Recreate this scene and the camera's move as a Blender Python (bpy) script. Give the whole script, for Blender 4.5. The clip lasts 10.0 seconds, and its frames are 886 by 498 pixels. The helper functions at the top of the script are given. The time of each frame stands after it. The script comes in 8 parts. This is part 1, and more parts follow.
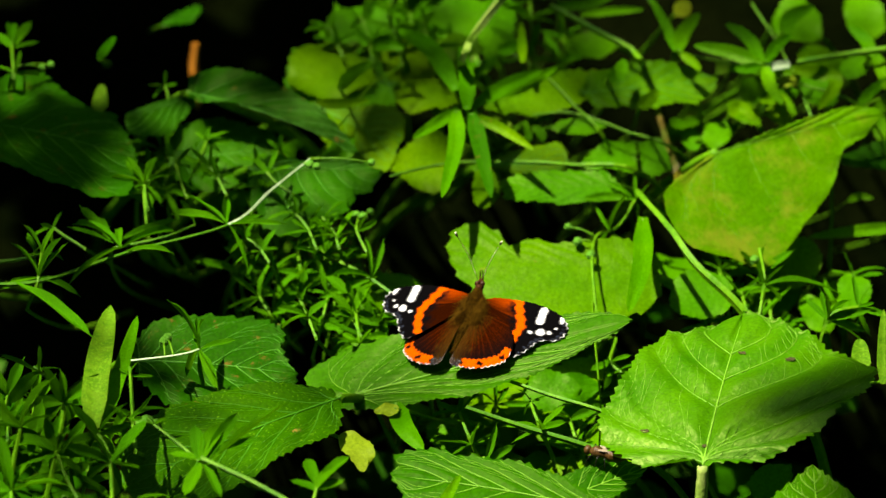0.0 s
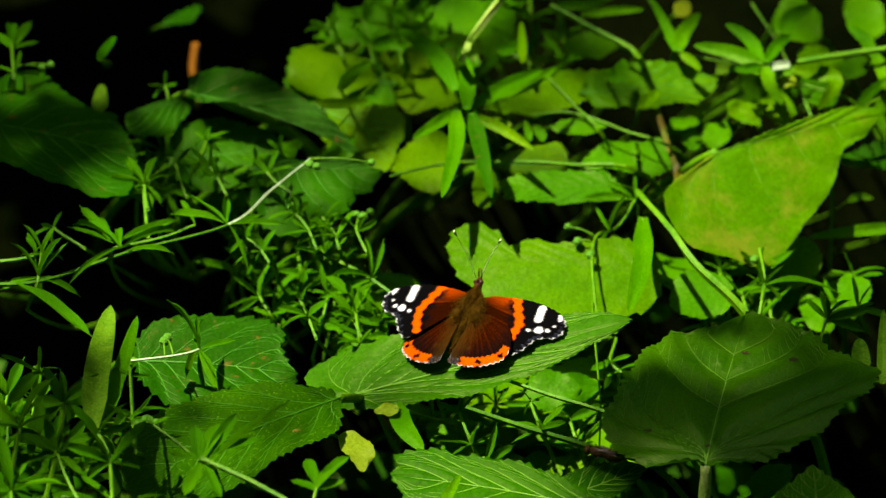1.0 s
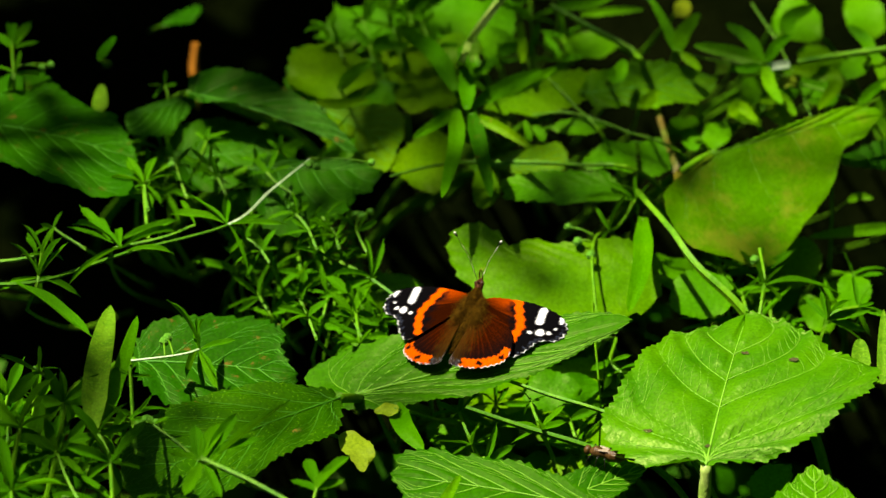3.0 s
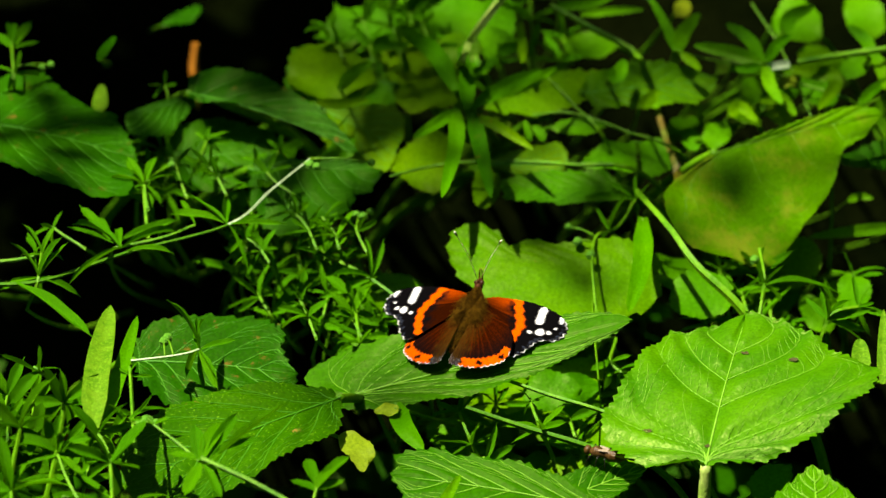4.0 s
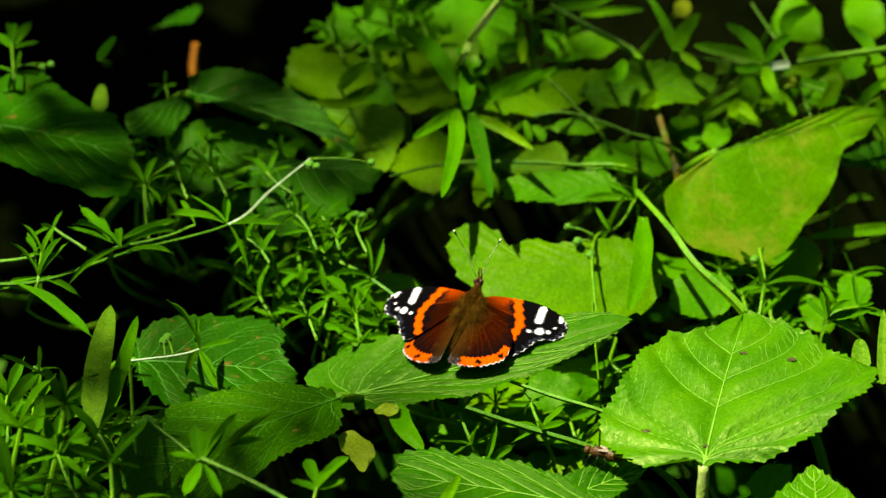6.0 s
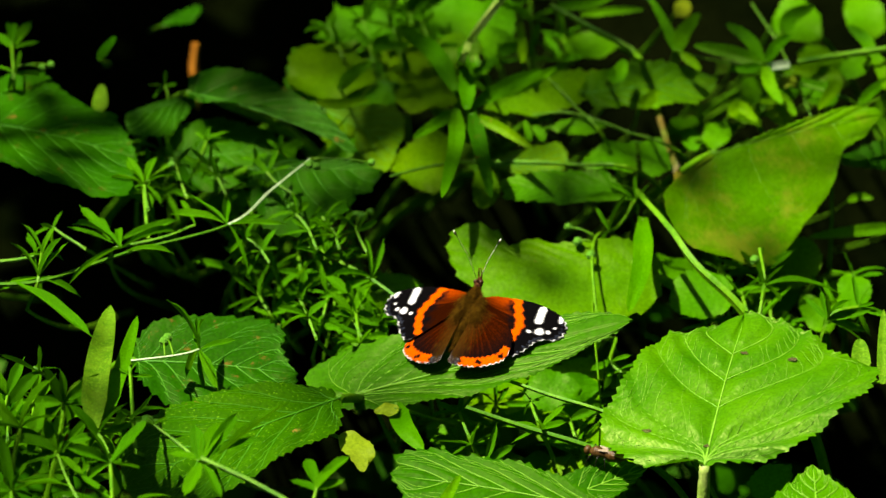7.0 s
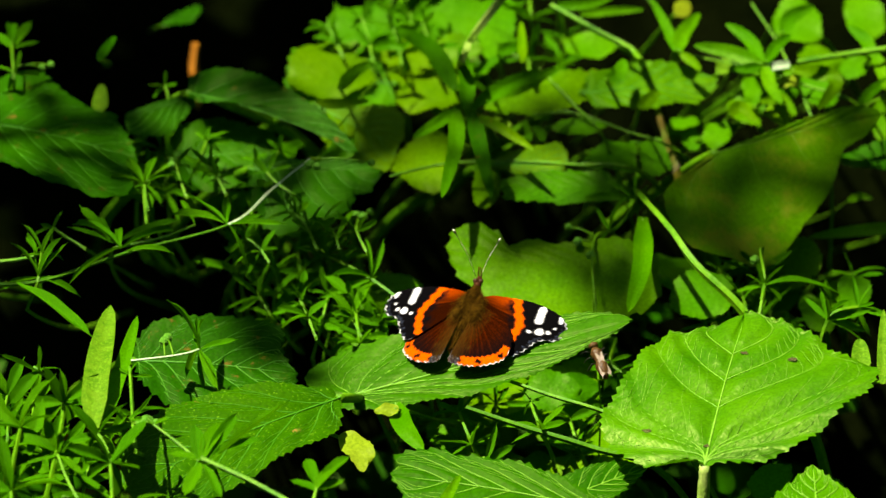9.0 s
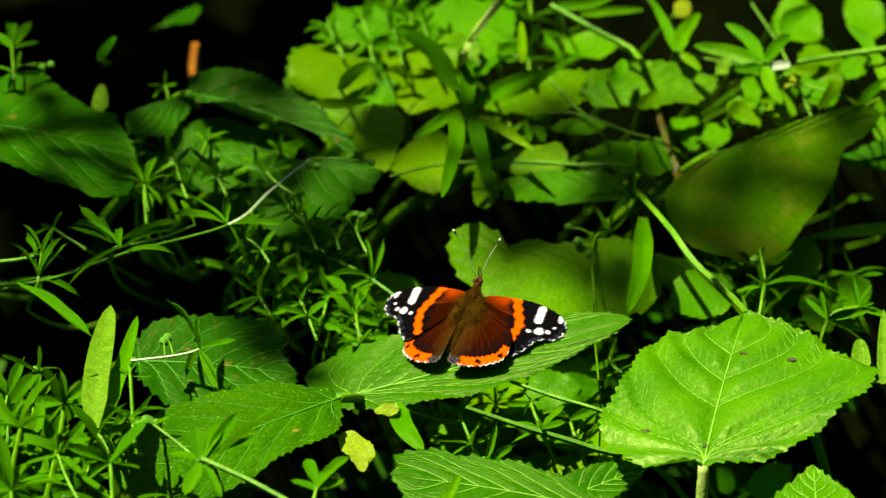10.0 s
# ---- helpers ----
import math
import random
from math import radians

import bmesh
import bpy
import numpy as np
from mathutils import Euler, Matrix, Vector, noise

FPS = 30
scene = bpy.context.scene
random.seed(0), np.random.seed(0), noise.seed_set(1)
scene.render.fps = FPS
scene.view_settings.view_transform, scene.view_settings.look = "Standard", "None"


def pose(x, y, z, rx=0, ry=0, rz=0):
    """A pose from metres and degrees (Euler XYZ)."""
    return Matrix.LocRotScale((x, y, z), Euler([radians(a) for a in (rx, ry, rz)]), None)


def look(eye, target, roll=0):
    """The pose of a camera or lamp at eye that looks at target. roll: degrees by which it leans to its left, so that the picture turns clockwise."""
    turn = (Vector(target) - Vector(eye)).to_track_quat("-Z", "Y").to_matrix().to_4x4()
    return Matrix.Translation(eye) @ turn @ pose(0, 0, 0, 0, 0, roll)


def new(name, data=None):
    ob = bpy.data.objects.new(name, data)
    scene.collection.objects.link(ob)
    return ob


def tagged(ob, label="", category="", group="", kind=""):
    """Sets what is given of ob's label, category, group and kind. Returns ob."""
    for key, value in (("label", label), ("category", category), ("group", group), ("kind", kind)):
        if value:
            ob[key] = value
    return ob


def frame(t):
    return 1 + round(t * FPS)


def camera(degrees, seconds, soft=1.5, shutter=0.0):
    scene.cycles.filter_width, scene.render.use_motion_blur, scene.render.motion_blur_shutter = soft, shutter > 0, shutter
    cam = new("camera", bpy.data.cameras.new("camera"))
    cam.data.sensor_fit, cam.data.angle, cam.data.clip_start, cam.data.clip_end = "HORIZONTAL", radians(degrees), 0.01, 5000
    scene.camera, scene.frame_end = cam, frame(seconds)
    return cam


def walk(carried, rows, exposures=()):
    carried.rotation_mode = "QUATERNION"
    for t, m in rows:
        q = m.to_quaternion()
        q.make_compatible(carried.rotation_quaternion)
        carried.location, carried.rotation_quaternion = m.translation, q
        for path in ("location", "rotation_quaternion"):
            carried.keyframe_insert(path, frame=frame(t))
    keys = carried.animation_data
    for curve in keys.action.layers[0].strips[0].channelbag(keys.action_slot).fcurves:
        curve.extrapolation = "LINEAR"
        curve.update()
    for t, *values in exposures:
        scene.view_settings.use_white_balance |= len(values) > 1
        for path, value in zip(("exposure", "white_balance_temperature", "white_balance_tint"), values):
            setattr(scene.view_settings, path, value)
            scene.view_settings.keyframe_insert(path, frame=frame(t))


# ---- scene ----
# ---------- camera: still, on a tripod, long lens, looking down on the herbs ----------
cam = camera(12.0, 10.0, soft=1.4)
STILL = pose(0.0, 0.0, 1.11, 90.0 - 38.0, 0, 0)
walk(cam, [(0.0, STILL), (10.0, STILL)], exposures=((0, 1.66, 6900, 8), (0.6, 1.64, 6900, 8), (1.1, 1.54, 6900, 8), (2.2, 1.54, 6900, 8), (3.9, 1.66, 6900, 8), (7.6, 1.66, 6900, 8), (9, 1.69, 6900, 8), (10, 1.76, 6900, 8)))
cam.data.dof.use_dof = True
cam.data.dof.focus_distance = 1.375
cam.data.dof.aperture_fstop = 13.5

# ---------- light: high sun from the left, blue sky ----------
SUN_DIR = Vector((-0.38, 0.15, 0.91)).normalized()
sun = new("sun", bpy.data.lights.new("sun", "SUN"))
sun.data.energy = 5.0
sun.data.angle = radians(0.53)
sun.data.color = (1.0, 0.95, 0.84)
sun.matrix_world = look(SUN_DIR * 8 + Vector((0, 1.3, 0)), (0, 1.3, 0))
world = bpy.data.worlds.new("summer_sky")
scene.world = world
world.use_nodes = True
sky = world.node_tree.nodes.new("ShaderNodeTexSky")
sky.sky_type = "NISHITA"
sky.sun_disc = False
sky.sun_elevation = math.asin(SUN_DIR.z)
sky.sun_rotation = math.atan2(SUN_DIR.x, SUN_DIR.y)
world.node_tree.links.new(sky.outputs[0], world.node_tree.nodes["Background"].inputs[0])
world.node_tree.nodes["Background"].inputs[1].default_value = 0.07


# ---------- materials ----------
def node(nt, kind, **values):
    n = nt.nodes.new(kind)
    for k, v in values.items():
        n.inputs[k.replace("_", " ")].default_value = v
    return n


def ramp(nt, fac, stops):
    r = nt.nodes.new("ShaderNodeValToRGB")
    while len(r.color_ramp.elements) < len(stops):
        r.color_ramp.elements.new(0.5)
    for e, (p, c) in zip(r.color_ramp.elements, stops):
        e.position, e.color = p, (*c, 1)
    nt.links.new(fac, r.inputs[0])
    return r.outputs[0]


def mixed(nt, fac, a, b, how="MIX"):
    m = nt.nodes.new("ShaderNodeMix")
    m.data_type, m.blend_type = "RGBA", how
    for sock, v in ((m.inputs[0], fac), (m.inputs[6], a), (m.inputs[7], b)):
        if isinstance(v, bpy.types.NodeSocket):
            nt.links.new(v, sock)
        elif isinstance(v, (int, float)):
            sock.default_value = v
        else:
            sock.default_value = (*v, 1)
    return m.outputs[2]


def leaf_material(name, dark, light, spot=(0.25, 0.16, 0.03), spots=0.72, patch=110.0, broad=32.0, rough=0.42, grain=900, glow=0.3, fleck=0.0, gloss=0.06, blur=0.07, scorch=1.0):
    """Leaf skin: two greens in soft patches, fine cells, brown flecks, light that comes through the blade."""
    m = bpy.data.materials.new(name)
    m.use_nodes = True
    nt = m.node_tree
    bsdf, out = nt.nodes["Principled BSDF"], nt.nodes["Material Output"]
    co = nt.nodes.new("ShaderNodeTexCoord").outputs["Object"]
    info = nt.nodes.new("ShaderNodeObjectInfo")
    big = node(nt, "ShaderNodeTexNoise", Scale=broad, Detail=4.0)
    fine = node(nt, "ShaderNodeTexNoise", Scale=float(grain), Detail=3.0)
    blot = node(nt, "ShaderNodeTexNoise", Scale=patch, Detail=5.0, Roughness=0.7)
    cell = node(nt, "ShaderNodeTexVoronoi", Scale=float(grain))
    for n in (big, fine, blot, cell):
        nt.links.new(co, n.inputs["Vector"])
    base = ramp(nt, big.outputs[0], ((0.3, dark), (0.7, light)))
    shade = ramp(nt, fine.outputs[0], ((0.3, (0.72, 0.75, 0.7)), (0.7, (1.15, 1.12, 1.1))))
    base = mixed(nt, 1.0, base, shade, "MULTIPLY")
    vary = ramp(nt, info.outputs["Random"], ((0.0, (0.75, 0.85, 0.7)), (0.5, (1.0, 1.0, 1.0)), (1.0, (1.25, 1.1, 0.9))))
    base = mixed(nt, 1.0, base, vary, "MULTIPLY")
    mark = ramp(nt, blot.outputs[0], ((spots, (0, 0, 0)), (min(spots + blur, 1), (scorch, scorch, scorch))))
    base = mixed(nt, mark, base, spot)
    if fleck:
        pale = node(nt, "ShaderNodeTexNoise", Scale=1500.0, Detail=3.0)
        nt.links.new(co, pale.inputs["Vector"])
        f = ramp(nt, pale.outputs[0], ((fleck, (0, 0, 0)), (fleck + 0.05, (1, 1, 1))))
        base = mixed(nt, f, base, (0.11, 0.25, 0.008))
    nt.links.new(base, bsdf.inputs["Base Color"])
    bsdf.inputs["Roughness"].default_value = rough
    bsdf.inputs["Specular IOR Level"].default_value = gloss
    bsdf.inputs["Specular Tint"].default_value = (0.85, 1.0, 0.25, 1)
    soft = node(nt, "ShaderNodeTexVoronoi", Scale=grain / 3.2)
    nt.links.new(co, soft.inputs["Vector"])
    swell = node(nt, "ShaderNodeBump", Strength=0.35, Distance=0.0005)
    nt.links.new(soft.outputs[0], swell.inputs["Height"])
    bump = node(nt, "ShaderNodeBump", Strength=0.2, Distance=0.0004)
    nt.links.new(cell.outputs[0], bump.inputs["Height"])
    nt.links.new(swell.outputs[0], bump.inputs["Normal"])
    nt.links.new(bump.outputs[0], bsdf.inputs["Normal"])
    thin = nt.nodes.new("ShaderNodeBsdfTranslucent")
    nt.links.new(mixed(nt, 1.0, base, (1.5, 1.35, 0.3), "MULTIPLY"), thin.inputs["Color"])
    mix = nt.nodes.new("ShaderNodeMixShader")
    mix.inputs[0].default_value = glow
    nt.links.new(bsdf.outputs[0], mix.inputs[1])
    nt.links.new(thin.outputs[0], mix.inputs[2])
    nt.links.new(mix.outputs[0], out.inputs[0])
    return m


def plain_material(name, a, b, scale=200.0, rough=0.6, bump_by=0.3, depth=0.0003, gloss=0.15):
    m = bpy.data.materials.new(name)
    m.use_nodes = True
    nt = m.node_tree
    bsdf = nt.nodes["Principled BSDF"]
    co = nt.nodes.new("ShaderNodeTexCoord").outputs["Object"]
    n1 = node(nt, "ShaderNodeTexNoise", Scale=scale, Detail=5.0)
    n2 = node(nt, "ShaderNodeTexNoise", Scale=scale * 7, Detail=3.0)
    nt.links.new(co, n1.inputs["Vector"])
    nt.links.new(co, n2.inputs["Vector"])
    base = ramp(nt, n1.outputs[0], ((0.3, a), (0.7, b)))
    base = mixed(nt, 1.0, base, ramp(nt, n2.outputs[0], ((0.3, (0.7, 0.7, 0.7)), (0.7, (1.2, 1.2, 1.2)))), "MULTIPLY")
    nt.links.new(base, bsdf.inputs["Base Color"])
    bsdf.inputs["Roughness"].default_value = rough
    bsdf.inputs["Specular IOR Level"].default_value = gloss
    bp = node(nt, "ShaderNodeBump", Strength=bump_by, Distance=depth)
    nt.links.new(n2.outputs[0], bp.inputs["Height"])
    nt.links.new(bp.outputs[0], bsdf.inputs["Normal"])
    return m


def wing_material():
    """Scales of the wing: the colour is laid down per point of the wing, with fine rows of scales over it."""
    m = bpy.data.materials.new("wing_scales")
    m.use_nodes = True
    nt = m.node_tree
    bsdf = nt.nodes["Principled BSDF"]
    at = nt.nodes.new("ShaderNodeAttribute")
    at.attribute_name = "scales"
    co = nt.nodes.new("ShaderNodeTexCoord").outputs["Object"]
    n = node(nt, "ShaderNodeTexNoise", Scale=2600.0, Detail=2.0)
    nt.links.new(co, n.inputs["Vector"])
    grain = ramp(nt, n.outputs[0], ((0.3, (0.75, 0.75, 0.75)), (0.7, (1.2, 1.2, 1.2))))
    nt.links.new(mixed(nt, 1.0, at.outputs["Color"], grain, "MULTIPLY"), bsdf.inputs["Base Color"])
    bsdf.inputs["Roughness"].default_value = 0.8
    bsdf.inputs["Specular IOR Level"].default_value = 0.0
    bp = node(nt, "ShaderNodeBump", Strength=0.25, Distance=0.0001)
    nt.links.new(n.outputs[0], bp.inputs["Height"])
    nt.links.new(bp.outputs[0], bsdf.inputs["Normal"])
    return m


M_BROAD = leaf_material("broad_leaf_skin", (0.0095, 0.070, 0.0003), (0.022, 0.106, 0.0004), rough=0.5, gloss=0.07)
M_BRIGHT = leaf_material("bright_leaf_skin", (0.026, 0.135, 0.0006), (0.075, 0.220, 0.002), broad=20.0, rough=0.45, spots=0.8, gloss=0.08)
M_HEART = leaf_material("heart_leaf_skin", (0.018, 0.110, 0.0005), (0.052, 0.185, 0.0012), broad=40.0, rough=0.42, spots=0.86, grain=1100, gloss=0.3)
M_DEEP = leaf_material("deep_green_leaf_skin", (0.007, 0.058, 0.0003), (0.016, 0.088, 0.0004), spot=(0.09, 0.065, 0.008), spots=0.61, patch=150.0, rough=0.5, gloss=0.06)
M_SCORCH = leaf_material("scorched_leaf_skin", (0.05, 0.17, 0.001), (0.085, 0.21, 0.001), spot=(0.20, 0.19, 0.015), spots=0.5, patch=40.0, gloss=0.06, blur=0.16, scorch=0.5)
M_BUTTERFLY_LEAF = leaf_material("resting_leaf_skin", (0.012, 0.078, 0.0003), (0.026, 0.116, 0.0004), rough=0.45, gloss=0.12, spots=0.85)
M_RUSTY = leaf_material("rust_edged_leaf_skin", (0.035, 0.135, 0.001), (0.07, 0.185, 0.001), spot=(0.28, 0.10, 0.01), spots=0.63, patch=90.0, gloss=0.05)
M_OLIVE = leaf_material("olive_leaf_skin", (0.038, 0.118, 0.0006), (0.078, 0.165, 0.0008), spot=(0.22, 0.09, 0.02), spots=0.68, gloss=0.05)
M_FLECK = leaf_material("flecked_leaf_skin", (0.014, 0.078, 0.0004), (0.03, 0.112, 0.0005), spots=0.66, fleck=0.63, gloss=0.07)
M_YELLOW = leaf_material("ageing_leaf_skin", (0.046, 0.155, 0.001), (0.088, 0.205, 0.001), spot=(0.30, 0.14, 0.03), spots=0.66, gloss=0.05)
M_CLEAVER = leaf_material("cleavers_skin", (0.021, 0.122, 0.0005), (0.054, 0.195, 0.001), spots=0.85, grain=1600, rough=0.45)
M_PALE = leaf_material("pale_leaf_skin", (0.045, 0.14, 0.002), (0.09, 0.20, 0.006), broad=300.0, fleck=0.56, spots=0.85, grain=1800, rough=0.6, gloss=0.2)
M_CURLED = leaf_material("yellow_leaf_skin", (0.15, 0.23, 0.006), (0.22, 0.28, 0.02), spots=0.8)
# leaf green darkened to stand in for the shade low between the herbs
M_LOW = leaf_material("shade_dark_leaf_skin", (0.006, 0.05, 0.0004), (0.016, 0.085, 0.0006), spots=0.78)
M_VEIN = plain_material("leaf_vein", (0.075, 0.22, 0.006), (0.12, 0.27, 0.014), 300, 0.5)
M_VEIN_PALE = plain_material("pale_leaf_vein", (0.09, 0.24, 0.008), (0.14, 0.29, 0.025), 300, 0.5)
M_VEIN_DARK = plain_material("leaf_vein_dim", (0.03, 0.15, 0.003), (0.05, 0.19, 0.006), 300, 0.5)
M_STEM = plain_material("green_stem", (0.036, 0.135, 0.001), (0.085, 0.21, 0.002), 150, 0.5, 0.6, 0.0004, 0.12)
# darker stem green: shade coloured in for stalks in gaps, also dark-stemmed shoots
M_STEM_DARK = plain_material("darker_green_stem", (0.022, 0.09, 0.001), (0.045, 0.13, 0.0015), 150, 0.5, gloss=0.05)
M_STEM_PALE = plain_material("pale_stem", (0.12, 0.24, 0.015), (0.25, 0.34, 0.07), 150, 0.35, 0.6, 0.0004, 0.35)
M_STEM_RED = plain_material("reddish_stem", (0.07, 0.045, 0.002), (0.07, 0.11, 0.003), 120, 0.5)
# white of sunlit stem stretches: the highlight is put into the colour
M_WHITE_STEM = plain_material("white_lit_stem", (0.20, 0.30, 0.12), (0.36, 0.46, 0.27), 150, 0.4)
M_FRUIT = plain_material("cleavers_fruit", (0.05, 0.19, 0.005), (0.09, 0.25, 0.015), 900, 0.6, 0.8, 0.0005)
M_DRY = plain_material("dry_stalk", (0.18, 0.062, 0.002), (0.30, 0.115, 0.004), 120, 0.7)
# near-black: deep shade between the stems is put into the soil colour
M_SOIL = plain_material("shade_black_soil", (0.0006, 0.0012, 0.0002), (0.0016, 0.0024, 0.0004), 30, 0.95, 1.0, 0.004, 0.0)
M_SCAR = plain_material("dry_leaf_speck", (0.010, 0.009, 0.002), (0.06, 0.06, 0.012), 1500, 0.8)
M_BARK = plain_material("twig_bark", (0.06, 0.045, 0.03), (0.12, 0.09, 0.06), 120, 0.85, 0.8, 0.001)
# dark foliage of the added hedge that holds back the sky
M_HEDGE = plain_material("unseen_hedge_leaves", (0.008, 0.025, 0.002), (0.02, 0.05, 0.004), 6, 0.8, 1.0, 0.05)
M_WING = wing_material()
M_FUR = plain_material("brown_fur", (0.012, 0.005, 0.0004), (0.085, 0.042, 0.003), 700, 0.9, 1.0, 0.0006, 0.01)
M_HEAD = plain_material("rusty_head", (0.018, 0.006, 0.002), (0.08, 0.028, 0.012), 1500, 0.7, gloss=0.03)
M_EYE = plain_material("brown_eye", (0.02, 0.007, 0.003), (0.04, 0.014, 0.006), 900, 0.3, gloss=0.2)
M_BLACK = plain_material("black_horn", (0.008, 0.007, 0.006), (0.02, 0.017, 0.014), 900, 0.4)
M_ANTENNA = plain_material("antenna_horn", (0.012, 0.012, 0.008), (0.03, 0.03, 0.02), 2500, 0.5)
M_WHITE = plain_material("cream_tip", (0.62, 0.58, 0.45), (0.75, 0.70, 0.58), 900, 0.5)
M_FLY = plain_material("fly_body", (0.022, 0.011, 0.003), (0.09, 0.045, 0.012), 1500, 0.35)
M_BEETLE = plain_material("red_wing_case", (0.16, 0.02, 0.004), (0.24, 0.04, 0.008), 900, 0.3)
M_FLYWING = plain_material("fly_wing", (0.16, 0.12, 0.08), (0.25, 0.2, 0.14), 900, 0.25)


# ---------- builders ----------
def mesh_of(name, verts, faces, material, smooth=True):
    me = bpy.data.meshes.new(name)
    me.from_pydata([tuple(v) for v in verts], [], faces)
    me.materials.append(material)
    if smooth:
        me.polygons.foreach_set("use_smooth", [True] * len(me.polygons))
    me.update()
    return me


def part_of(name, me, parent, m=None, label=""):
    ob = new(name, me)
    ob.parent = parent
    if m is not None:
        ob.matrix_basis = m
    return tagged(ob, label)


def thing(name, root, label, category, group="", kind=""):
    ob = new(name)
    ob.empty_display_size = 0.02
    ob.location = root
    return tagged(ob, label, category, group, kind)


def smooth_path(points, steps=6):
    """A Catmull-Rom curve through the points."""
    p = [Vector(q) for q in points]
    p = [p[0] * 2 - p[1]] + p + [p[-1] * 2 - p[-2]]
    out = []
    for i in range(1, len(p) - 2):
        for k in range(steps):
            t = k / steps
            a, b, c, d = p[i - 1], p[i], p[i + 1], p[i + 2]
            out.append(0.5 * (2 * b + (c - a) * t + (2 * a - 5 * b + 4 * c - d) * t * t + (3 * b - a - 3 * c + d) * t ** 3))
    out.append(p[-2])
    return out


def even_path(path, n):
    """The same curve in n even steps."""
    marks = [0.0]
    for a, b in zip(path, path[1:]):
        marks.append(marks[-1] + (b - a).length)
    out, k = [], 0
    for i in range(n + 1):
        d = marks[-1] * i / n
        while k < len(path) - 2 and marks[k + 1] < d:
            k += 1
        out.append(path[k].lerp(path[k + 1], (d - marks[k]) / max(marks[k + 1] - marks[k], 1e-9)))
    return out


def tube(path, r0, r1, sides=6, ridge=0.0):
    """Verts and faces of a tapered, closed tube; ridge makes every second edge stand proud, as on an angled stem."""
    verts, faces = [], []
    n = len(path)
    ref = Vector((0.3, 0.9, 0.2))
    for i, p in enumerate(path):
        d = (path[min(i + 1, n - 1)] - path[max(i - 1, 0)]).normalized()
        if abs(d.dot(ref)) > 0.95:
            ref = Vector((0.9, 0.1, 0.4))
        a = d.cross(ref).normalized()
        b = d.cross(a)
        r = r0 + (r1 - r0) * i / (n - 1)
        for k in range(sides):
            w = 2 * math.pi * k / sides
            rr = r * (1 + (ridge if k % 2 else -ridge))
            verts.append(p + a * (rr * math.cos(w)) + b * (rr * math.sin(w)))
    for i in range(n - 1):
        for k in range(sides):
            faces.append((i * sides + k, i * sides + (k + 1) % sides, (i + 1) * sides + (k + 1) % sides, (i + 1) * sides + k))
    faces.append(tuple(range(sides))[::-1])
    faces.append(tuple(range((n - 1) * sides, n * sides)))
    return verts, faces


def joined(pieces):
    verts, faces = [], []
    for v, f in pieces:
        k = len(verts)
        verts += v
        faces += [tuple(i + k for i in q) for q in f]
    return verts, faces


def leaf_frame(base, tip, roll):
    """Pose with +y from base to tip and +z the upper face; roll turns the blade about its midrib."""
    y = (Vector(tip) - Vector(base)).normalized()
    x = y.cross(Vector((0, 0, 1))).normalized()
    z = x.cross(y)
    m = Matrix((x, y, z)).transposed().to_4x4()
    return Matrix.Translation(base) @ m @ pose(0, 0, 0, 0, roll, 0)


PINNATE = ((0.03, 0.12), (0.06, 0.36), (0.2, 0.52), (0.34, 0.66), (0.48, 0.78), (0.62, 0.88), (0.76, 0.96))
PALMATE_WIDE = ((0.0, 0.14), (0.005, 0.30), (0.01, 0.46), (0.015, 0.60), (0.34, 0.75), (0.52, 0.86), (0.72, 0.94))
LONG_VEINED = ((0.0, 0.22), (0.0, 0.45), (0.02, 0.66), (0.15, 0.8), (0.35, 0.89), (0.55, 0.95))
ONE_SIDED = ((0.0, 0.26), (0.01, 0.46), (0.2, 0.68), (0.45, 0.83), (0.7, 0.93))


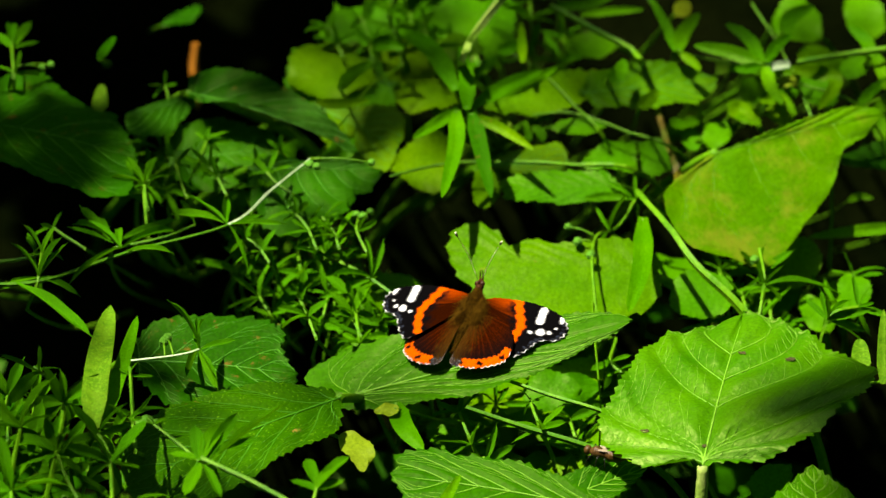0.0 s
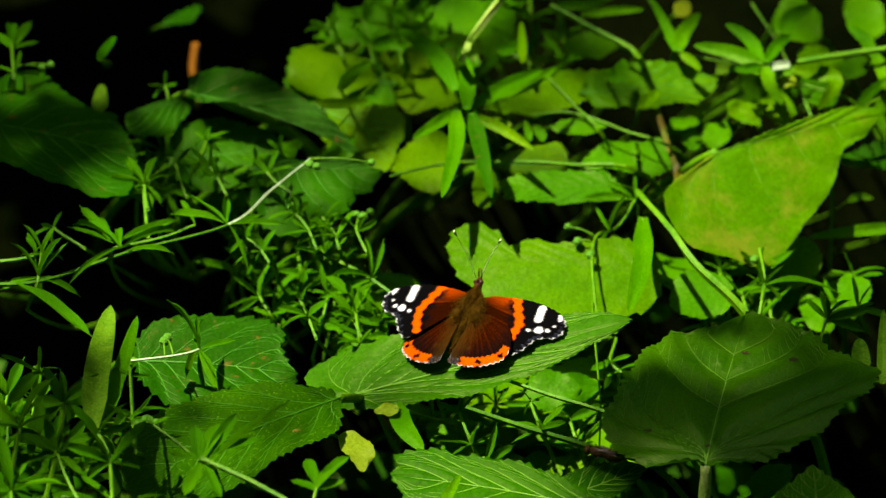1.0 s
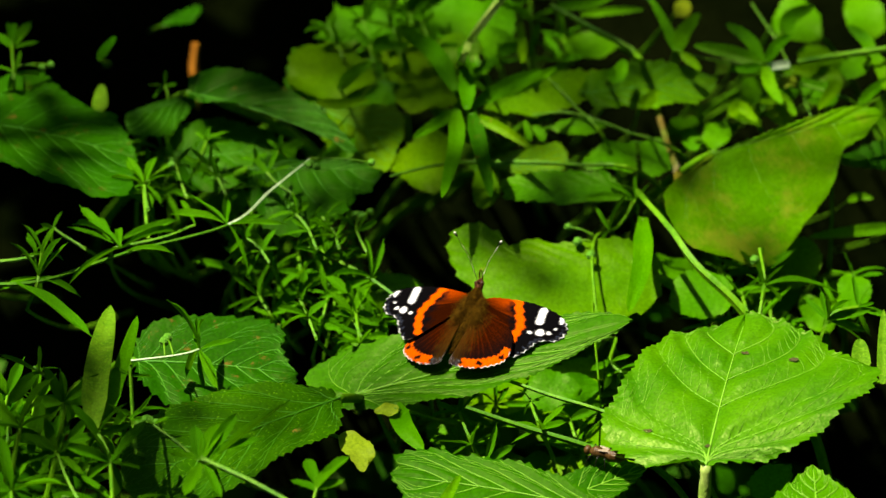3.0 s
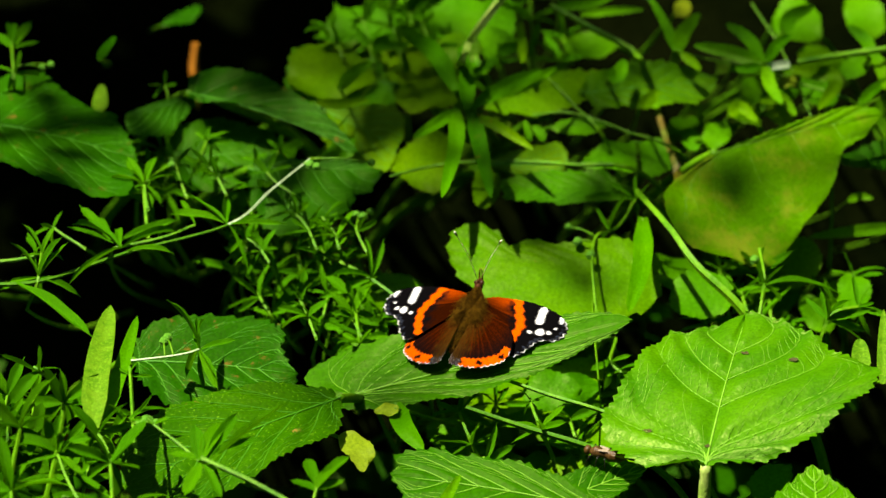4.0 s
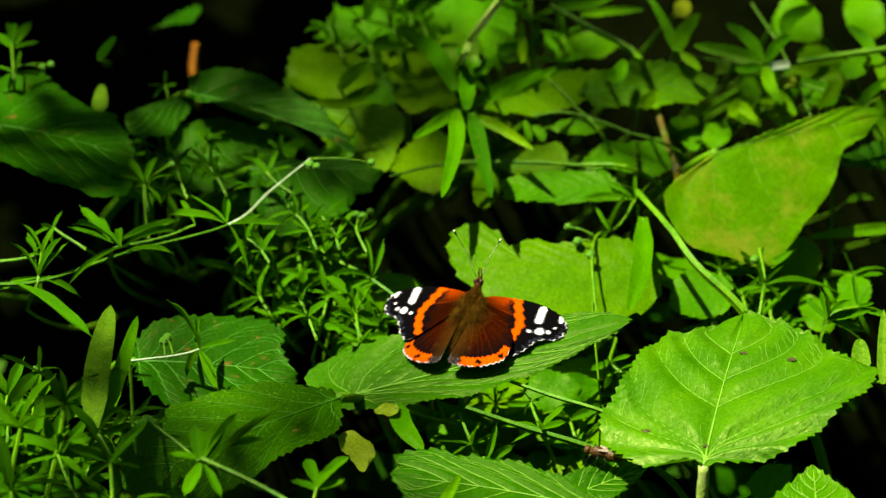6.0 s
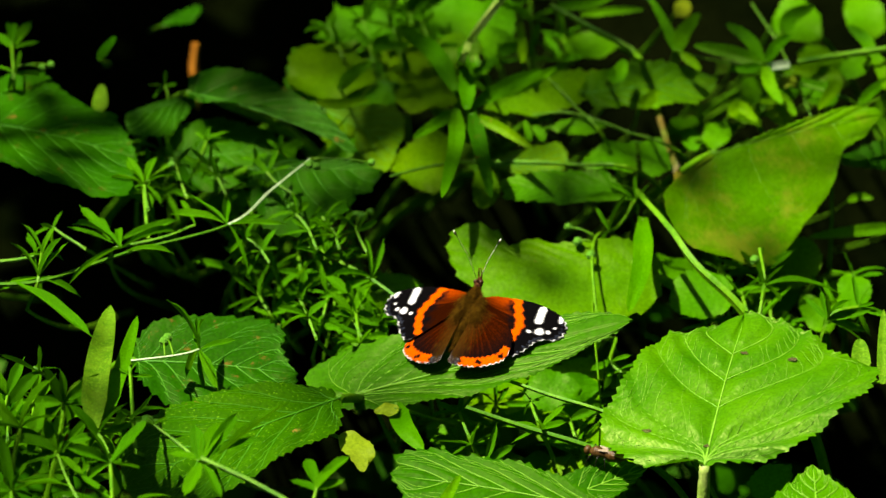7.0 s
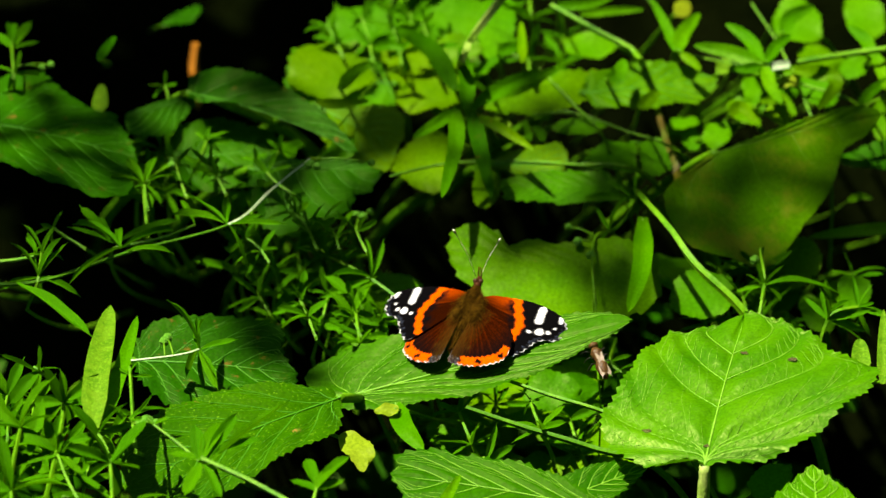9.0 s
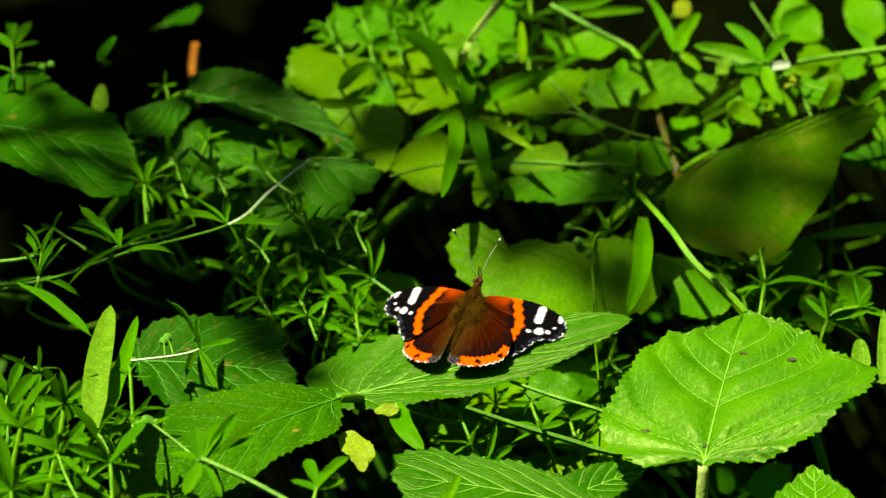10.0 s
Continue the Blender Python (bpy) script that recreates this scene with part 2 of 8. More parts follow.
def blade(L, W, fold=8.0, arch=0.12, teeth=22, tooth=0.07, belly=0.72, round_by=0.62, lobe=0.06, nerves=PINNATE, wave=0.02, sway=0.0, seed=1, rows=92, half=11,
          ribs=True, rib=0.00038, puff=0.0009, holes=0, net=False, margins=None, curl=0.0):
    """A toothed leaf: base at the origin, tip along +y. Returns verts, faces of the blade and of its raised veins.
    margins: the left and the right edge from base to tip, in shares of the length, for a leaf of uneven shape."""
    rng = random.Random(seed)
    ph = rng.uniform(0, 6)
    edges = [even_path(smooth_path([(0, 0, 0), *((x, y, 0) for x, y in side), (0, 1, 0)], 8), 160) for side in margins or ()]

    def shaped(s, t):
        """The leaf between its midrib and a free edge."""
        u, far = abs(t), 160 * min(max(s, 0.0), 1.0)
        k = min(int(far), 159)
        a, b = edges[t > 0][k], edges[t > 0][k + 1]
        rim = a.lerp(b, far - k)
        out = (b - a).cross(Vector((0, 0, 1 if t > 0 else -1))).normalized()
        beat = s * teeth + 0.5 * math.sin(9 * s + ph + (1.3 if t > 0 else 0))
        odd = 0.55 + 0.9 * ((math.sin(math.floor(beat) * 12.99 + (3 if t > 0 else 0)) * 43758.5) % 1.0)
        rim = rim + out * (tooth * odd * ((beat % 1.0) ** 1.3 - 0.45) * u ** 5)
        p = Vector((0, s, 0)).lerp(rim, u) * L
        along = min(max(p.y / L, 0.0), 1.0)
        z = abs(p.x) * math.sin(radians(fold)) + arch * L * 4 * along * (1 - along) + curl * p.x * p.x / L
        z += wave * W * u * u * math.sin(11 * s + ph + (1.7 if t > 0 else 0))
        near = min(abs(s - (a + (b - a) * u ** 0.9)) * L for a, b in nerves)
        near = min(near, u * rim.length * L)
        p.z = z + puff * (1 - math.exp(-(near / 0.0036) ** 2))
        return p

    def width(s):
        return 0.5 * W * max(math.sin(math.pi * min(max(s, 0.0), 1.0) ** belly), 0.0) ** round_by

    def surf(s, t):
        if margins:
            return shaped(s, t)
        u = abs(t)
        w = width(s)
        saw = ((s * teeth + 0.5 * math.sin(9 * s + ph + (1.3 if t > 0 else 0))) % 1.0) ** 1.3
        odd = 0.55 + 0.9 * ((math.sin(math.floor(s * teeth) * 12.99 + (3 if t > 0 else 0)) * 43758.5) % 1.0)
        w *= 1 + (tooth * odd * (saw - 0.45) + 0.05 * math.sin(7 * s + ph + (2 if t > 0 else 0))) * u ** 5
        x = w * t * math.cos(radians(fold))
        y = L * (s - lobe * u ** 1.6 * math.exp(-7 * s) + 0.008 * (saw - 0.4) * u ** 5)
        x += sway * L * math.sin(math.pi * s) + 0.0
        z = w * u * math.sin(radians(fold)) - arch * L * (s * s) + arch * L * 0.35 * s
        z -= 0.3 * arch * W * u * u
        z += wave * W * u * u * math.sin(11 * s + ph + (1.7 if t > 0 else 0))
        near = min(abs(s - (a + (b - a) * u ** 0.9)) * L for a, b in nerves)
        near = min(near, u * w)
        z += puff * (1 - math.exp(-(near / 0.0042) ** 2))
        return Vector((x, y, z))

    verts, faces = [], []
    cols = 2 * half + 1
    for i in range(rows + 1):
        s = 0.002 + 0.996 * i / rows
        for j in range(cols):
            verts.append(surf(s, (j - half) / half))
    pits = [(rng.uniform(0.2, 0.8), rng.uniform(-0.8, 0.8)) for _ in range(holes)]
    for i in range(rows):
        for j in range(cols - 1):
            s, t = i / rows, (j - half + 0.5) / half
            if any(abs(s - a) < 0.012 and abs(t - b) < 0.05 for a, b in pits):
                continue
            k = i * cols + j
            faces.append((k, k + 1, k + cols + 1, k + cols))
    veins = []
    if ribs:
        lift = Vector((0, 0, rib * 0.5))
        path = [surf(s / 30, 0) + lift for s in range(0, 30)]
        veins.append(tube(path, rib * 1.7, rib * 0.4, 5))
        for a, b in nerves:
            for side in (-1, 1):
                path = []
                da, db = rng.uniform(-0.012, 0.012), rng.uniform(-0.02, 0.02)
                bend, turn = rng.uniform(0.004, 0.012), rng.uniform(0, 6)
                for k in range(17):
                    u = 0.95 * k / 16
                    s = min(max(a + da + (b + db - a - da) * u ** 0.9 + bend * u * math.sin(7 * u + turn), 0.001), 0.985)
                    path.append(surf(s, side * u) + lift * 0.8)
                group = [tube(path, rib * 0.95, rib * 0.25, 4)]
                # finer veins: across to the next side vein on a netted leaf, else out to the margin
                s_at = lambda q, u: q[0] + (q[1] - q[0]) * u ** 0.9
                later = [q for q in nerves if q[0] >= a and q[1] > b]
                if net and later:
                    nxt = later[0]
                    for u0 in (0.12, 0.22, 0.31, 0.40, 0.49, 0.58, 0.67, 0.76, 0.85):
                        u0 += rng.uniform(-0.03, 0.03)
                        reach = rng.choice((0.45, 1.0, 1.0, 0.7))
                        ends = (s_at((a, b), u0), s_at(nxt, min(u0 + 0.05, 0.95)))
                        wig = rng.uniform(-0.03, 0.03)
                        fine = []
                        for k in range(7):
                            f = reach * k / 6
                            u = u0 + 0.05 * f + wig * math.sin(5.0 * f)
                            fine.append(surf(min(max(ends[0] + (ends[1] - ends[0]) * f, 0.001), 0.985), side * min(max(u, 0.0), 0.97)) + lift * 0.6)
                        group.append(tube(fine, rib * 0.3, rib * 0.18, 4))
                for u0 in (0.66, 0.8) if net else (0.3, 0.48, 0.64, 0.78):
                    s0 = s_at((a, b), u0)
                    fine = []
                    turn = rng.uniform(0.05, 0.10)
                    wig = rng.uniform(-0.012, 0.012)
                    for k in range(6):
                        u = u0 + 0.17 * k / 5
                        s = min(max(s0 + (b - a) * 0.17 * k / 5 + turn * (k / 5) ** 1.2 + wig * math.sin(k * 1.6), 0.001), 0.985)
                        fine.append(surf(s, side * min(u, 0.97)) + lift * 0.6)
                    group.append(tube(fine, rib * 0.42, rib * 0.18, 4))
                veins.append(joined(group))
    return verts, faces, veins


def blemish(size, seed):
    """A small dry speck with a ragged edge and a sunken middle."""
    rng = random.Random(seed)
    v, f, n = [Vector((0, 0, -0.0002))], [], 14
    for ring, z in ((0.55, 0.0), (1.0, 0.00005)):
        for k in range(n):
            a, r = 2 * math.pi * k / n, size * ring * rng.uniform(0.65, 1.3)
            v.append(Vector((1.5 * r * math.cos(a), r * math.sin(a), z)))
    for k in range(n):
        p, q = 1 + k, 1 + (k + 1) % n
        f += [(0, p, q), (p, p + n, q + n, q)]
    return v, f


def broad_plant(label, base, tip, width, roll=0.0, root=None, material=None, vein=None, petiole=0.0016, name="broadleaf_plant", category="plant", group="broad-leaved plants",
                stem=None, blades=(), bend=0.008, scars=(), **shape):
    """One leaf (and any further blades) on its stalk, which stands in the soil."""
    base, tip = Vector(base), Vector(tip)
    along = (tip - base).normalized()
    if root is None:
        root = (base.x - along.x * 0.05, base.y - along.y * 0.03 + base.z * 1.0, 0.0)
    root = Vector(root)
    ob = thing(name, root, label, category, group)
    low = base.lerp(root, 0.5) - along * bend
    near = base.lerp(root, 0.10) - along * bend * 0.4
    path = smooth_path([root - root, low - root, near - root, base - root + along * 0.001], 8)
    part_of("stem", mesh_of("stem", *tube(path, petiole * 1.5, petiole, 8, 0.08), stem or M_STEM), ob)
    for i, (b, t, w, r, sh) in enumerate(((base, tip, width, roll, shape),) + tuple(blades)):
        b, t = Vector(b), Vector(t)
        m = Matrix.Translation(-root) @ leaf_frame(b, t, r)
        v, f, ribs = blade((t - b).length, w, **sh)
        leaf = part_of("leaf", mesh_of("leaf", v, f, material or M_BROAD), ob, m)
        for s, u, size in scars:
            cols = 2 * sh.get("half", 11) + 1
            spot = v[int(s * sh.get("rows", 92)) * cols + int((u + 1) / 2 * (cols - 1))]
            part_of("blemish", mesh_of("blemish", *blemish(size, int(99 * s)), M_SCAR), leaf, Matrix.Translation(spot + Vector((0, 0, 0.0003))), "brown dry speck on the leaf")
        for k, r in enumerate(ribs):
            part_of("side_vein" if k else "midrib", mesh_of("vein", *r, vein or M_VEIN), leaf)
    return ob


def narrow_blade(seed, fold=22.0, arch=0.10, point=0.75, rows=14):
    """A narrow leaf of unit length, widest past its middle, with a folded midrib and a fine bristle at its tip."""
    rng = random.Random(seed)
    verts, faces = [], []
    half = 3
    cols = 2 * half + 1
    twist = rng.uniform(-0.6, 0.6)
    ph = rng.uniform(0, 6)
    for i in range(rows + 1):
        s = i / rows
        body = min(s / 0.93, 1.0)
        w = 0.5 * max(0.05 + 0.10 * (1 - s) * (s < 0.9), 1.42 * body ** point * (1 - body) ** 0.5 if s < 0.93 else 0.02)
        for j in range(cols):
            t = (j - half) / half
            z = w * abs(t) * math.tan(radians(fold)) * 0.25 - arch * s * s + arch * 0.3 * s
            z += 0.22 * t * w * twist * s + 0.012 * math.sin(9 * s + ph) * abs(t)
            verts.append((w * t * (1 + 0.05 * math.sin(17 * s + 3 * t + ph)), s, z))
    for i in range(rows):
        for j in range(cols - 1):
            k = i * cols + j
            faces.append((k, k + 1, k + cols + 1, k + cols))
    return verts, faces


NARROW = [mesh_of("cleavers_leaf", *narrow_blade(s, f, a, p), M_CLEAVER) for s, f, a, p in ((1, 30, 0.10, 0.55), (2, 42, 0.24, 0.75), (3, 26, -0.10, 0.6), (4, 48, 0.36, 0.9), (5, 36, 0.04, 0.8), (6, 30, 0.5, 0.6))]
# the same narrow leaves in the shade-dark skin
NARROW_LOW = []
for me in NARROW:
    low = me.copy()
    low.materials[0] = M_LOW
    NARROW_LOW.append(low)


def ball(r, seed=0, bristle=False):
    bm = bmesh.new()
    bmesh.ops.create_icosphere(bm, subdivisions=2, radius=r)
    rng = random.Random(seed)
    if bristle:
        for v in bm.verts:
            v.co *= rng.uniform(0.9, 1.2)
    for v in bm.verts:
        v.co.z *= 0.9
    me = bpy.data.meshes.new("fruit")
    bm.to_mesh(me)
    bm.free()
    me.materials.append(M_FRUIT)
    return me


FRUIT = [ball(0.0016, 1, True), ball(0.0013, 2, True)]


def put_leaf(ob, root, base, tip, width, roll, rng, low=False, kind=None):
    base, tip = Vector(base), Vector(tip)
    m = Matrix.Translation(-root) @ leaf_frame(base, tip, roll)
    pool = NARROW_LOW if low else NARROW
    leaf = part_of("leaf", pool[rng.randrange(6) if kind is None else kind], ob)
    n = (tip - base).length
    leaf.matrix_basis = m @ Matrix.Diagonal((width, n, n, 1))
    return leaf


def whorl(ob, root, at, axis, count, length, rng, ratio=0.22, lift=0.35, spread=0.45, low=False):
    """A ring of narrow leaves round the stem."""
    axis = Vector(axis).normalized()
    a = axis.orthogonal().normalized()
    b = axis.cross(a)
    ph = rng.uniform(0, 6.28)
    for k in range(count):
        w = ph + 2 * math.pi * k / count + rng.uniform(-0.4, 0.4)
        d = (a * math.cos(w) + b * math.sin(w) + axis * (lift + rng.uniform(-spread, spread))).normalized()
        n = length * rng.uniform(0.6, 1.2)
        put_leaf(ob, root, at, Vector(at) + d * n, n * ratio * rng.uniform(0.8, 1.25), rng.uniform(-55, 55), rng, low)


def sprig(label, points, seed, whorls=(), leaves=(), fruits=(), r0=0.0007, r1=0.0005, root=None, stem=None, low=False, name="cleavers_sprig", category="wild plant",
          group="cleavers sprigs", pale_from=None, ratio=0.24):
    """A cleavers shoot: an angled stem through the points, rings of leaves at its nodes, round bristly fruits.
    whorls: (share of the way, count, leaf length); leaves: (base, tip, width, roll); fruits: places."""
    rng = random.Random(seed)
    pts = [Vector(p) for p in points]
    if root is None:
        root = (pts[0].x + rng.uniform(-0.01, 0.01), pts[0].y + pts[0].z * rng.uniform(1.0, 1.25), 0.0)
    root = Vector(root)
    ob = thing(name, root, label, category, group)
    back = (pts[0] - pts[1]).normalized()
    foot = [root, root.lerp(pts[0], 0.5) + back * 0.01]
    above = smooth_path(pts, 6)
    path = [p - root for p in smooth_path(foot + pts, 6)]
    path = path[:12] + [p - root for p in above]
    cut = len(path) if pale_from is None else len(path) - len(above) + pale_from * 6
    part_of("stem", mesh_of("stem", *tube(path[:cut + 1], r0, r1, 8, 0.16), stem or (M_STEM_DARK if low else M_STEM), False), ob)
    if pale_from is not None:
        part_of("stem_end", mesh_of("stem_end", *tube(path[cut:], r1, r1 * 0.7, 8, 0.25), M_WHITE_STEM, False), ob, None, "pale bristly end of the stem")
    for share, count, length in whorls:
        k = min(int(share * (len(above) - 1)), len(above) - 2)
        whorl(ob, root, above[k], above[k + 1] - above[k], count, length, rng, ratio, low=low)
    for b, t, w, r in leaves:
        put_leaf(ob, root, b, t, w, r, rng, low)
    for p in fruits:
        p = Vector(p)
        near = min(above, key=lambda q: (q - p).length)
        if (near - p).length > 0.003:
            part_of("fruit_stalk", mesh_of("fruit_stalk", *tube(smooth_path([near - root, (near + p) * 0.5 - root + Vector((0, 0, 0.001)), p - root], 4), 0.00035, 0.0003, 5), M_STEM), ob)
        part_of("fruit", FRUIT[rng.randrange(2)], ob, Matrix.Translation(p - root))
    return ob


def strap(label, points, width, seed=1, material=None, name="grass_blade", category="grass", group="strap leaves", tilt=0.0, root=None, fold=0.25, blunt=0.8):
    """A long strap-shaped leaf along a curve, grooved down its middle, standing in the soil."""
    rng = random.Random(seed)
    pts = [Vector(p) for p in points]
    root = Vector(root) if root is not None else Vector((pts[0].x, pts[0].y + pts[0].z * 1.2, 0.0))
    ob = thing(name, root, label, category, group)
    path = smooth_path(pts, 8)
    verts, faces = [], []
    n, cols = len(path), 7
    for i, p in enumerate(path):
        s = i / (n - 1)
        d = (path[min(i + 1, n - 1)] - path[max(i - 1, 0)]).normalized()
        side = d.cross(Vector((0, -0.75, 0.66))).normalized()
        up = side.cross(d)
        side, up = side * math.cos(tilt) + up * math.sin(tilt), up * math.cos(tilt) - side * math.sin(tilt)
        w = 0.5 * width * max(min(1.0, 0.45 + 2.2 * s) * (1 - max(0.0, (s - blunt) / (1.001 - blunt)) ** 2) ** 0.5, 0.03)
        for j in range(cols):
            t = (j - 3) / 3
            verts.append(p - root + side * (w * t) + up * (fold * w * abs(t) + 0.03 * w * math.sin(14 * s + 3 * t)))
    for i in range(n - 1):
        for j in range(cols - 1):
            k = i * cols + j
            faces.append((k, k + 1, k + cols + 1, k + cols))
    part_of("blade", mesh_of("blade", verts, faces, material or M_CLEAVER), ob)
    foot = smooth_path([Vector((0, 0, 0)), (pts[0] - root) * 0.5 + Vector((0.004, 0, 0)), pts[0] - root + (path[1] - path[0]) * 0.5], 5)
    part_of("stalk", mesh_of("stalk", *tube(foot, width * 0.16, width * 0.12, 6), M_STEM), ob)
    return ob


def bare_stem(label, points, r0, r1, material=None, root=None, name="plant_stem", ridge=0.2):
    pts = [Vector(p) for p in points]
    back = (pts[0] - pts[1]).normalized()
    reach = 0.028 if root is None else 0.006
    root = Vector(root) if root is not None else Vector((pts[0].x + back.x * 0.07, pts[0].y + back.y * 0.07 + 0.15, 0.0))
    ob = thing(name, root, label, "plant stem", "bare stems")
    bent = pts[0] + back * reach + Vector((0, 0.006, -0.008))
    path = [p - root for p in smooth_path([root, bent.lerp(root, 0.5) + back * reach * 0.4, bent, *pts], 7)]
    part_of("stalk", mesh_of("stalk", *tube(path, r0, r1, 8, ridge), material or M_STEM, False), ob)
    return ob


# ---------- butterfly ----------
FORE = ((0, 1.2), (2.7, 3.0), (7, 4.2), (12.6, 5.2), (18, 5.7), (23.6, 5.2), (28, 4.3), (31.4, 2.6), (33.4, 0.0), (33.5, -3.0), (31.7, -5.8), (28.4, -6.8), (26.0, -8.8), (24.6, -11.6), (22.6, -14.4), (19.9, -16.2),
        (15, -13.6), (9, -8.6), (4, -4.0), (0.5, -1.5))
HIND = ((0, 1.0), (6, 0.4), (12, -1.6), (17, -5.5), (20.0, -11.0), (20.3, -16.4), (18.7, -19.0), (15.6, -21.2), (12.1, -22.7), (9.0, -23.6), (6.0, -24.0), (3.4, -23.8), (1.8, -22.0), (1.4, -12.0), (0.4, -4.0))
BLACK, BROWN, ORANGE, WHITE = Vector((0.0016, 0.0014, 0.0016)), Vector((0.0105, 0.0017, 0.0002)), Vector((0.40, 0.052, 0.001)), Vector((0.6, 0.6, 0.6))
RUST = Vector((0.20, 0.024, 0.0006))


def blend(a, b, f):
    return a.lerp(b, max(0.0, min(1.0, f)))


def near_line(x, y, ax, ay, bx, by):
    u = max(0.0, min(1.0, ((x - ax) * (bx - ax) + (y - ay) * (by - ay)) / ((bx - ax) ** 2 + (by - ay) ** 2)))
    return math.hypot(x - ax - u * (bx - ax), y - ay - u * (by - ay)), u


SPOTS = ((22.8, 4.0, 23.2, -0.4, 1.35), (30.0, 3.0, 30.6, 1.6, 0.7), (25.1, -4.4, 25.4, -4.2, 1.35), (28.0, -3.6, 28.1, -3.5, 0.72), (21.9, -5.5, 22.1, -5.4, 0.66), (29.6, -1.4, 29.7, -1.3, 0.5))
BAND = ((12.4, 5.6), (15.2, 0.6), (18.0, -4.2), (17.6, -9.4), (16.4, -13.0))


def fore_colour(x, y, edge):
    n = noise.noise(Vector((x * 0.9, y * 0.9, 3.1)))
    fine = noise.noise(Vector((x * 3.5, y * 3.5, 7.7)))
    ray = noise.noise(Vector((26.0 * math.atan2(y - 2, x + 4), 0.12 * x, 5.0)))
    # a band in a bent line across the wing
    d = min(near_line(x, y, *p, *q)[0] for p, q in zip(BAND, BAND[1:])) + 0.3 * n + 0.28 * math.sin(2.1 * y + 1)
    middle = 12.4 + 0.56 * (5.6 - y) if y > -4.2 else 18.0 - 0.16 * (-4.2 - y)
    if x < middle:
        c = blend(BROWN, RUST, (y + 0.3 * x - 1.2) / 6.5 + 0.3 * ray)
        c = blend(c, BLACK, (x - middle + 5.5 + 2.0 * n + 0.9 * math.sin(1.4 * y)) / 3.6 if y < 4.0 else 0.0)
    else:
        c = BLACK.copy()
    c = blend(c, ORANGE, (1.5 + 0.25 * n - d) / 0.3)
    for ax, ay, bx, by, r in SPOTS:
        c = blend(c, WHITE, (r - near_line(x, y, ax, ay, bx, by)[0] + 0.25 * fine) / 0.22)
    outer = x > middle + 5
    if outer and 0.7 < edge < 1.7 and y < 2:
        c = blend(c, Vector((0.03, 0.036, 0.055)), 1.5 * fine)
    if edge < 0.3 and (outer and y < 2.5 or x > 18.5 and y < -6):
        c = blend(c, WHITE, 0.65 + 0.7 * math.sin(x * 1.3 + y * 1.3))
    return c


def hind_colour(x, y, edge):
    fine = noise.noise(Vector((x * 3.5, y * 3.5, 1.7)))
    ray = noise.noise(Vector((22.0 * math.atan2(y, x), 0, 2)))
    c = blend(BROWN, RUST, 0.01 + 0.12 * fine + 0.22 * ray)
    c = blend(c, BLACK, (math.hypot(x - 3, y + 4) - 9.5) / 9)
    band = edge + 0.25 * fine
    low = y < -11.5
    if low and x > 5.8 and band < 3.7:
        c = blend(c, ORANGE, (3.7 - band) / 0.3)
        turn = math.atan2(y + 8, x) * 8.0
        c = blend(c, BLACK, 3.0 * math.cos(turn) ** 10 - abs(edge - 1.9) / 0.42)
    if low and edge < 0.5:
        c = blend(c, BLACK, (0.5 - edge) / 0.15)
        if edge < 0.34:
            c = blend(c, WHITE, 0.75 + 1.1 * math.sin(1.9 * (x - y)))
    if x < 6.0 and low and edge < 2.6:
        c = blend(c, Vector((0.008, 0.009, 0.014)), 0.8 + fine)
        c = blend(c, Vector((0.20, 0.21, 0.22)), 2.5 * fine - 0.5)
    # pale hairs along the inner edge
    if x < 8:
        c = blend(c, Vector((0.036, 0.018, 0.002)), 0.6 * (8 - x) / 8 + 0.5 * noise.noise(Vector((x * 4, y * 0.4, 0))))
    return c


def wing_mesh(name, outline, colour, side, rings=46, cup=0.06):
    """A wing as a fan of fine rings from its hinge, with a scalloped rim, shallow pleats along the veins and a colour per point."""
    rim = smooth_path([(x, y, 0) for x, y in outline] + [(outline[0][0], outline[0][1], 0)], 9)[:-1]
    n = len(rim)
    hub = Vector((1.0, -1.2, 0))
    verts, cols, faces = [hub * 1.0], [colour(1, -1.2, 9)], []
    for r in range(1, rings + 1):
        f = r / rings
        for k, p in enumerate(rim):
            q = hub + (p - hub) * (f * (1 + 0.012 * math.sin(1.25 * k)))
            edge = (1 - f) * (p - hub).length * 0.92
            ang = math.atan2(q.y, q.x)
            z = 0.16 * f * math.sin(13 * ang) - cup * q.length * q.length * 0.02
            verts.append(Vector((q.x, q.y, z)))
            cols.append(colour(q.x, q.y, edge))
    for k in range(n):
        faces.append((0, 1 + (k + 1) % n, 1 + k))
    for r in range(rings - 1):
        for k in range(n):
            a, b = 1 + r * n + k, 1 + r * n + (k + 1) % n
            faces.append((a, b, b + n, a + n))
    if side > 0:
        faces = [f[::-1] for f in faces]
    me = mesh_of(name, [(v.x * 0.001 * side, v.y * 0.001, v.z * 0.001) for v in verts], faces, M_WING)
    layer = me.attributes.new("scales", "FLOAT_COLOR", "POINT")
    layer.data.foreach_set("color", [w for c in cols for w in (max(c[0], 0), max(c[1], 0), max(c[2], 0), 1.0)])
    return me


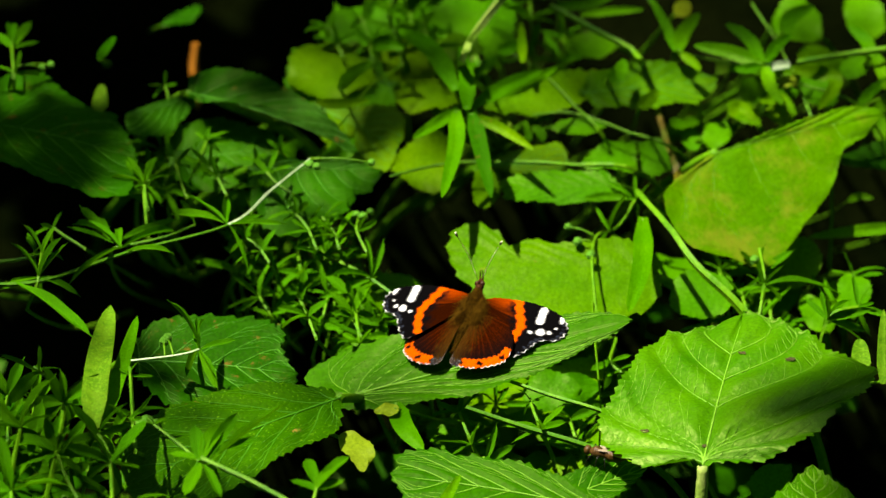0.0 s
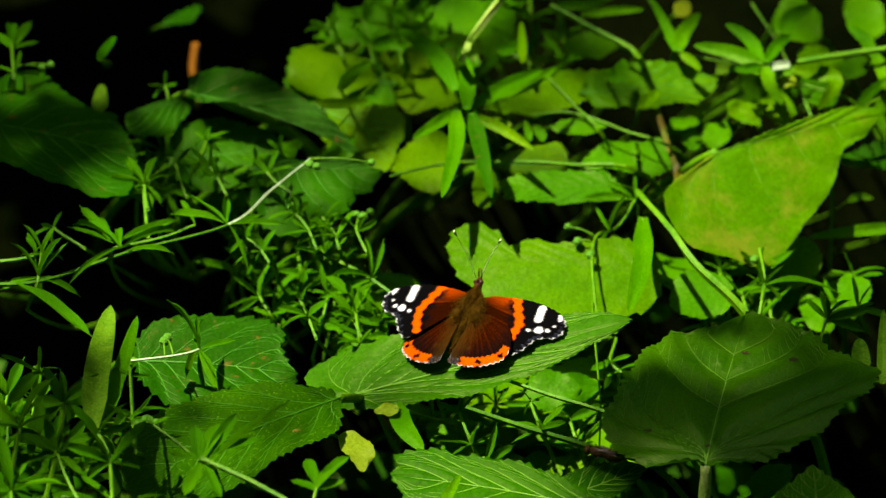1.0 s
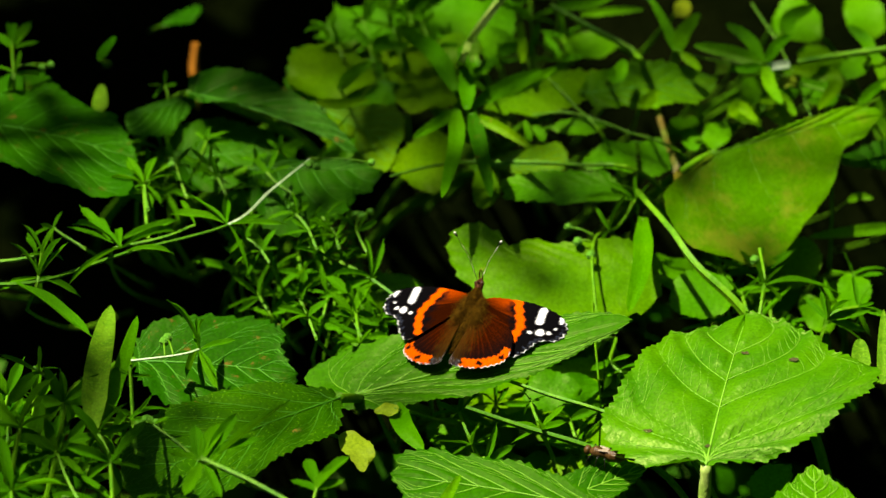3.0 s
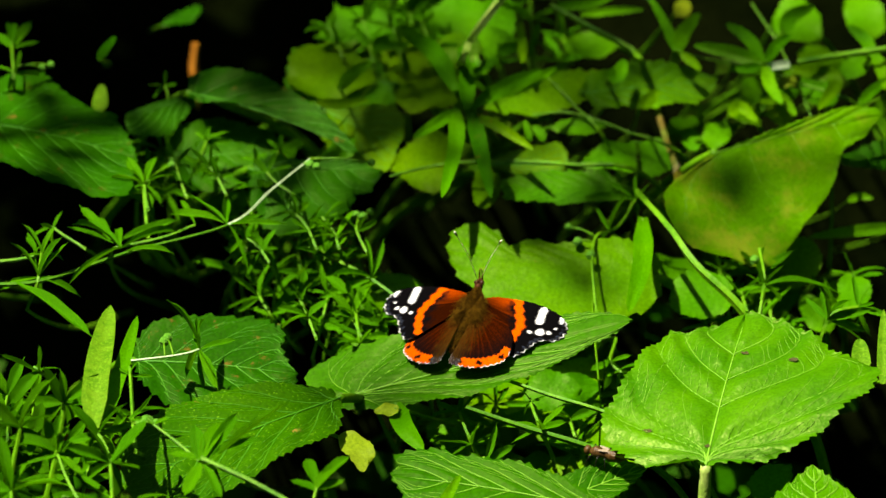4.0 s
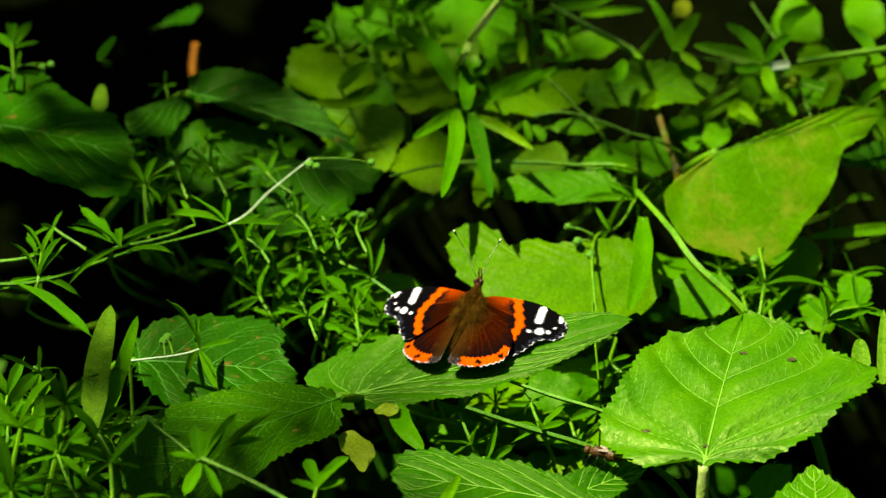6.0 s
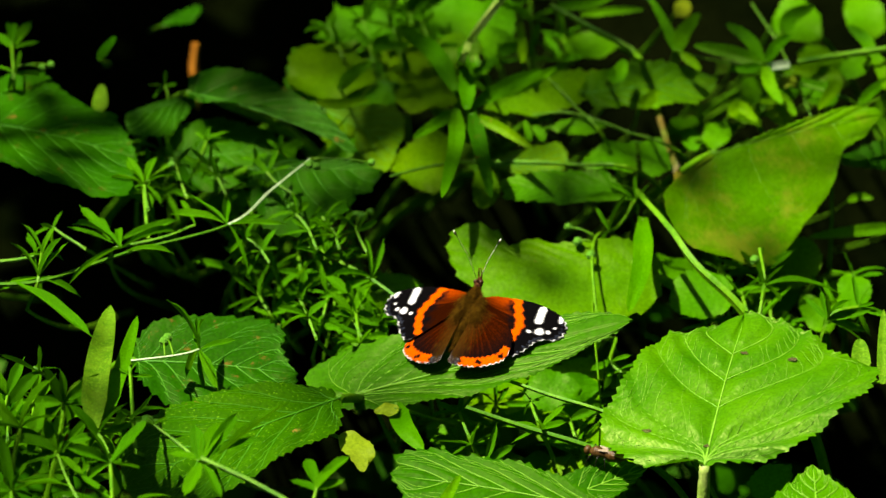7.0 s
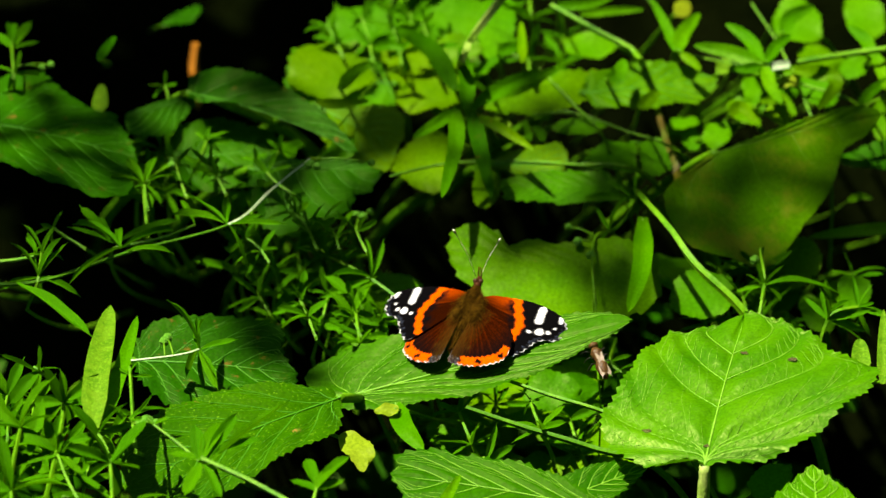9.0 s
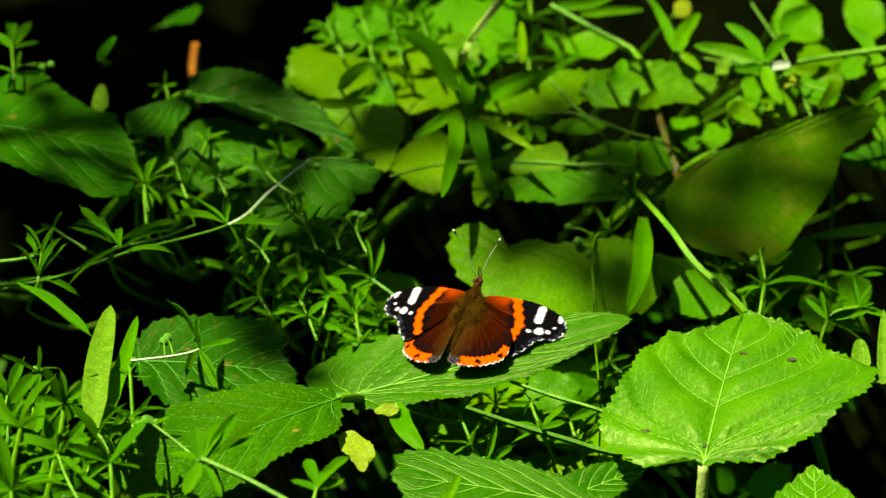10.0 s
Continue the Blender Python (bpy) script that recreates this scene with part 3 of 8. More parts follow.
def lathe(profile, sides=14):
    """Closed body of revolution along y from (y, radius) pairs."""
    verts, faces = [], []
    for y, r in profile:
        for k in range(sides):
            w = 2 * math.pi * k / sides
            verts.append(Vector((r * math.cos(w), y, r * math.sin(w))))
    for i in range(len(profile) - 1):
        for k in range(sides):
            a, b = i * sides + k, i * sides + (k + 1) % sides
            faces.append((a, a + sides, b + sides, b))
    faces.append(tuple(range(sides)))
    faces.append(tuple(range((len(profile) - 1) * sides, len(profile) * sides))[::-1])
    return verts, faces


def furry(profile, seed, count, length):
    """A body with short hairs lying back along it."""
    v, f = lathe(profile)
    rng = random.Random(seed)
    k = len(v)
    for _ in range(count):
        i = rng.randrange(len(profile) - 1)
        u = rng.random()
        y = profile[i][0] * (1 - u) + profile[i + 1][0] * u
        r = (profile[i][1] * (1 - u) + profile[i + 1][1] * u) * 0.97
        w = rng.uniform(0, 6.283)
        o = Vector((math.cos(w), 0, math.sin(w)))
        s = Vector((-math.sin(w), 0, math.cos(w))) * 0.00007
        p = o * r + Vector((0, y, 0))
        tip = p + o * length * rng.uniform(0.2, 0.7) + Vector((0, -length * rng.uniform(0.5, 1.2), 0))
        v += [p - s, p + s, tip]
        f.append((k, k + 1, k + 2))
        k += 3
    return v, f


def hinge(side, y, z, sweep, lift, twist=0.0):
    """Pose of a wing at its root: swept forward, lifted and twisted by so many degrees."""
    return pose(side * 0.0013, y * 0.001, z * 0.001) @ pose(0, 0, 0, twist, -side * lift, side * sweep)


# sweep, lift and twist of the wings at rest: fore and hind, on the left and on the right
REST = {-1: ((-3.8, 3.0, 5.6), (-2.6, -6.0, -1.7)), 1: ((-3.5, -12.6, 2.7), (-4.6, -9.4, -3.5))}


ANTENNA_TIPS = {-1: (-0.0018, 0.0109, 0.0234), 1: (0.0123, 0.0123, 0.0190)}


def long_hairs(seed, count):
    """Fine hairs that fan out from the thorax over the roots of the wings."""
    rng = random.Random(seed)
    v, f = [], []
    for _ in range(count):
        side = rng.choice((-1, 1))
        y = rng.uniform(-5.0, 4.5)
        p = Vector((side * rng.uniform(0.6, 2.4), y, rng.uniform(1.6, 3.4)))
        n = rng.uniform(3.0, 8.5)
        d = Vector((side * rng.uniform(0.15, 1.0), -rng.uniform(0.35, 1.3), rng.uniform(-0.28, 0.02))).normalized()
        bend = Vector((0, 0, rng.uniform(0.0, 0.12) * n))
        s = Vector((-d.y, d.x, 0)).normalized() * rng.uniform(0.035, 0.06)
        k = len(v)
        mid = p + d * n * 0.5 + bend
        v += [q * 0.001 for q in (p - s, p + s, mid + s * 0.7, mid - s * 0.7, p + d * n)]
        f += [(k, k + 1, k + 2, k + 3), (k + 3, k + 2, k + 4)]
    return v, f


def butterfly(m):
    ob = thing("butterfly", (0, 0, 0), "black and orange butterfly with white spots, wings spread on leaf", "butterfly")
    ob.matrix_basis = m
    mm = 0.001
    raised = pose(0, 0, 1.8 * mm, 16, 0, 0)
    part_of("thorax", mesh_of("thorax", *furry([(-6 * mm, 1.2 * mm), (-3 * mm, 1.9 * mm), (0, 2.3 * mm), (3 * mm, 2.1 * mm), (6.0 * mm, 1.3 * mm)], 3, 2200, 0.0022), M_FUR), ob, raised)
    part_of("abdomen", mesh_of("abdomen", *furry([(-19 * mm, 0.3 * mm), (-17.5 * mm, 0.8 * mm), (-13 * mm, 1.4 * mm), (-8 * mm, 1.7 * mm), (-4 * mm, 1.5 * mm)], 4, 1300, 0.0020), M_FUR), ob, pose(0, 0, 0.8 * mm, 3, 0, 0))
    head = part_of("head", mesh_of("head", *furry([(5.2 * mm, 0.9 * mm), (6.2 * mm, 1.35 * mm), (7.6 * mm, 1.4 * mm), (8.8 * mm, 0.9 * mm), (9.4 * mm, 0.35 * mm)], 5, 500, 0.0009), M_HEAD), ob, raised)
    for s in (-1, 1):
        eye = ball(0.0009, 5)
        eye.materials[0] = M_EYE
        part_of("eye", eye, head, pose(s * 1.05 * mm, 7.6 * mm, 0.4 * mm))
        palp = smooth_path([(s * 0.5 * mm, 8.8 * mm, 0), (s * 0.55 * mm, 10.6 * mm, 0.9 * mm), (s * 0.3 * mm, 12.0 * mm, 1.9 * mm)], 4)
        part_of("palp", mesh_of("palp", *tube(palp, 0.00036, 0.00016, 6), M_FUR), head)
        tip = raised.inverted() @ Vector(ANTENNA_TIPS[s])
        root = Vector((s * 0.8 * mm, 8.6 * mm, 1.0 * mm))
        path = smooth_path([root, root.lerp(tip, 0.5) + Vector((-s * 0.5 * mm, 0.4 * mm, 0)), tip], 14)
        ant = part_of("antenna", mesh_of("antenna", *tube([p for p in path], 0.00010, 0.00009, 6), M_ANTENNA), head)
        pale = [tube([path[k], path[k].lerp(path[k + 1], 0.45)], 0.00011, 0.00011, 6) for k in range(4, len(path) - 2)]
        part_of("pale_rings", mesh_of("pale_rings", *joined(pale), M_WHITE), ant, None, "pale rings on the dark antenna")
        d = (path[-1] - path[-2]).normalized()
        club = [tip + d * (k * 0.45 * mm) for k in range(6)]
        part_of("club", mesh_of("club", *tube([club[0], club[1], club[3]], 0.00016, 0.00046, 8), M_BLACK), ant)
        part_of("club_tip", mesh_of("club_tip", *tube([club[3], club[4], club[5]], 0.00044, 0.0002, 8), M_WHITE), ant, None, "cream club tip")
        for y, out, back in ((2.5, 6.0, 3.0), (0.0, 6.5, -1.0)):
            leg = smooth_path([(s * 1.4 * mm, y * mm, -1.6 * mm), (s * out * 0.7 * mm, (y + back * 0.4) * mm, -0.9 * mm), (s * out * mm, (y + back) * mm, -4.2 * mm)], 5)
            part_of("leg", mesh_of("leg", *tube(leg, 0.0003, 0.00015, 5), M_BLACK), ob)
    part_of("hair_fringe", mesh_of("hair_fringe", *long_hairs(12, 1100), M_FUR), ob, None, "long olive-brown hairs over the wing roots")
    wings = []
    for s, (fore, hind) in REST.items():
        h = part_of("hindwing", wing_mesh("hindwing", HIND, hind_colour, s), ob, hinge(s, -1.5, 0.65, *hind))
        f = part_of("forewing", wing_mesh("forewing", FORE, fore_colour, s), ob, hinge(s, 1.2, 1.1, *fore))
        for w in (h, f):
            thick = w.modifiers.new("thick", "SOLIDIFY")
            thick.thickness, thick.offset = 0.00016, 0.0
        wings.append((f, h))
    return ob, wings


def fly(at, heading):
    ob = thing("fly", (0, 0, 0), "small brown fly sitting on a leaf", "fly")
    ob.matrix_basis = Matrix.Translation(at) @ pose(0, 0, 0, 0, 0, heading)
    mm = 0.00128
    part_of("body", mesh_of("body", *furry([(-6 * mm, 0.3 * mm), (-4.5 * mm, 1.3 * mm), (-2 * mm, 1.7 * mm), (-0.4 * mm, 1.0 * mm), (0.4 * mm, 1.2 * mm), (2 * mm, 1.6 * mm), (3.4 * mm, 0.8 * mm)], 9, 200, 0.0006), M_FLY), ob)
    part_of("head", mesh_of("head", *lathe([(3.3 * mm, 0.6 * mm), (3.8 * mm, 1.3 * mm), (4.6 * mm, 1.2 * mm), (5.1 * mm, 0.4 * mm)]), M_FLY), ob)
    for s in (-1, 1):
        v, f = narrow_blade(6 + s, 4, 0.02, 0.7)
        wing = part_of("wing", mesh_of("wing", v, f, M_FLYWING), ob)
        wing.matrix_basis = pose(s * 0.8 * mm, 1.2 * mm, 1.5 * mm, -4, 0, 180 - s * 16) @ Matrix.Diagonal((0.0034, 0.0098, 0.0098, 1))
        for y in (2.0, 0.6, -0.8):
            leg = smooth_path([(s * 0.8 * mm, y * mm, -0.8 * mm), (s * 2.4 * mm, (y * 1.4) * mm, 0.3 * mm), (s * 3.4 * mm, (y * 1.9) * mm, -2.2 * mm)], 4)
            part_of("leg", mesh_of("leg", *tube(leg, 0.00022, 0.00012, 5), M_BLACK), ob)
    return ob


def beetle(at, heading):
    ob = thing("beetle", (0, 0, 0), "tiny red-brown beetle sitting on a leaf", "beetle")
    ob.matrix_basis = Matrix.Translation(at) @ pose(0, 0, 0, 0, 0, heading)
    mm = 0.001
    for s in (-1, 1):
        v, f = lathe([(-2.2 * mm, 0.2 * mm), (-1.6 * mm, 0.8 * mm), (-0.4 * mm, 1.1 * mm), (0.7 * mm, 0.7 * mm), (0.9 * mm, 0.2 * mm)], 10)
        part_of("wing_case", mesh_of("wing_case", v, f, M_BEETLE), ob, pose(s * 0.45 * mm, 0, 0.5 * mm))
    part_of("head", mesh_of("head", *lathe([(0.7 * mm, 0.5 * mm), (1.3 * mm, 0.7 * mm), (1.8 * mm, 0.3 * mm)], 10), M_BLACK), ob, pose(0, 0, 0.4 * mm))
    return ob


# ---------- ground and shade ----------
def soil():
    verts, faces = [], []
    xs = [-80, -20, -5, -2] + [-1 + 0.04 * i for i in range(51)] + [2, 5, 20, 80]
    ys = [-60, -10, -2, 0] + [0.5 + 0.05 * i for i in range(51)] + [4, 8, 25, 90]
    for y in ys:
        for x in xs:
            verts.append((x, y, 0.012 * noise.noise(Vector((x * 9, y * 9, 0))) - 0.01))
    n = len(xs)
    for i in range(len(ys) - 1):
        for j in range(n - 1):
            k = i * n + j
            faces.append((k, k + 1, k + n + 1, k + n))
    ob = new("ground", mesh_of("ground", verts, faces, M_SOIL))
    return tagged(ob, "bare soil, coloured near black for the shade under the herbs", "ground", kind="structure")


HOLLOWS = ((-0.1354, 1.4055, 0.085, 0.05), (0.1752, 1.449, 0.05, 0.07), (0.165, 1.215, 0.05, 0.07))  # bare, dark places: x, y, half widths


def understory(seed=5, count=3600):
    """Low herbs and fallen leaves on the soil, too many to count."""
    rng = random.Random(seed)
    verts, faces = [], []
    v0, f0, _ = blade(1.0, 0.62, rows=12, half=2, teeth=9, tooth=0.12, ribs=False, puff=0.0)
    v1, f1, _ = blade(1.0, 0.62, rows=6, half=1, teeth=3, tooth=0.1, ribs=False, puff=0.0)
    for _ in range(count):
        x, y = rng.uniform(-0.36, 0.36), rng.uniform(0.85, 1.6)
        z = rng.uniform(0.0, 0.055)
        if y > 1.26 + 0.06 * math.sin(20 * x):
            continue
        if any(((x - a) / c) ** 2 + ((y - b) / d) ** 2 < 1 for a, b, c, d in HOLLOWS):
            continue
        size = rng.uniform(0.015, 0.05)
        m = pose(x, y, z, rng.uniform(-30, 45), rng.uniform(-35, 35), rng.uniform(0, 360)) @ Matrix.Scale(size, 4)
        k = len(verts)
        verts += [m @ v for v in v0]
        faces += [tuple(i + k for i in q) for q in f0]
    # thinner on the rest of the clearing
    for _ in range(5200):
        w, r = rng.uniform(0, 6.283), 2.3 * math.sqrt(rng.random())
        x, y = r * math.cos(w), 1.2 + r * math.sin(w)
        if -0.45 < x < 0.45 and 0.6 < y < 2.4:
            continue
        size = rng.uniform(0.03, 0.09)
        m = pose(x, y, rng.uniform(0.0, 0.06), rng.uniform(-30, 45), rng.uniform(-35, 35), rng.uniform(0, 360)) @ Matrix.Scale(size, 4)
        k = len(verts)
        verts += [m @ v for v in v1]
        faces += [tuple(i + k for i in q) for q in f1]
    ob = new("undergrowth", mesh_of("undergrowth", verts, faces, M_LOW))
    return tagged(ob, "dense low undergrowth close to the soil, its green darkened for shade", "undergrowth", kind="stuff")


def sky_blocking_hedge(radius=2.6, height=5.0, seed=8):
    """An unseen hedge on all sides, added to cut sky light: uneven, leafy, with thickness."""
    verts, faces = [], []
    n, rows = 96, 26
    for layer in (0.0, 0.35):
        for i in range(rows + 1):
            for k in range(n):
                w = 2 * math.pi * k / n
                z = height * i / rows * (0.85 + 0.15 * noise.noise(Vector((3 * math.cos(w), 3 * math.sin(w), 4))))
                r = radius + layer + 0.22 * noise.noise(Vector((4 * math.cos(w), 4 * math.sin(w), 1.7 * z)))
                r += 0.10 * noise.noise(Vector((13 * math.cos(w), 13 * math.sin(w), 5 * z)))
                verts.append((r * math.cos(w), 1.2 + r * math.sin(w), z - 0.02))
    for layer in (0, 1):
        o = layer * n * (rows + 1)
        for i in range(rows):
            for k in range(n):
                q = (o + i * n + k, o + i * n + (k + 1) % n, o + (i + 1) * n + (k + 1) % n, o + (i + 1) * n + k)
                faces.append(q[::-1] if layer == 0 else q)
    top = rows * n
    for k in range(n):
        a, b = top + k, top + (k + 1) % n
        faces.append((a, b, b + n * (rows + 1), a + n * (rows + 1)))
    # leaves that stand off the wall on both sides and on its top
    rng = random.Random(seed)
    v1, f1, _ = blade(1.0, 0.66, rows=5, half=1, teeth=3, tooth=0.1, ribs=False, puff=0.0)
    base = [Vector(v) for v in verts]
    for _ in range(9000):
        p = base[rng.randrange(len(base))] + Vector((rng.uniform(-0.12, 0.12), rng.uniform(-0.12, 0.12), rng.uniform(-0.1, 0.1)))
        m = Matrix.Translation((p.x, p.y, max(p.z, 0.02))) @ pose(0, 0, 0, rng.uniform(-60, 60), rng.uniform(-60, 60), rng.uniform(0, 360)) @ Matrix.Scale(rng.uniform(0.08, 0.16), 4)
        k = len(verts)
        verts += [m @ v for v in v1]
        faces += [tuple(i + k for i in q) for q in f1]
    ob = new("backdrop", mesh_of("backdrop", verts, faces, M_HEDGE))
    return tagged(ob, "unseen dark green leafy hedge, added round the clearing to cut sky light", "hedge", kind="structure")


def shade_branch(label, at, seed, count, spread, size=0.08, away=(-0.3, 0.8, 0.3), along=None):
    """An unseen leafy twig, added high between herbs and sun to shade them. Its leaves hang in a loose, flat spray
    round `at`.
    """
    rng = random.Random(seed)
    at = Vector(at)
    root = at + Vector(away)
    ob = thing("unseen_leafy_branch", at, label, "branch", "overhanging branches")
    side = SUN_DIR.orthogonal().normalized() if along is None else (Vector(along) - SUN_DIR * SUN_DIR.dot(Vector(along))).normalized()
    other = SUN_DIR.cross(side)
    limb = smooth_path([root - at, (root - at) * 0.45 + Vector((0, 0, 0.05)), side * 0.0], 10)
    twig = part_of("limb", mesh_of("limb", *tube(limb, 0.009, 0.003, 8), M_BARK), ob)
    for k in range(count):
        a = k * 2.399963 + rng.uniform(-0.3, 0.3)
        r = math.sqrt((k + 0.5) / count)
        p = side * (spread[0] * r * math.cos(a)) + other * (spread[1] * r * math.sin(a)) + SUN_DIR * rng.uniform(-0.04, 0.04)
        n = size * rng.uniform(0.75, 1.2)
        d = (side * math.cos(a + 0.6) + other * math.sin(a + 0.6)).normalized()
        b = p - d * n * 0.5
        x = d.cross(SUN_DIR).normalized()
        face = Matrix((x, d, x.cross(d))).transposed().to_4x4()
        v, f, _ = blade(n, n * 0.72, rows=30, half=5, ribs=False, seed=seed + k)
        part_of("leaf", mesh_of("leaf", v, f, M_BROAD), ob, Matrix.Translation(b) @ face @ pose(0, 0, 0, rng.uniform(-18, 18), rng.uniform(-18, 18), 0))
        part_of("twig", mesh_of("twig", *tube(smooth_path([limb[-1] * 0.5 + b * 0.0, b * 0.5, b], 4), 0.0016, 0.0008, 5), M_BARK), ob)
    return ob


# ---------- the place ----------
soil()
understory()
sky_blocking_hedge()

# broad leaves, near to far
swaying_leaf = \
broad_plant("broad bright green toothed leaf with pale veins on a stalk", (0.0829, 1.0104, 0.2331), (0.1006, 1.0932, 0.2260), 0.0868, -8, margins=(((-0.096, -0.024), (-0.213, -0.028), (-0.334, 0.047), (-0.392, 0.132), (-0.442, 0.27), (-0.399, 0.424), (-0.373, 0.566), (-0.342, 0.698), (-0.281, 0.857), (-0.163, 0.931), (-0.059, 0.978)), ((0.112, 0.008), (0.213, 0.051), (0.312, 0.1), (0.405, 0.2), (0.492, 0.351), (0.573, 0.492), (0.579, 0.63), (0.469, 0.696), (0.395, 0.76), (0.291, 0.876), (0.169, 0.952), (0.073, 0.997))), fold=3, arch=0.03, curl=-0.12, nerves=PALMATE_WIDE, material=M_HEART, net=True, teeth=38, tooth=0.021, rib=0.00026, rows=130, half=17, puff=0.0022, scars=((0.68, 0.12, 0.0009), (0.62, 0.48, 0.0011), (0.30, -0.62, 0.0011), (0.12, -0.02, 0.0008)), vein=M_VEIN_PALE, bend=0.0, seed=3, petiole=0.0019, stem=M_STEM_PALE, root=(0.0783, 0.9452, 0.0))
broad_plant("green toothed leaf under the resting butterfly, beside a flecked leaf", (-0.0337, 1.0823, 0.2010), (0.0632, 1.0837, 0.2330), 0.0376, 6, margins=(((-0.029, -0.06), (-0.109, -0.125), (-0.173, -0.096), (-0.21, -0.006), (-0.223, 0.094), (-0.223, 0.213), (-0.202, 0.389), (-0.167, 0.583), (-0.116, 0.774), (-0.085, 0.888), (-0.043, 0.961)), ((0.049, -0.002), (0.079, 0.064), (0.106, 0.18), (0.123, 0.295), (0.146, 0.429), (0.132, 0.565), (0.112, 0.681), (0.093, 0.759), (0.06, 0.848), (0.037, 0.936))), fold=0, arch=0, curl=-0.03, nerves=LONG_VEINED, teeth=40, tooth=0.010, wave=0.012, seed=4, rib=0.00028, half=13, rows=110, material=M_BUTTERFLY_LEAF)
broad_plant("flecked green toothed leaf with brown-yellow spots", (-0.0334, 1.0599, 0.2200), (-0.1019, 1.0071, 0.2260), 0.0412, -6, margins=(((-0.054, 0.033), (-0.157, 0.134), (-0.187, 0.257), (-0.18, 0.369), (-0.213, 0.548), (-0.226, 0.696), (-0.221, 0.843), (-0.149, 0.98)), ((0.053, 0.012), (0.105, 0.096), (0.174, 0.232), (0.223, 0.381), (0.249, 0.544), (0.248, 0.66), (0.216, 0.796), (0.13, 0.921))), fold=3, arch=0.03, curl=-0.05, material=M_FLECK, teeth=26, tooth=0.014, seed=5, vein=M_VEIN_DARK, rib=0.00026)
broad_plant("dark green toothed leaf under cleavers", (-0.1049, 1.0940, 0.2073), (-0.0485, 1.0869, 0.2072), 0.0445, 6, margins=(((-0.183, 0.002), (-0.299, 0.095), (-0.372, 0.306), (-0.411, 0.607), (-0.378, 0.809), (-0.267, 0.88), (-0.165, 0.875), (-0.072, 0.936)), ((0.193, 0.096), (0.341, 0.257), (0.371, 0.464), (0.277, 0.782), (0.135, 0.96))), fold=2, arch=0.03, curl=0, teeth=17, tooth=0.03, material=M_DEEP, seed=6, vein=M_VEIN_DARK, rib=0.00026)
broad_plant("green toothed leaf low over the soil", (0.0584, 1.0012, 0.2200), (-0.0170, 1.0208, 0.2200), 0.0345, -5, margins=(((-0.168, 0.197), (-0.265, 0.549), (-0.207, 0.753), (-0.132, 0.888), (-0.059, 0.95)), ((0.067, 0.133), (0.102, 0.248), (0.144, 0.401), (0.163, 0.585), (0.161, 0.729), (0.178, 0.866), (0.135, 0.976), (0.097, 1.014), (0.057, 0.977))), fold=2, arch=0.03, curl=0, seed=7, rib=0.00028, teeth=24, tooth=0.022)
broad_plant("bright green leaf on which a fly sits", (0.0364, 1.0147, 0.2140), (0.0665, 1.0309, 0.2150), 0.0169, 8, margins=(((-0.205, 0.011), (-0.257, 0.082), (-0.253, 0.293), (-0.225, 0.585), (-0.153, 0.852)), ((0.157, 0.063), (0.237, 0.32), (0.166, 0.636), (0.088, 0.849))), fold=2, arch=0.02, curl=0, seed=8, rib=0.00026, teeth=14, tooth=0.02)
broad_plant("small green toothed leaf at the edge of the herbs", (0.1166, 0.9728, 0.2335), (0.1172, 1.0106, 0.2331), 0.0306, 3, margins=(((-0.321, 0.15), (-0.415, 0.37), (-0.35, 0.534), (-0.196, 0.766)), ((0.332, 0.162), (0.394, 0.43), (0.291, 0.646), (0.138, 0.813))), fold=3, arch=0.03, curl=0, seed=9, material=M_BRIGHT, teeth=12, tooth=0.03)
broad_plant("large green leaf with brown scorched patches", (0.0967, 1.2102, 0.2079), (0.1598, 1.2403, 0.2024), 0.0534, 24, margins=(((-0.007, 0.092), (-0.034, 0.299), (-0.073, 0.619), (-0.092, 0.835), (-0.056, 0.976)), ((0.06, -0.147), (0.105, -0.274), (0.177, -0.362), (0.31, -0.382), (0.481, -0.324), (0.579, -0.154), (0.67, 0.009), (0.634, 0.132), (0.514, 0.293), (0.375, 0.501), (0.249, 0.614), (0.157, 0.69), (0.089, 0.87))), fold=-4, arch=0.03, curl=0, material=M_SCORCH, rib=0.00013, seed=10, nerves=ONE_SIDED, tooth=0.007, teeth=17, vein=M_VEIN, wave=0.008)
broad_plant("plain light green leaf with ragged margin behind the butterfly", (0.0758, 1.1547, 0.1951), (0.0012, 1.1696, 0.1952), 0.0409, -14, margins=(((-0.124, -0.012), (-0.26, 0.135), (-0.348, 0.381), (-0.356, 0.641), (-0.215, 0.825), (-0.111, 0.938)), ((0.115, 0.04), (0.181, 0.209), (0.13, 0.359), (0.113, 0.502), (0.128, 0.629), (0.076, 0.713), (0.141, 0.786), (0.17, 0.885), (0.12, 0.983))), fold=0, arch=0.02, curl=0, material=M_YELLOW, seed=11, tooth=0.02, teeth=14, vein=M_VEIN_DARK, ribs=False, wave=0.03, puff=0.0006)
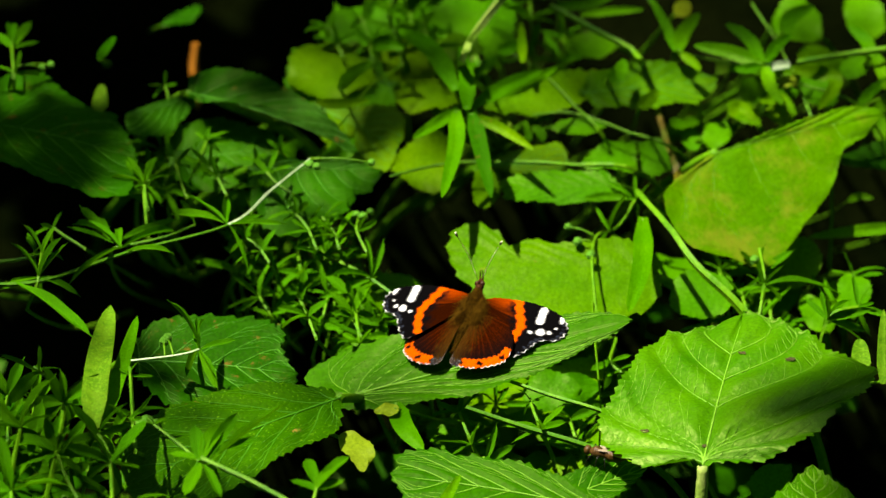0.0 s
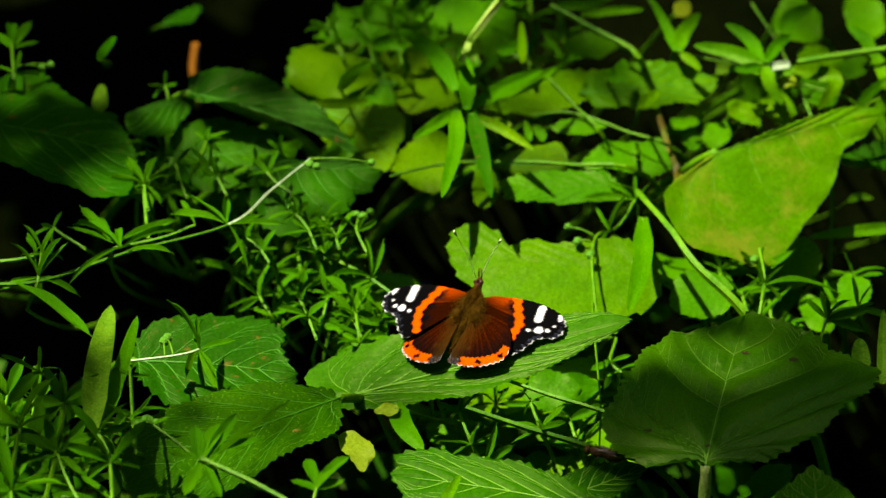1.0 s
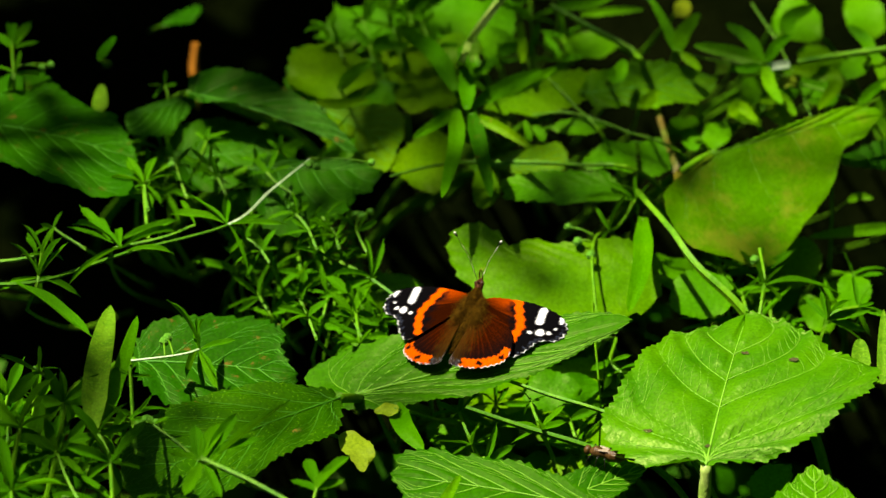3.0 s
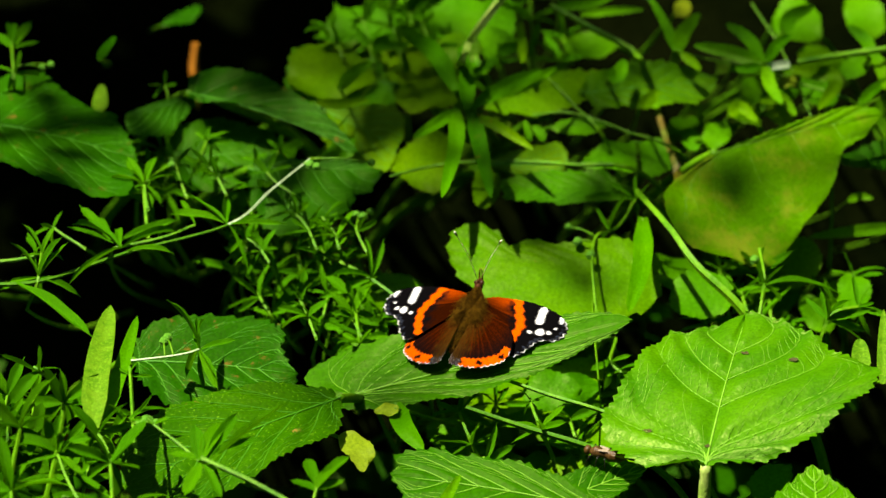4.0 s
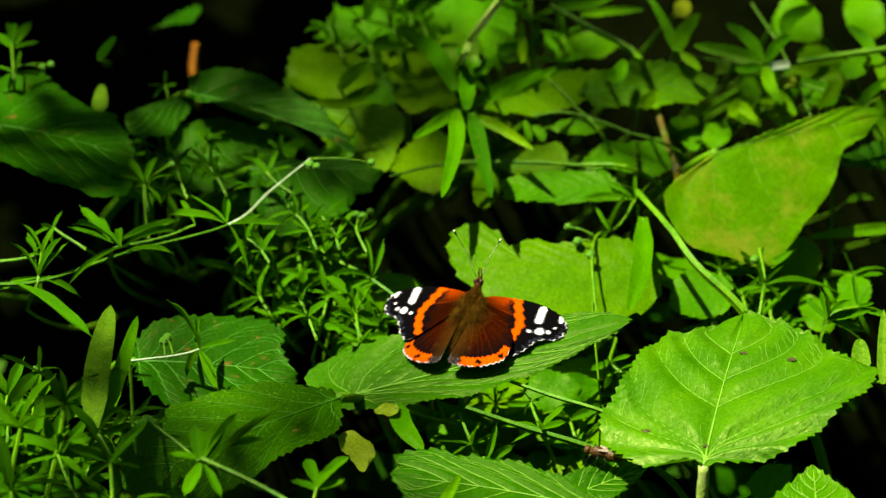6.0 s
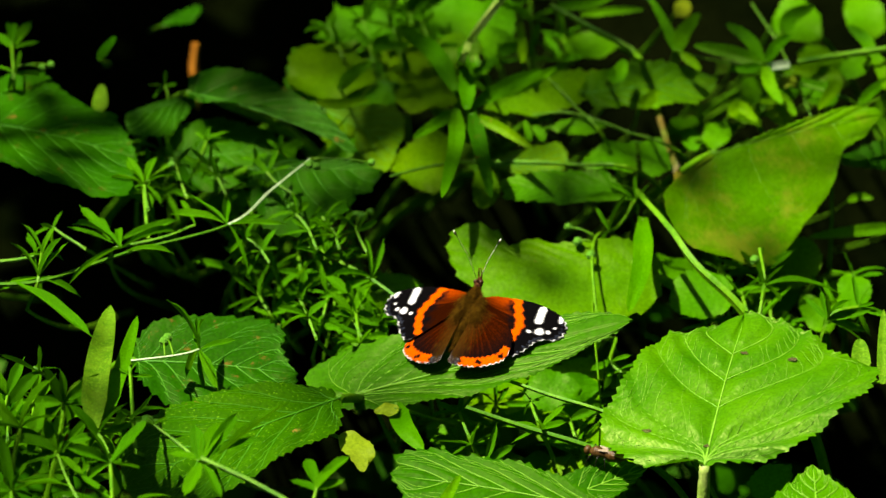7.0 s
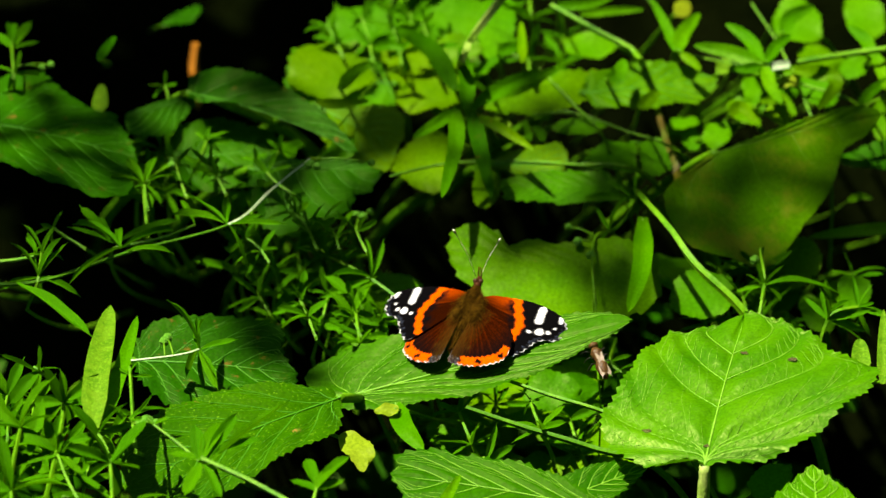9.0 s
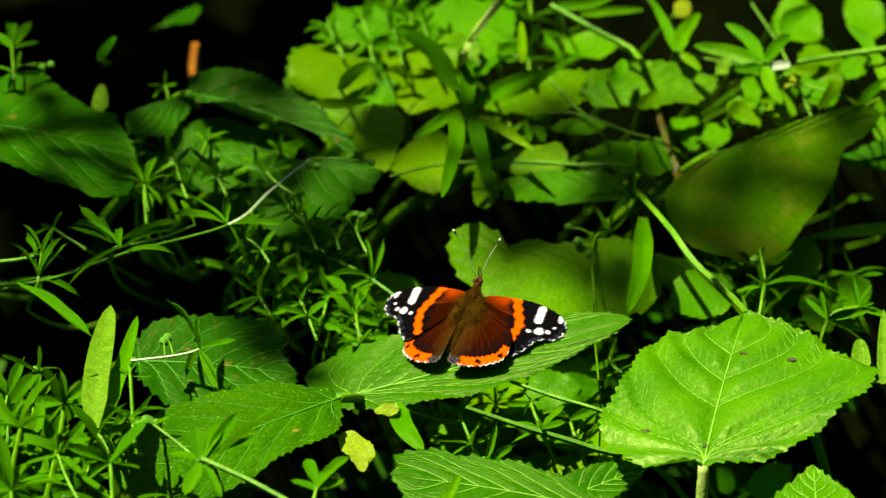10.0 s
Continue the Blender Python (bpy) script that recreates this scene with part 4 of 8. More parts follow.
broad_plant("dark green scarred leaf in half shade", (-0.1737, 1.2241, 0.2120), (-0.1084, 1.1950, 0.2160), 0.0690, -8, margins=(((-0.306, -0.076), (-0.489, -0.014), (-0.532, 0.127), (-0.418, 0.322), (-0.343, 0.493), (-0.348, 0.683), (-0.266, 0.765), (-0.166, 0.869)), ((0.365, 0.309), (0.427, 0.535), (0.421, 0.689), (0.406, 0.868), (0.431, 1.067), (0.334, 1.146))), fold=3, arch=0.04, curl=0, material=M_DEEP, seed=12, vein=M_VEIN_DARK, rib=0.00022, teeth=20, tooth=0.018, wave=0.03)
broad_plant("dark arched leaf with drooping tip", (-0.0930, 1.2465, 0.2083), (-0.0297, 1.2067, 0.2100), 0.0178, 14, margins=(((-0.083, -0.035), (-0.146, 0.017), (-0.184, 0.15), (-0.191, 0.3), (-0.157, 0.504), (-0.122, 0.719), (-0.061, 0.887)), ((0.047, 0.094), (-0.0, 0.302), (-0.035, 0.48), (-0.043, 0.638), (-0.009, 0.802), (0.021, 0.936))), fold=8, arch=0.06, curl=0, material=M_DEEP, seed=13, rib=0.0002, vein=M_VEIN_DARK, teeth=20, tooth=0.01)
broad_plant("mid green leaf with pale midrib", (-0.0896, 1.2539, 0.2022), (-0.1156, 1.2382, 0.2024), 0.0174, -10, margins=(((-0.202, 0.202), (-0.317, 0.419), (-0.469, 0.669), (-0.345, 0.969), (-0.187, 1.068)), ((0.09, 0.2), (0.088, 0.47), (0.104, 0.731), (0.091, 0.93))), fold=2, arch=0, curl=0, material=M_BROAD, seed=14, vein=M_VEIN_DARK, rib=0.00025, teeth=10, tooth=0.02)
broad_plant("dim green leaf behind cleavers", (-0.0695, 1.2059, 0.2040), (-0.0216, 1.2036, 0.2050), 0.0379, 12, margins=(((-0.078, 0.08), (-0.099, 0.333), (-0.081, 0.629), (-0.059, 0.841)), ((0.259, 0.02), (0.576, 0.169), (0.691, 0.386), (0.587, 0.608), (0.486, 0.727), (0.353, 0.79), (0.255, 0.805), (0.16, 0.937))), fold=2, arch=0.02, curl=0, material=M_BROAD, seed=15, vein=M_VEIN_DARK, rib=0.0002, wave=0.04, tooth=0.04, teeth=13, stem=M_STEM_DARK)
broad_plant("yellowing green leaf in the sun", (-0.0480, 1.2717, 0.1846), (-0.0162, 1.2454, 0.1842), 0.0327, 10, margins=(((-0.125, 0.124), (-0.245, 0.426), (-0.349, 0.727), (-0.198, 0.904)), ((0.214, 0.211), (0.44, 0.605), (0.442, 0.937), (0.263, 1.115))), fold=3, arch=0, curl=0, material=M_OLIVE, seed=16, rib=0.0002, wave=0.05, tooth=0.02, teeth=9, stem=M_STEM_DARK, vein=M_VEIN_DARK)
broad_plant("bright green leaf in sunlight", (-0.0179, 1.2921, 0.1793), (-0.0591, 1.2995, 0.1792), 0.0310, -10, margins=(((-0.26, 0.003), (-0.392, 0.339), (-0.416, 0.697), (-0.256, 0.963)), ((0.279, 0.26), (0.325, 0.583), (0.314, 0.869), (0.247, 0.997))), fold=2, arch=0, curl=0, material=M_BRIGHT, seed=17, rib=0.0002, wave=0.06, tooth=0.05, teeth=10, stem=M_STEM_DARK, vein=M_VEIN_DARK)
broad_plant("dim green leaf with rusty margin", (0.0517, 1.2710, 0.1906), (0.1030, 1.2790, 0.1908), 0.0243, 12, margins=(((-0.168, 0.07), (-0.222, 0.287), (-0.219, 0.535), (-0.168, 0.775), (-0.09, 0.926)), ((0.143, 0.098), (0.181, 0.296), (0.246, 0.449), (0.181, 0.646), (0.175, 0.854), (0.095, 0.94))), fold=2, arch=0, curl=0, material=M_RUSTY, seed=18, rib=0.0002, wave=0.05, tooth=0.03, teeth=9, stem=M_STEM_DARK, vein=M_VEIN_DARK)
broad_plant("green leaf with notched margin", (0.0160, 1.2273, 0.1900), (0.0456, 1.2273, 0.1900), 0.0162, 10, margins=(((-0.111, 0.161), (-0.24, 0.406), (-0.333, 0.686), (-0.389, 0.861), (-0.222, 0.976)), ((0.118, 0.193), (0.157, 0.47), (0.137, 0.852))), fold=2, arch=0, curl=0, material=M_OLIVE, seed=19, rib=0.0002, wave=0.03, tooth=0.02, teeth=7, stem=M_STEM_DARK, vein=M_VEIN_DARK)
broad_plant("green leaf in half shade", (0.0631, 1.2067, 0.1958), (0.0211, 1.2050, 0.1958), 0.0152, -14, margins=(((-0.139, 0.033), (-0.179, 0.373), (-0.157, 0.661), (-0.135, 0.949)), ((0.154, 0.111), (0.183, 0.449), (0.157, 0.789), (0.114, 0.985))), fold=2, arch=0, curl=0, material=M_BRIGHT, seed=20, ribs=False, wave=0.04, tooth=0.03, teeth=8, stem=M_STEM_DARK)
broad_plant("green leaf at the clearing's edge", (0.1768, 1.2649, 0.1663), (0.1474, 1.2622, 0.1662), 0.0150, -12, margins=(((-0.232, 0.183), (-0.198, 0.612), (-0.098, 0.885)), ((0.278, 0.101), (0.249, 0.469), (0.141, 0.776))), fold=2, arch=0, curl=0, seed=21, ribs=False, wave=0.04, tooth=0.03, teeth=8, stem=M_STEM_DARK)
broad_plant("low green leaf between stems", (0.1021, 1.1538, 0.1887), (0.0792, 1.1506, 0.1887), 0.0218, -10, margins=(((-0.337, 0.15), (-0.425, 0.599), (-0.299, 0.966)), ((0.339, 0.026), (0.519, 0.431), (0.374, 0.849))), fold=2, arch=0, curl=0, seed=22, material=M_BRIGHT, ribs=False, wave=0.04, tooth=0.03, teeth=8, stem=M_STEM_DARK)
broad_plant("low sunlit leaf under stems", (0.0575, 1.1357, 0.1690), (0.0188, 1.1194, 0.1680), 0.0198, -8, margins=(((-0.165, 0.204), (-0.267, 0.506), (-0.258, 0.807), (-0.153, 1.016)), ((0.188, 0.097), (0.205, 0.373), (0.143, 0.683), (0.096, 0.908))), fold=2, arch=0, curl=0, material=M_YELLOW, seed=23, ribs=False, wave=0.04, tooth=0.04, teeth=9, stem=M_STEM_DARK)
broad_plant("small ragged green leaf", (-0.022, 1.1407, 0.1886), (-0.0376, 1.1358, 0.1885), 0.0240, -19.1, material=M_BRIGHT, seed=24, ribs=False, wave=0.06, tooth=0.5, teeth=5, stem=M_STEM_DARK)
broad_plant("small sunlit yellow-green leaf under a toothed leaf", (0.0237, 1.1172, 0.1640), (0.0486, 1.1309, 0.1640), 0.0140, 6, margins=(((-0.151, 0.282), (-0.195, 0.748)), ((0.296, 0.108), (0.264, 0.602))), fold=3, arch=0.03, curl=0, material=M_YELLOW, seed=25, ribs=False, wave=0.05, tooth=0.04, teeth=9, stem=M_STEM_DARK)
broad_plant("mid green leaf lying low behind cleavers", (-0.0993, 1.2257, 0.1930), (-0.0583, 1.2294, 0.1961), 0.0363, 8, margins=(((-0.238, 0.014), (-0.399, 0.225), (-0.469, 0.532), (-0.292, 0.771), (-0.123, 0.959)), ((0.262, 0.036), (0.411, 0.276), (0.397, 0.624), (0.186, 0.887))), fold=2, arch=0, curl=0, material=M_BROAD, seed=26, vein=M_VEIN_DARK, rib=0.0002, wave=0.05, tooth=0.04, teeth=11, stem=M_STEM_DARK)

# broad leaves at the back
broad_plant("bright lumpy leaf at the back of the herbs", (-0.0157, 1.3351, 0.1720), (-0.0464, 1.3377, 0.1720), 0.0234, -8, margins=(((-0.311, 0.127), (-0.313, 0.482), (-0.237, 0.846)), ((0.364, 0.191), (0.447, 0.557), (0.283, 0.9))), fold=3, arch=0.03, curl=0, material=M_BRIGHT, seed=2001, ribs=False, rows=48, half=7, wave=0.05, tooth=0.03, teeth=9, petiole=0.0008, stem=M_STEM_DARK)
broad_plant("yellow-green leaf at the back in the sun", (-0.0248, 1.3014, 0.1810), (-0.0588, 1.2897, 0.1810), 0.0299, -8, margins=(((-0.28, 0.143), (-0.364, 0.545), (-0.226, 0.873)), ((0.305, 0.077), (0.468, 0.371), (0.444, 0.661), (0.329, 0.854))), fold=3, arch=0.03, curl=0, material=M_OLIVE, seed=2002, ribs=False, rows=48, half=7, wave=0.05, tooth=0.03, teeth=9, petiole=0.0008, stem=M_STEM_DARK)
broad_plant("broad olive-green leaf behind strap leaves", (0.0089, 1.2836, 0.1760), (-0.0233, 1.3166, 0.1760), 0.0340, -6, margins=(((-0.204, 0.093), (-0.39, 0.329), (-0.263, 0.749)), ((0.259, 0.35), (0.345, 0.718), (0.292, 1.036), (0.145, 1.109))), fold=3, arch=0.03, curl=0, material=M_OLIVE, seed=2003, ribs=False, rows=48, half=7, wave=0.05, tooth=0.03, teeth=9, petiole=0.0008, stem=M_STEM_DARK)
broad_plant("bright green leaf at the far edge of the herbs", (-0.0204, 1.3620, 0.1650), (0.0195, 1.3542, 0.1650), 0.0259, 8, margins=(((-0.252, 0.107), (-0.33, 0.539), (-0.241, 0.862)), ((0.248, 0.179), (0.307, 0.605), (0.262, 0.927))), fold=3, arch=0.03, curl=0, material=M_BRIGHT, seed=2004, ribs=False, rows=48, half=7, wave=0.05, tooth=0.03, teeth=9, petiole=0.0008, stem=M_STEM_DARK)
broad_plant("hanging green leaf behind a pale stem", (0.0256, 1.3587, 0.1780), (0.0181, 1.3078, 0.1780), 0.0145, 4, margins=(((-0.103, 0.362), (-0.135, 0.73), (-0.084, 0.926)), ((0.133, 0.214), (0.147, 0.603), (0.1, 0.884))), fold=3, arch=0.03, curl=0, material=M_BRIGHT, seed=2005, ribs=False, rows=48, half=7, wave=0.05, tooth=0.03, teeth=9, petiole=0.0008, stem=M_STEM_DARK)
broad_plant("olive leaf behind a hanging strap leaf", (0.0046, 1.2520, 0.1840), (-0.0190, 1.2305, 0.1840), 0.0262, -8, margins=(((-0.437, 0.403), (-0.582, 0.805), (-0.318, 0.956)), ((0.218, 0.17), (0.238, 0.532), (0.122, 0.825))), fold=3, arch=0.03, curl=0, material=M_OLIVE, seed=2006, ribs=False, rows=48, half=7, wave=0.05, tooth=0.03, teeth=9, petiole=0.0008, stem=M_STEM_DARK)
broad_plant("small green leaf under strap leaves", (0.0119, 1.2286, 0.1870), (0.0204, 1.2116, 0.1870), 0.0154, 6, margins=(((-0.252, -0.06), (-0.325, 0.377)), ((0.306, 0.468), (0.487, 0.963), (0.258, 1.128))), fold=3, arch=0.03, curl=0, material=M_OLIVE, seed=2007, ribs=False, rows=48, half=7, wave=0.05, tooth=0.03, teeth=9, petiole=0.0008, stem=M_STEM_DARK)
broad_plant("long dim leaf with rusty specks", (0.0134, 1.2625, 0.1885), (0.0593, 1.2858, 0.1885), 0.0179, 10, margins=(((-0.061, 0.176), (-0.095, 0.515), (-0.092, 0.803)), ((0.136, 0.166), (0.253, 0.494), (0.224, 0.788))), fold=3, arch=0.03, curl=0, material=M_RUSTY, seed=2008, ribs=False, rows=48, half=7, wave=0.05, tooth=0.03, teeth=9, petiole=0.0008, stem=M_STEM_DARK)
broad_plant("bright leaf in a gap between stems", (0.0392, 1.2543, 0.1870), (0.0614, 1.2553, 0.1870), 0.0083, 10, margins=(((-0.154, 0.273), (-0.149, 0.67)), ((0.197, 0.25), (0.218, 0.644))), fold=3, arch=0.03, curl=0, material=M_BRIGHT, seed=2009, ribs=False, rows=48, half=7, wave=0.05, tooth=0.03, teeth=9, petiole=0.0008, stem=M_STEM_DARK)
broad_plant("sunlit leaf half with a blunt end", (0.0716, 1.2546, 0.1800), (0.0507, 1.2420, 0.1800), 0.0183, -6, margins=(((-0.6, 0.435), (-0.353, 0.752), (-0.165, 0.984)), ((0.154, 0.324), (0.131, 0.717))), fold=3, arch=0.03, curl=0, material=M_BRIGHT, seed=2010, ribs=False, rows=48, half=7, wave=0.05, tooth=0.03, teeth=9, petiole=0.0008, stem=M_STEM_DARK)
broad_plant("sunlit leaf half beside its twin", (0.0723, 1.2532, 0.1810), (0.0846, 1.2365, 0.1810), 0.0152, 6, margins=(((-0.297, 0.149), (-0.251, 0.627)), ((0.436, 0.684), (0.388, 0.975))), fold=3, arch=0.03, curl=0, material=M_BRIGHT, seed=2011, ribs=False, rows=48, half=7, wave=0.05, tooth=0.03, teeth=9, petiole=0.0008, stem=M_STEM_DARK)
strap("pale yellow strap leaf tip", ((0.0161, 1.2408, 0.2000), (0.0206, 1.2397, 0.2000), (0.0251, 1.2380, 0.2000)), 0.0035, 2012, material=M_PALE, blunt=0.3)
strap("green strap leaf behind a whorl", ((0.0509, 1.1991, 0.1960), (0.0589, 1.2004, 0.1960), (0.0671, 1.1998, 0.1960)), 0.0032, 2013, material=M_BRIGHT, blunt=0.3)
bare_stem("long thin green stem across the herbs", ((0.0460, 1.2160, 0.1985), (0.0236, 1.2177, 0.1985), (0.0012, 1.2166, 0.1985), (-0.0191, 1.2092, 0.1985)), 0.0008, 0.0004, material=M_STEM)
strap("green leaf end between stems", ((0.0320, 1.2459, 0.1870), (0.0313, 1.2522, 0.1870), (0.0301, 1.2585, 0.1870)), 0.0029, 2014, material=M_BRIGHT, blunt=0.3)
strap("green leaf end between stems", ((0.0370, 1.2472, 0.1860), (0.0359, 1.2521, 0.1860), (0.0334, 1.2570, 0.1860)), 0.0038, 2015, material=M_BRIGHT, blunt=0.3)
broad_plant("bright green leaf at the back in the sun", (0.1467, 1.3336, 0.1720), (0.1283, 1.3473, 0.1720), 0.0232, -8, margins=(((-0.319, 0.086), (-0.41, 0.456), (-0.297, 0.804)), ((0.466, 0.391), (0.602, 0.855), (0.381, 1.055))), fold=3, arch=0.03, curl=0, material=M_BRIGHT, seed=2016, ribs=False, rows=48, half=7, wave=0.05, tooth=0.03, teeth=9, petiole=0.0008, stem=M_STEM_DARK)
broad_plant("lime green leaf in full sun", (0.1178, 1.2597, 0.1830), (0.1060, 1.2739, 0.1830), 0.0097, -6, margins=(((-0.155, 0.346), (-0.212, 0.702)), ((0.309, 0.362), (0.311, 0.831), (0.193, 1.04))), fold=3, arch=0.03, curl=0, material=M_YELLOW, seed=2017, ribs=False, rows=48, half=7, wave=0.05, tooth=0.03, teeth=9, petiole=0.0008, stem=M_STEM_DARK)
broad_plant("lime green rounded leaf in full sun", (0.1195, 1.2676, 0.1840), (0.1321, 1.2676, 0.1840), 0.0134, 8, margins=(((-0.388, 0.235), (-0.478, 0.741)), ((0.425, 0.208), (0.583, 0.68))), fold=3, arch=0.03, curl=0, material=M_YELLOW, seed=2018, ribs=False, rows=48, half=7, wave=0.05, tooth=0.03, teeth=9, petiole=0.0008, stem=M_STEM_DARK)
broad_plant("bright leaf beside a pale stem", (0.1352, 1.2900, 0.1860), (0.1481, 1.2756, 0.1860), 0.0162, 8, margins=(((-0.285, 0.181), (-0.264, 0.626)), ((0.428, 0.346), (0.55, 0.843), (0.363, 1.112))), fold=3, arch=0.03, curl=0, material=M_BRIGHT, seed=2019, ribs=False, rows=48, half=7, wave=0.05, tooth=0.03, teeth=9, petiole=0.0008, stem=M_STEM_DARK)
broad_plant("small sunlit leaf among stems", (0.1112, 1.2912, 0.1760), (0.1212, 1.2966, 0.1760), 0.0116, 6, margins=(((-0.457, 0.564), (-0.406, 1.027)), ((0.564, -0.019), (0.5, 0.571))), fold=3, arch=0.03, curl=0, material=M_BRIGHT, seed=2020, ribs=False, rows=48, half=7, wave=0.05, tooth=0.03, teeth=9, petiole=0.0008, stem=M_STEM_DARK)
broad_plant("rounded green leaf among stems", (0.0957, 1.2594, 0.1780), (0.1078, 1.2644, 0.1780), 0.0125, 6, margins=(((-0.48, 0.485), (-0.413, 0.994)), ((0.483, 0.093), (0.444, 0.644))), fold=3, arch=0.03, curl=0, material=M_BRIGHT, seed=2021, ribs=False, rows=48, half=7, wave=0.05, tooth=0.03, teeth=9, petiole=0.0008, stem=M_STEM_DARK)
broad_plant("small green leaf in a dark gap", (0.0889, 1.2669, 0.1740), (0.0973, 1.2627, 0.1740), 0.0095, 6, margins=(((-0.413, 0.23), (-0.349, 0.747)), ((0.561, 0.375), (0.589, 0.923))), fold=3, arch=0.03, curl=0, material=M_BRIGHT, seed=2022, ribs=False, rows=48, half=7, wave=0.05, tooth=0.03, teeth=9, petiole=0.0008, stem=M_STEM_DARK)
broad_plant("bright leaf at the far side of the herbs", (0.1725, 1.3425, 0.1700), (0.1562, 1.3540, 0.1700), 0.0195, -8, margins=(((-0.391, 0.085), (-0.433, 0.57)), ((0.464, 0.405), (0.545, 0.903), (0.304, 1.106))), fold=3, arch=0.03, curl=0, material=M_BRIGHT, seed=2023, ribs=False, rows=48, half=7, wave=0.05, tooth=0.03, teeth=9, petiole=0.0008, stem=M_STEM_DARK)
broad_plant("green leaf under a crossing stem", (0.1649, 1.3189, 0.1720), (0.1507, 1.3114, 0.1720), 0.0108, -8, margins=(((-0.426, 0.508), (-0.342, 0.927)), ((0.192, 0.286), (0.25, 0.728))), fold=3, arch=0.03, curl=0, material=M_BRIGHT, seed=2024, ribs=False, rows=48, half=7, wave=0.05, tooth=0.03, teeth=9, petiole=0.0008, stem=M_STEM_DARK)
broad_plant("lime leaf with an orange edge at the clearing's side", (0.1769, 1.2897, 0.1665), (0.1632, 1.2897, 0.1665), 0.0270, -8, margins=(((-1.129, 0.248), (-1.08, 0.787), (-0.637, 1.048)), ((0.844, 0.096), (0.678, 0.659), (0.398, 0.942))), fold=3, arch=0.03, curl=0, material=M_RUSTY, seed=2025, ribs=False, rows=48, half=7, wave=0.05, tooth=0.03, teeth=9, petiole=0.0008, stem=M_STEM_DARK)
broad_plant("sunlit leaf lying under stems", (0.0677, 1.3239, 0.1740), (0.0465, 1.3262, 0.1740), 0.0146, -6, margins=(((-0.313, 0.241), (-0.393, 0.642), (-0.266, 0.906)), ((0.27, 0.287), (0.292, 0.698), (0.174, 0.943))), fold=3, arch=0.03, curl=0, material=M_BRIGHT, seed=2026, ribs=False, rows=48, half=7, wave=0.05, tooth=0.03, teeth=9, petiole=0.0008, stem=M_STEM_DARK)
strap("bright green strap leaf across a dark gap", ((0.0532, 1.3373, 0.1800), (0.0646, 1.3396, 0.1800), (0.0778, 1.3408, 0.1800)), 0.0033, 2027, material=M_BRIGHT, blunt=0.3)
strap("bright green strap leaf at a crossing of stems", ((0.1059, 1.2713, 0.2015), (0.1205, 1.2705, 0.2015), (0.1371, 1.2684, 0.2015)), 0.0042, 2028, material=M_BRIGHT, blunt=0.3)
broad_plant("small round lime leaf in the sun", (0.0885, 1.3308, 0.1840), (0.0954, 1.3392, 0.1840), 0.0079, 4, margins=(((-0.375, 0.554), (-0.309, 0.938)), ((0.333, 0.087), (0.354, 0.522))), fold=3, arch=0.03, curl=0, material=M_CURLED, seed=2029, ribs=False, rows=48, half=7, wave=0.05, tooth=0.03, teeth=9, petiole=0.0008, stem=M_STEM_DARK)
broad_plant("small round lime leaf among stems", (0.1251, 1.2668, 0.1970), (0.1313, 1.2725, 0.1970), 0.0069, 4, margins=(((-0.423, 0.502), (-0.333, 0.913)), ((0.391, 0.159), (0.369, 0.608))), fold=3, arch=0.03, curl=0, material=M_CURLED, seed=2030, ribs=False, rows=48, half=7, wave=0.05, tooth=0.03, teeth=9, petiole=0.0008, stem=M_STEM_DARK)
broad_plant("pale leaf tip over a rusty leaf", (0.1026, 1.2865, 0.1880), (0.1086, 1.2953, 0.1880), 0.0062, 4, margins=(((-0.315, 0.504), (-0.247, 0.937)), ((0.271, 0.166), (0.265, 0.556))), fold=3, arch=0.03, curl=0, material=M_PALE, seed=2031, ribs=False, rows=48, half=7, wave=0.05, tooth=0.03, teeth=9, petiole=0.0008, stem=M_STEM_DARK)
# a sun highlight on a stem, laid on as a white strip
strap("sunlit piece of stem, its highlight painted white", ((0.1192, 1.2660, 0.2060), (0.1234, 1.2671, 0.2060), (0.1281, 1.2682, 0.2060)), 0.0031, 2032, material=M_WHITE_STEM, blunt=0.9)
strap("green leaf in a dark gap beside a scorched leaf", ((0.1495, 1.2384, 0.1650), (0.1539, 1.2411, 0.1650), (0.1592, 1.2398, 0.1650)), 0.0029, 2033, material=M_BRIGHT, blunt=0.3)

broad_plant("bright green leaf low under crossing stems", (0.0552, 1.1267, 0.1650), (0.0320, 1.1073, 0.1650), 0.0171, -6, margins=(((-0.267, 0.361), (-0.318, 0.834), (-0.162, 1.038)), ((0.232, 0.183), (0.248, 0.603), (0.151, 0.872))), fold=3, arch=0.03, curl=0, material=M_YELLOW, seed=2034, ribs=False, rows=48, half=7, wave=0.05, tooth=0.03, teeth=9, petiole=0.0008, stem=M_STEM_DARK)
broad_plant("sunlit leaf low between the broad leaves", (0.0172, 1.1070, 0.1580), (-0.0063, 1.1155, 0.1580), 0.0157, -6, margins=(((-0.215, 0.107), (-0.336, 0.478), (-0.243, 0.803)), ((0.295, 0.368), (0.286, 0.783), (0.155, 0.988))), fold=3, arch=0.03, curl=0, material=M_BRIGHT, seed=2035, ribs=False, rows=48, half=7, wave=0.05, tooth=0.03, teeth=9, petiole=0.0008, stem=M_STEM_DARK)
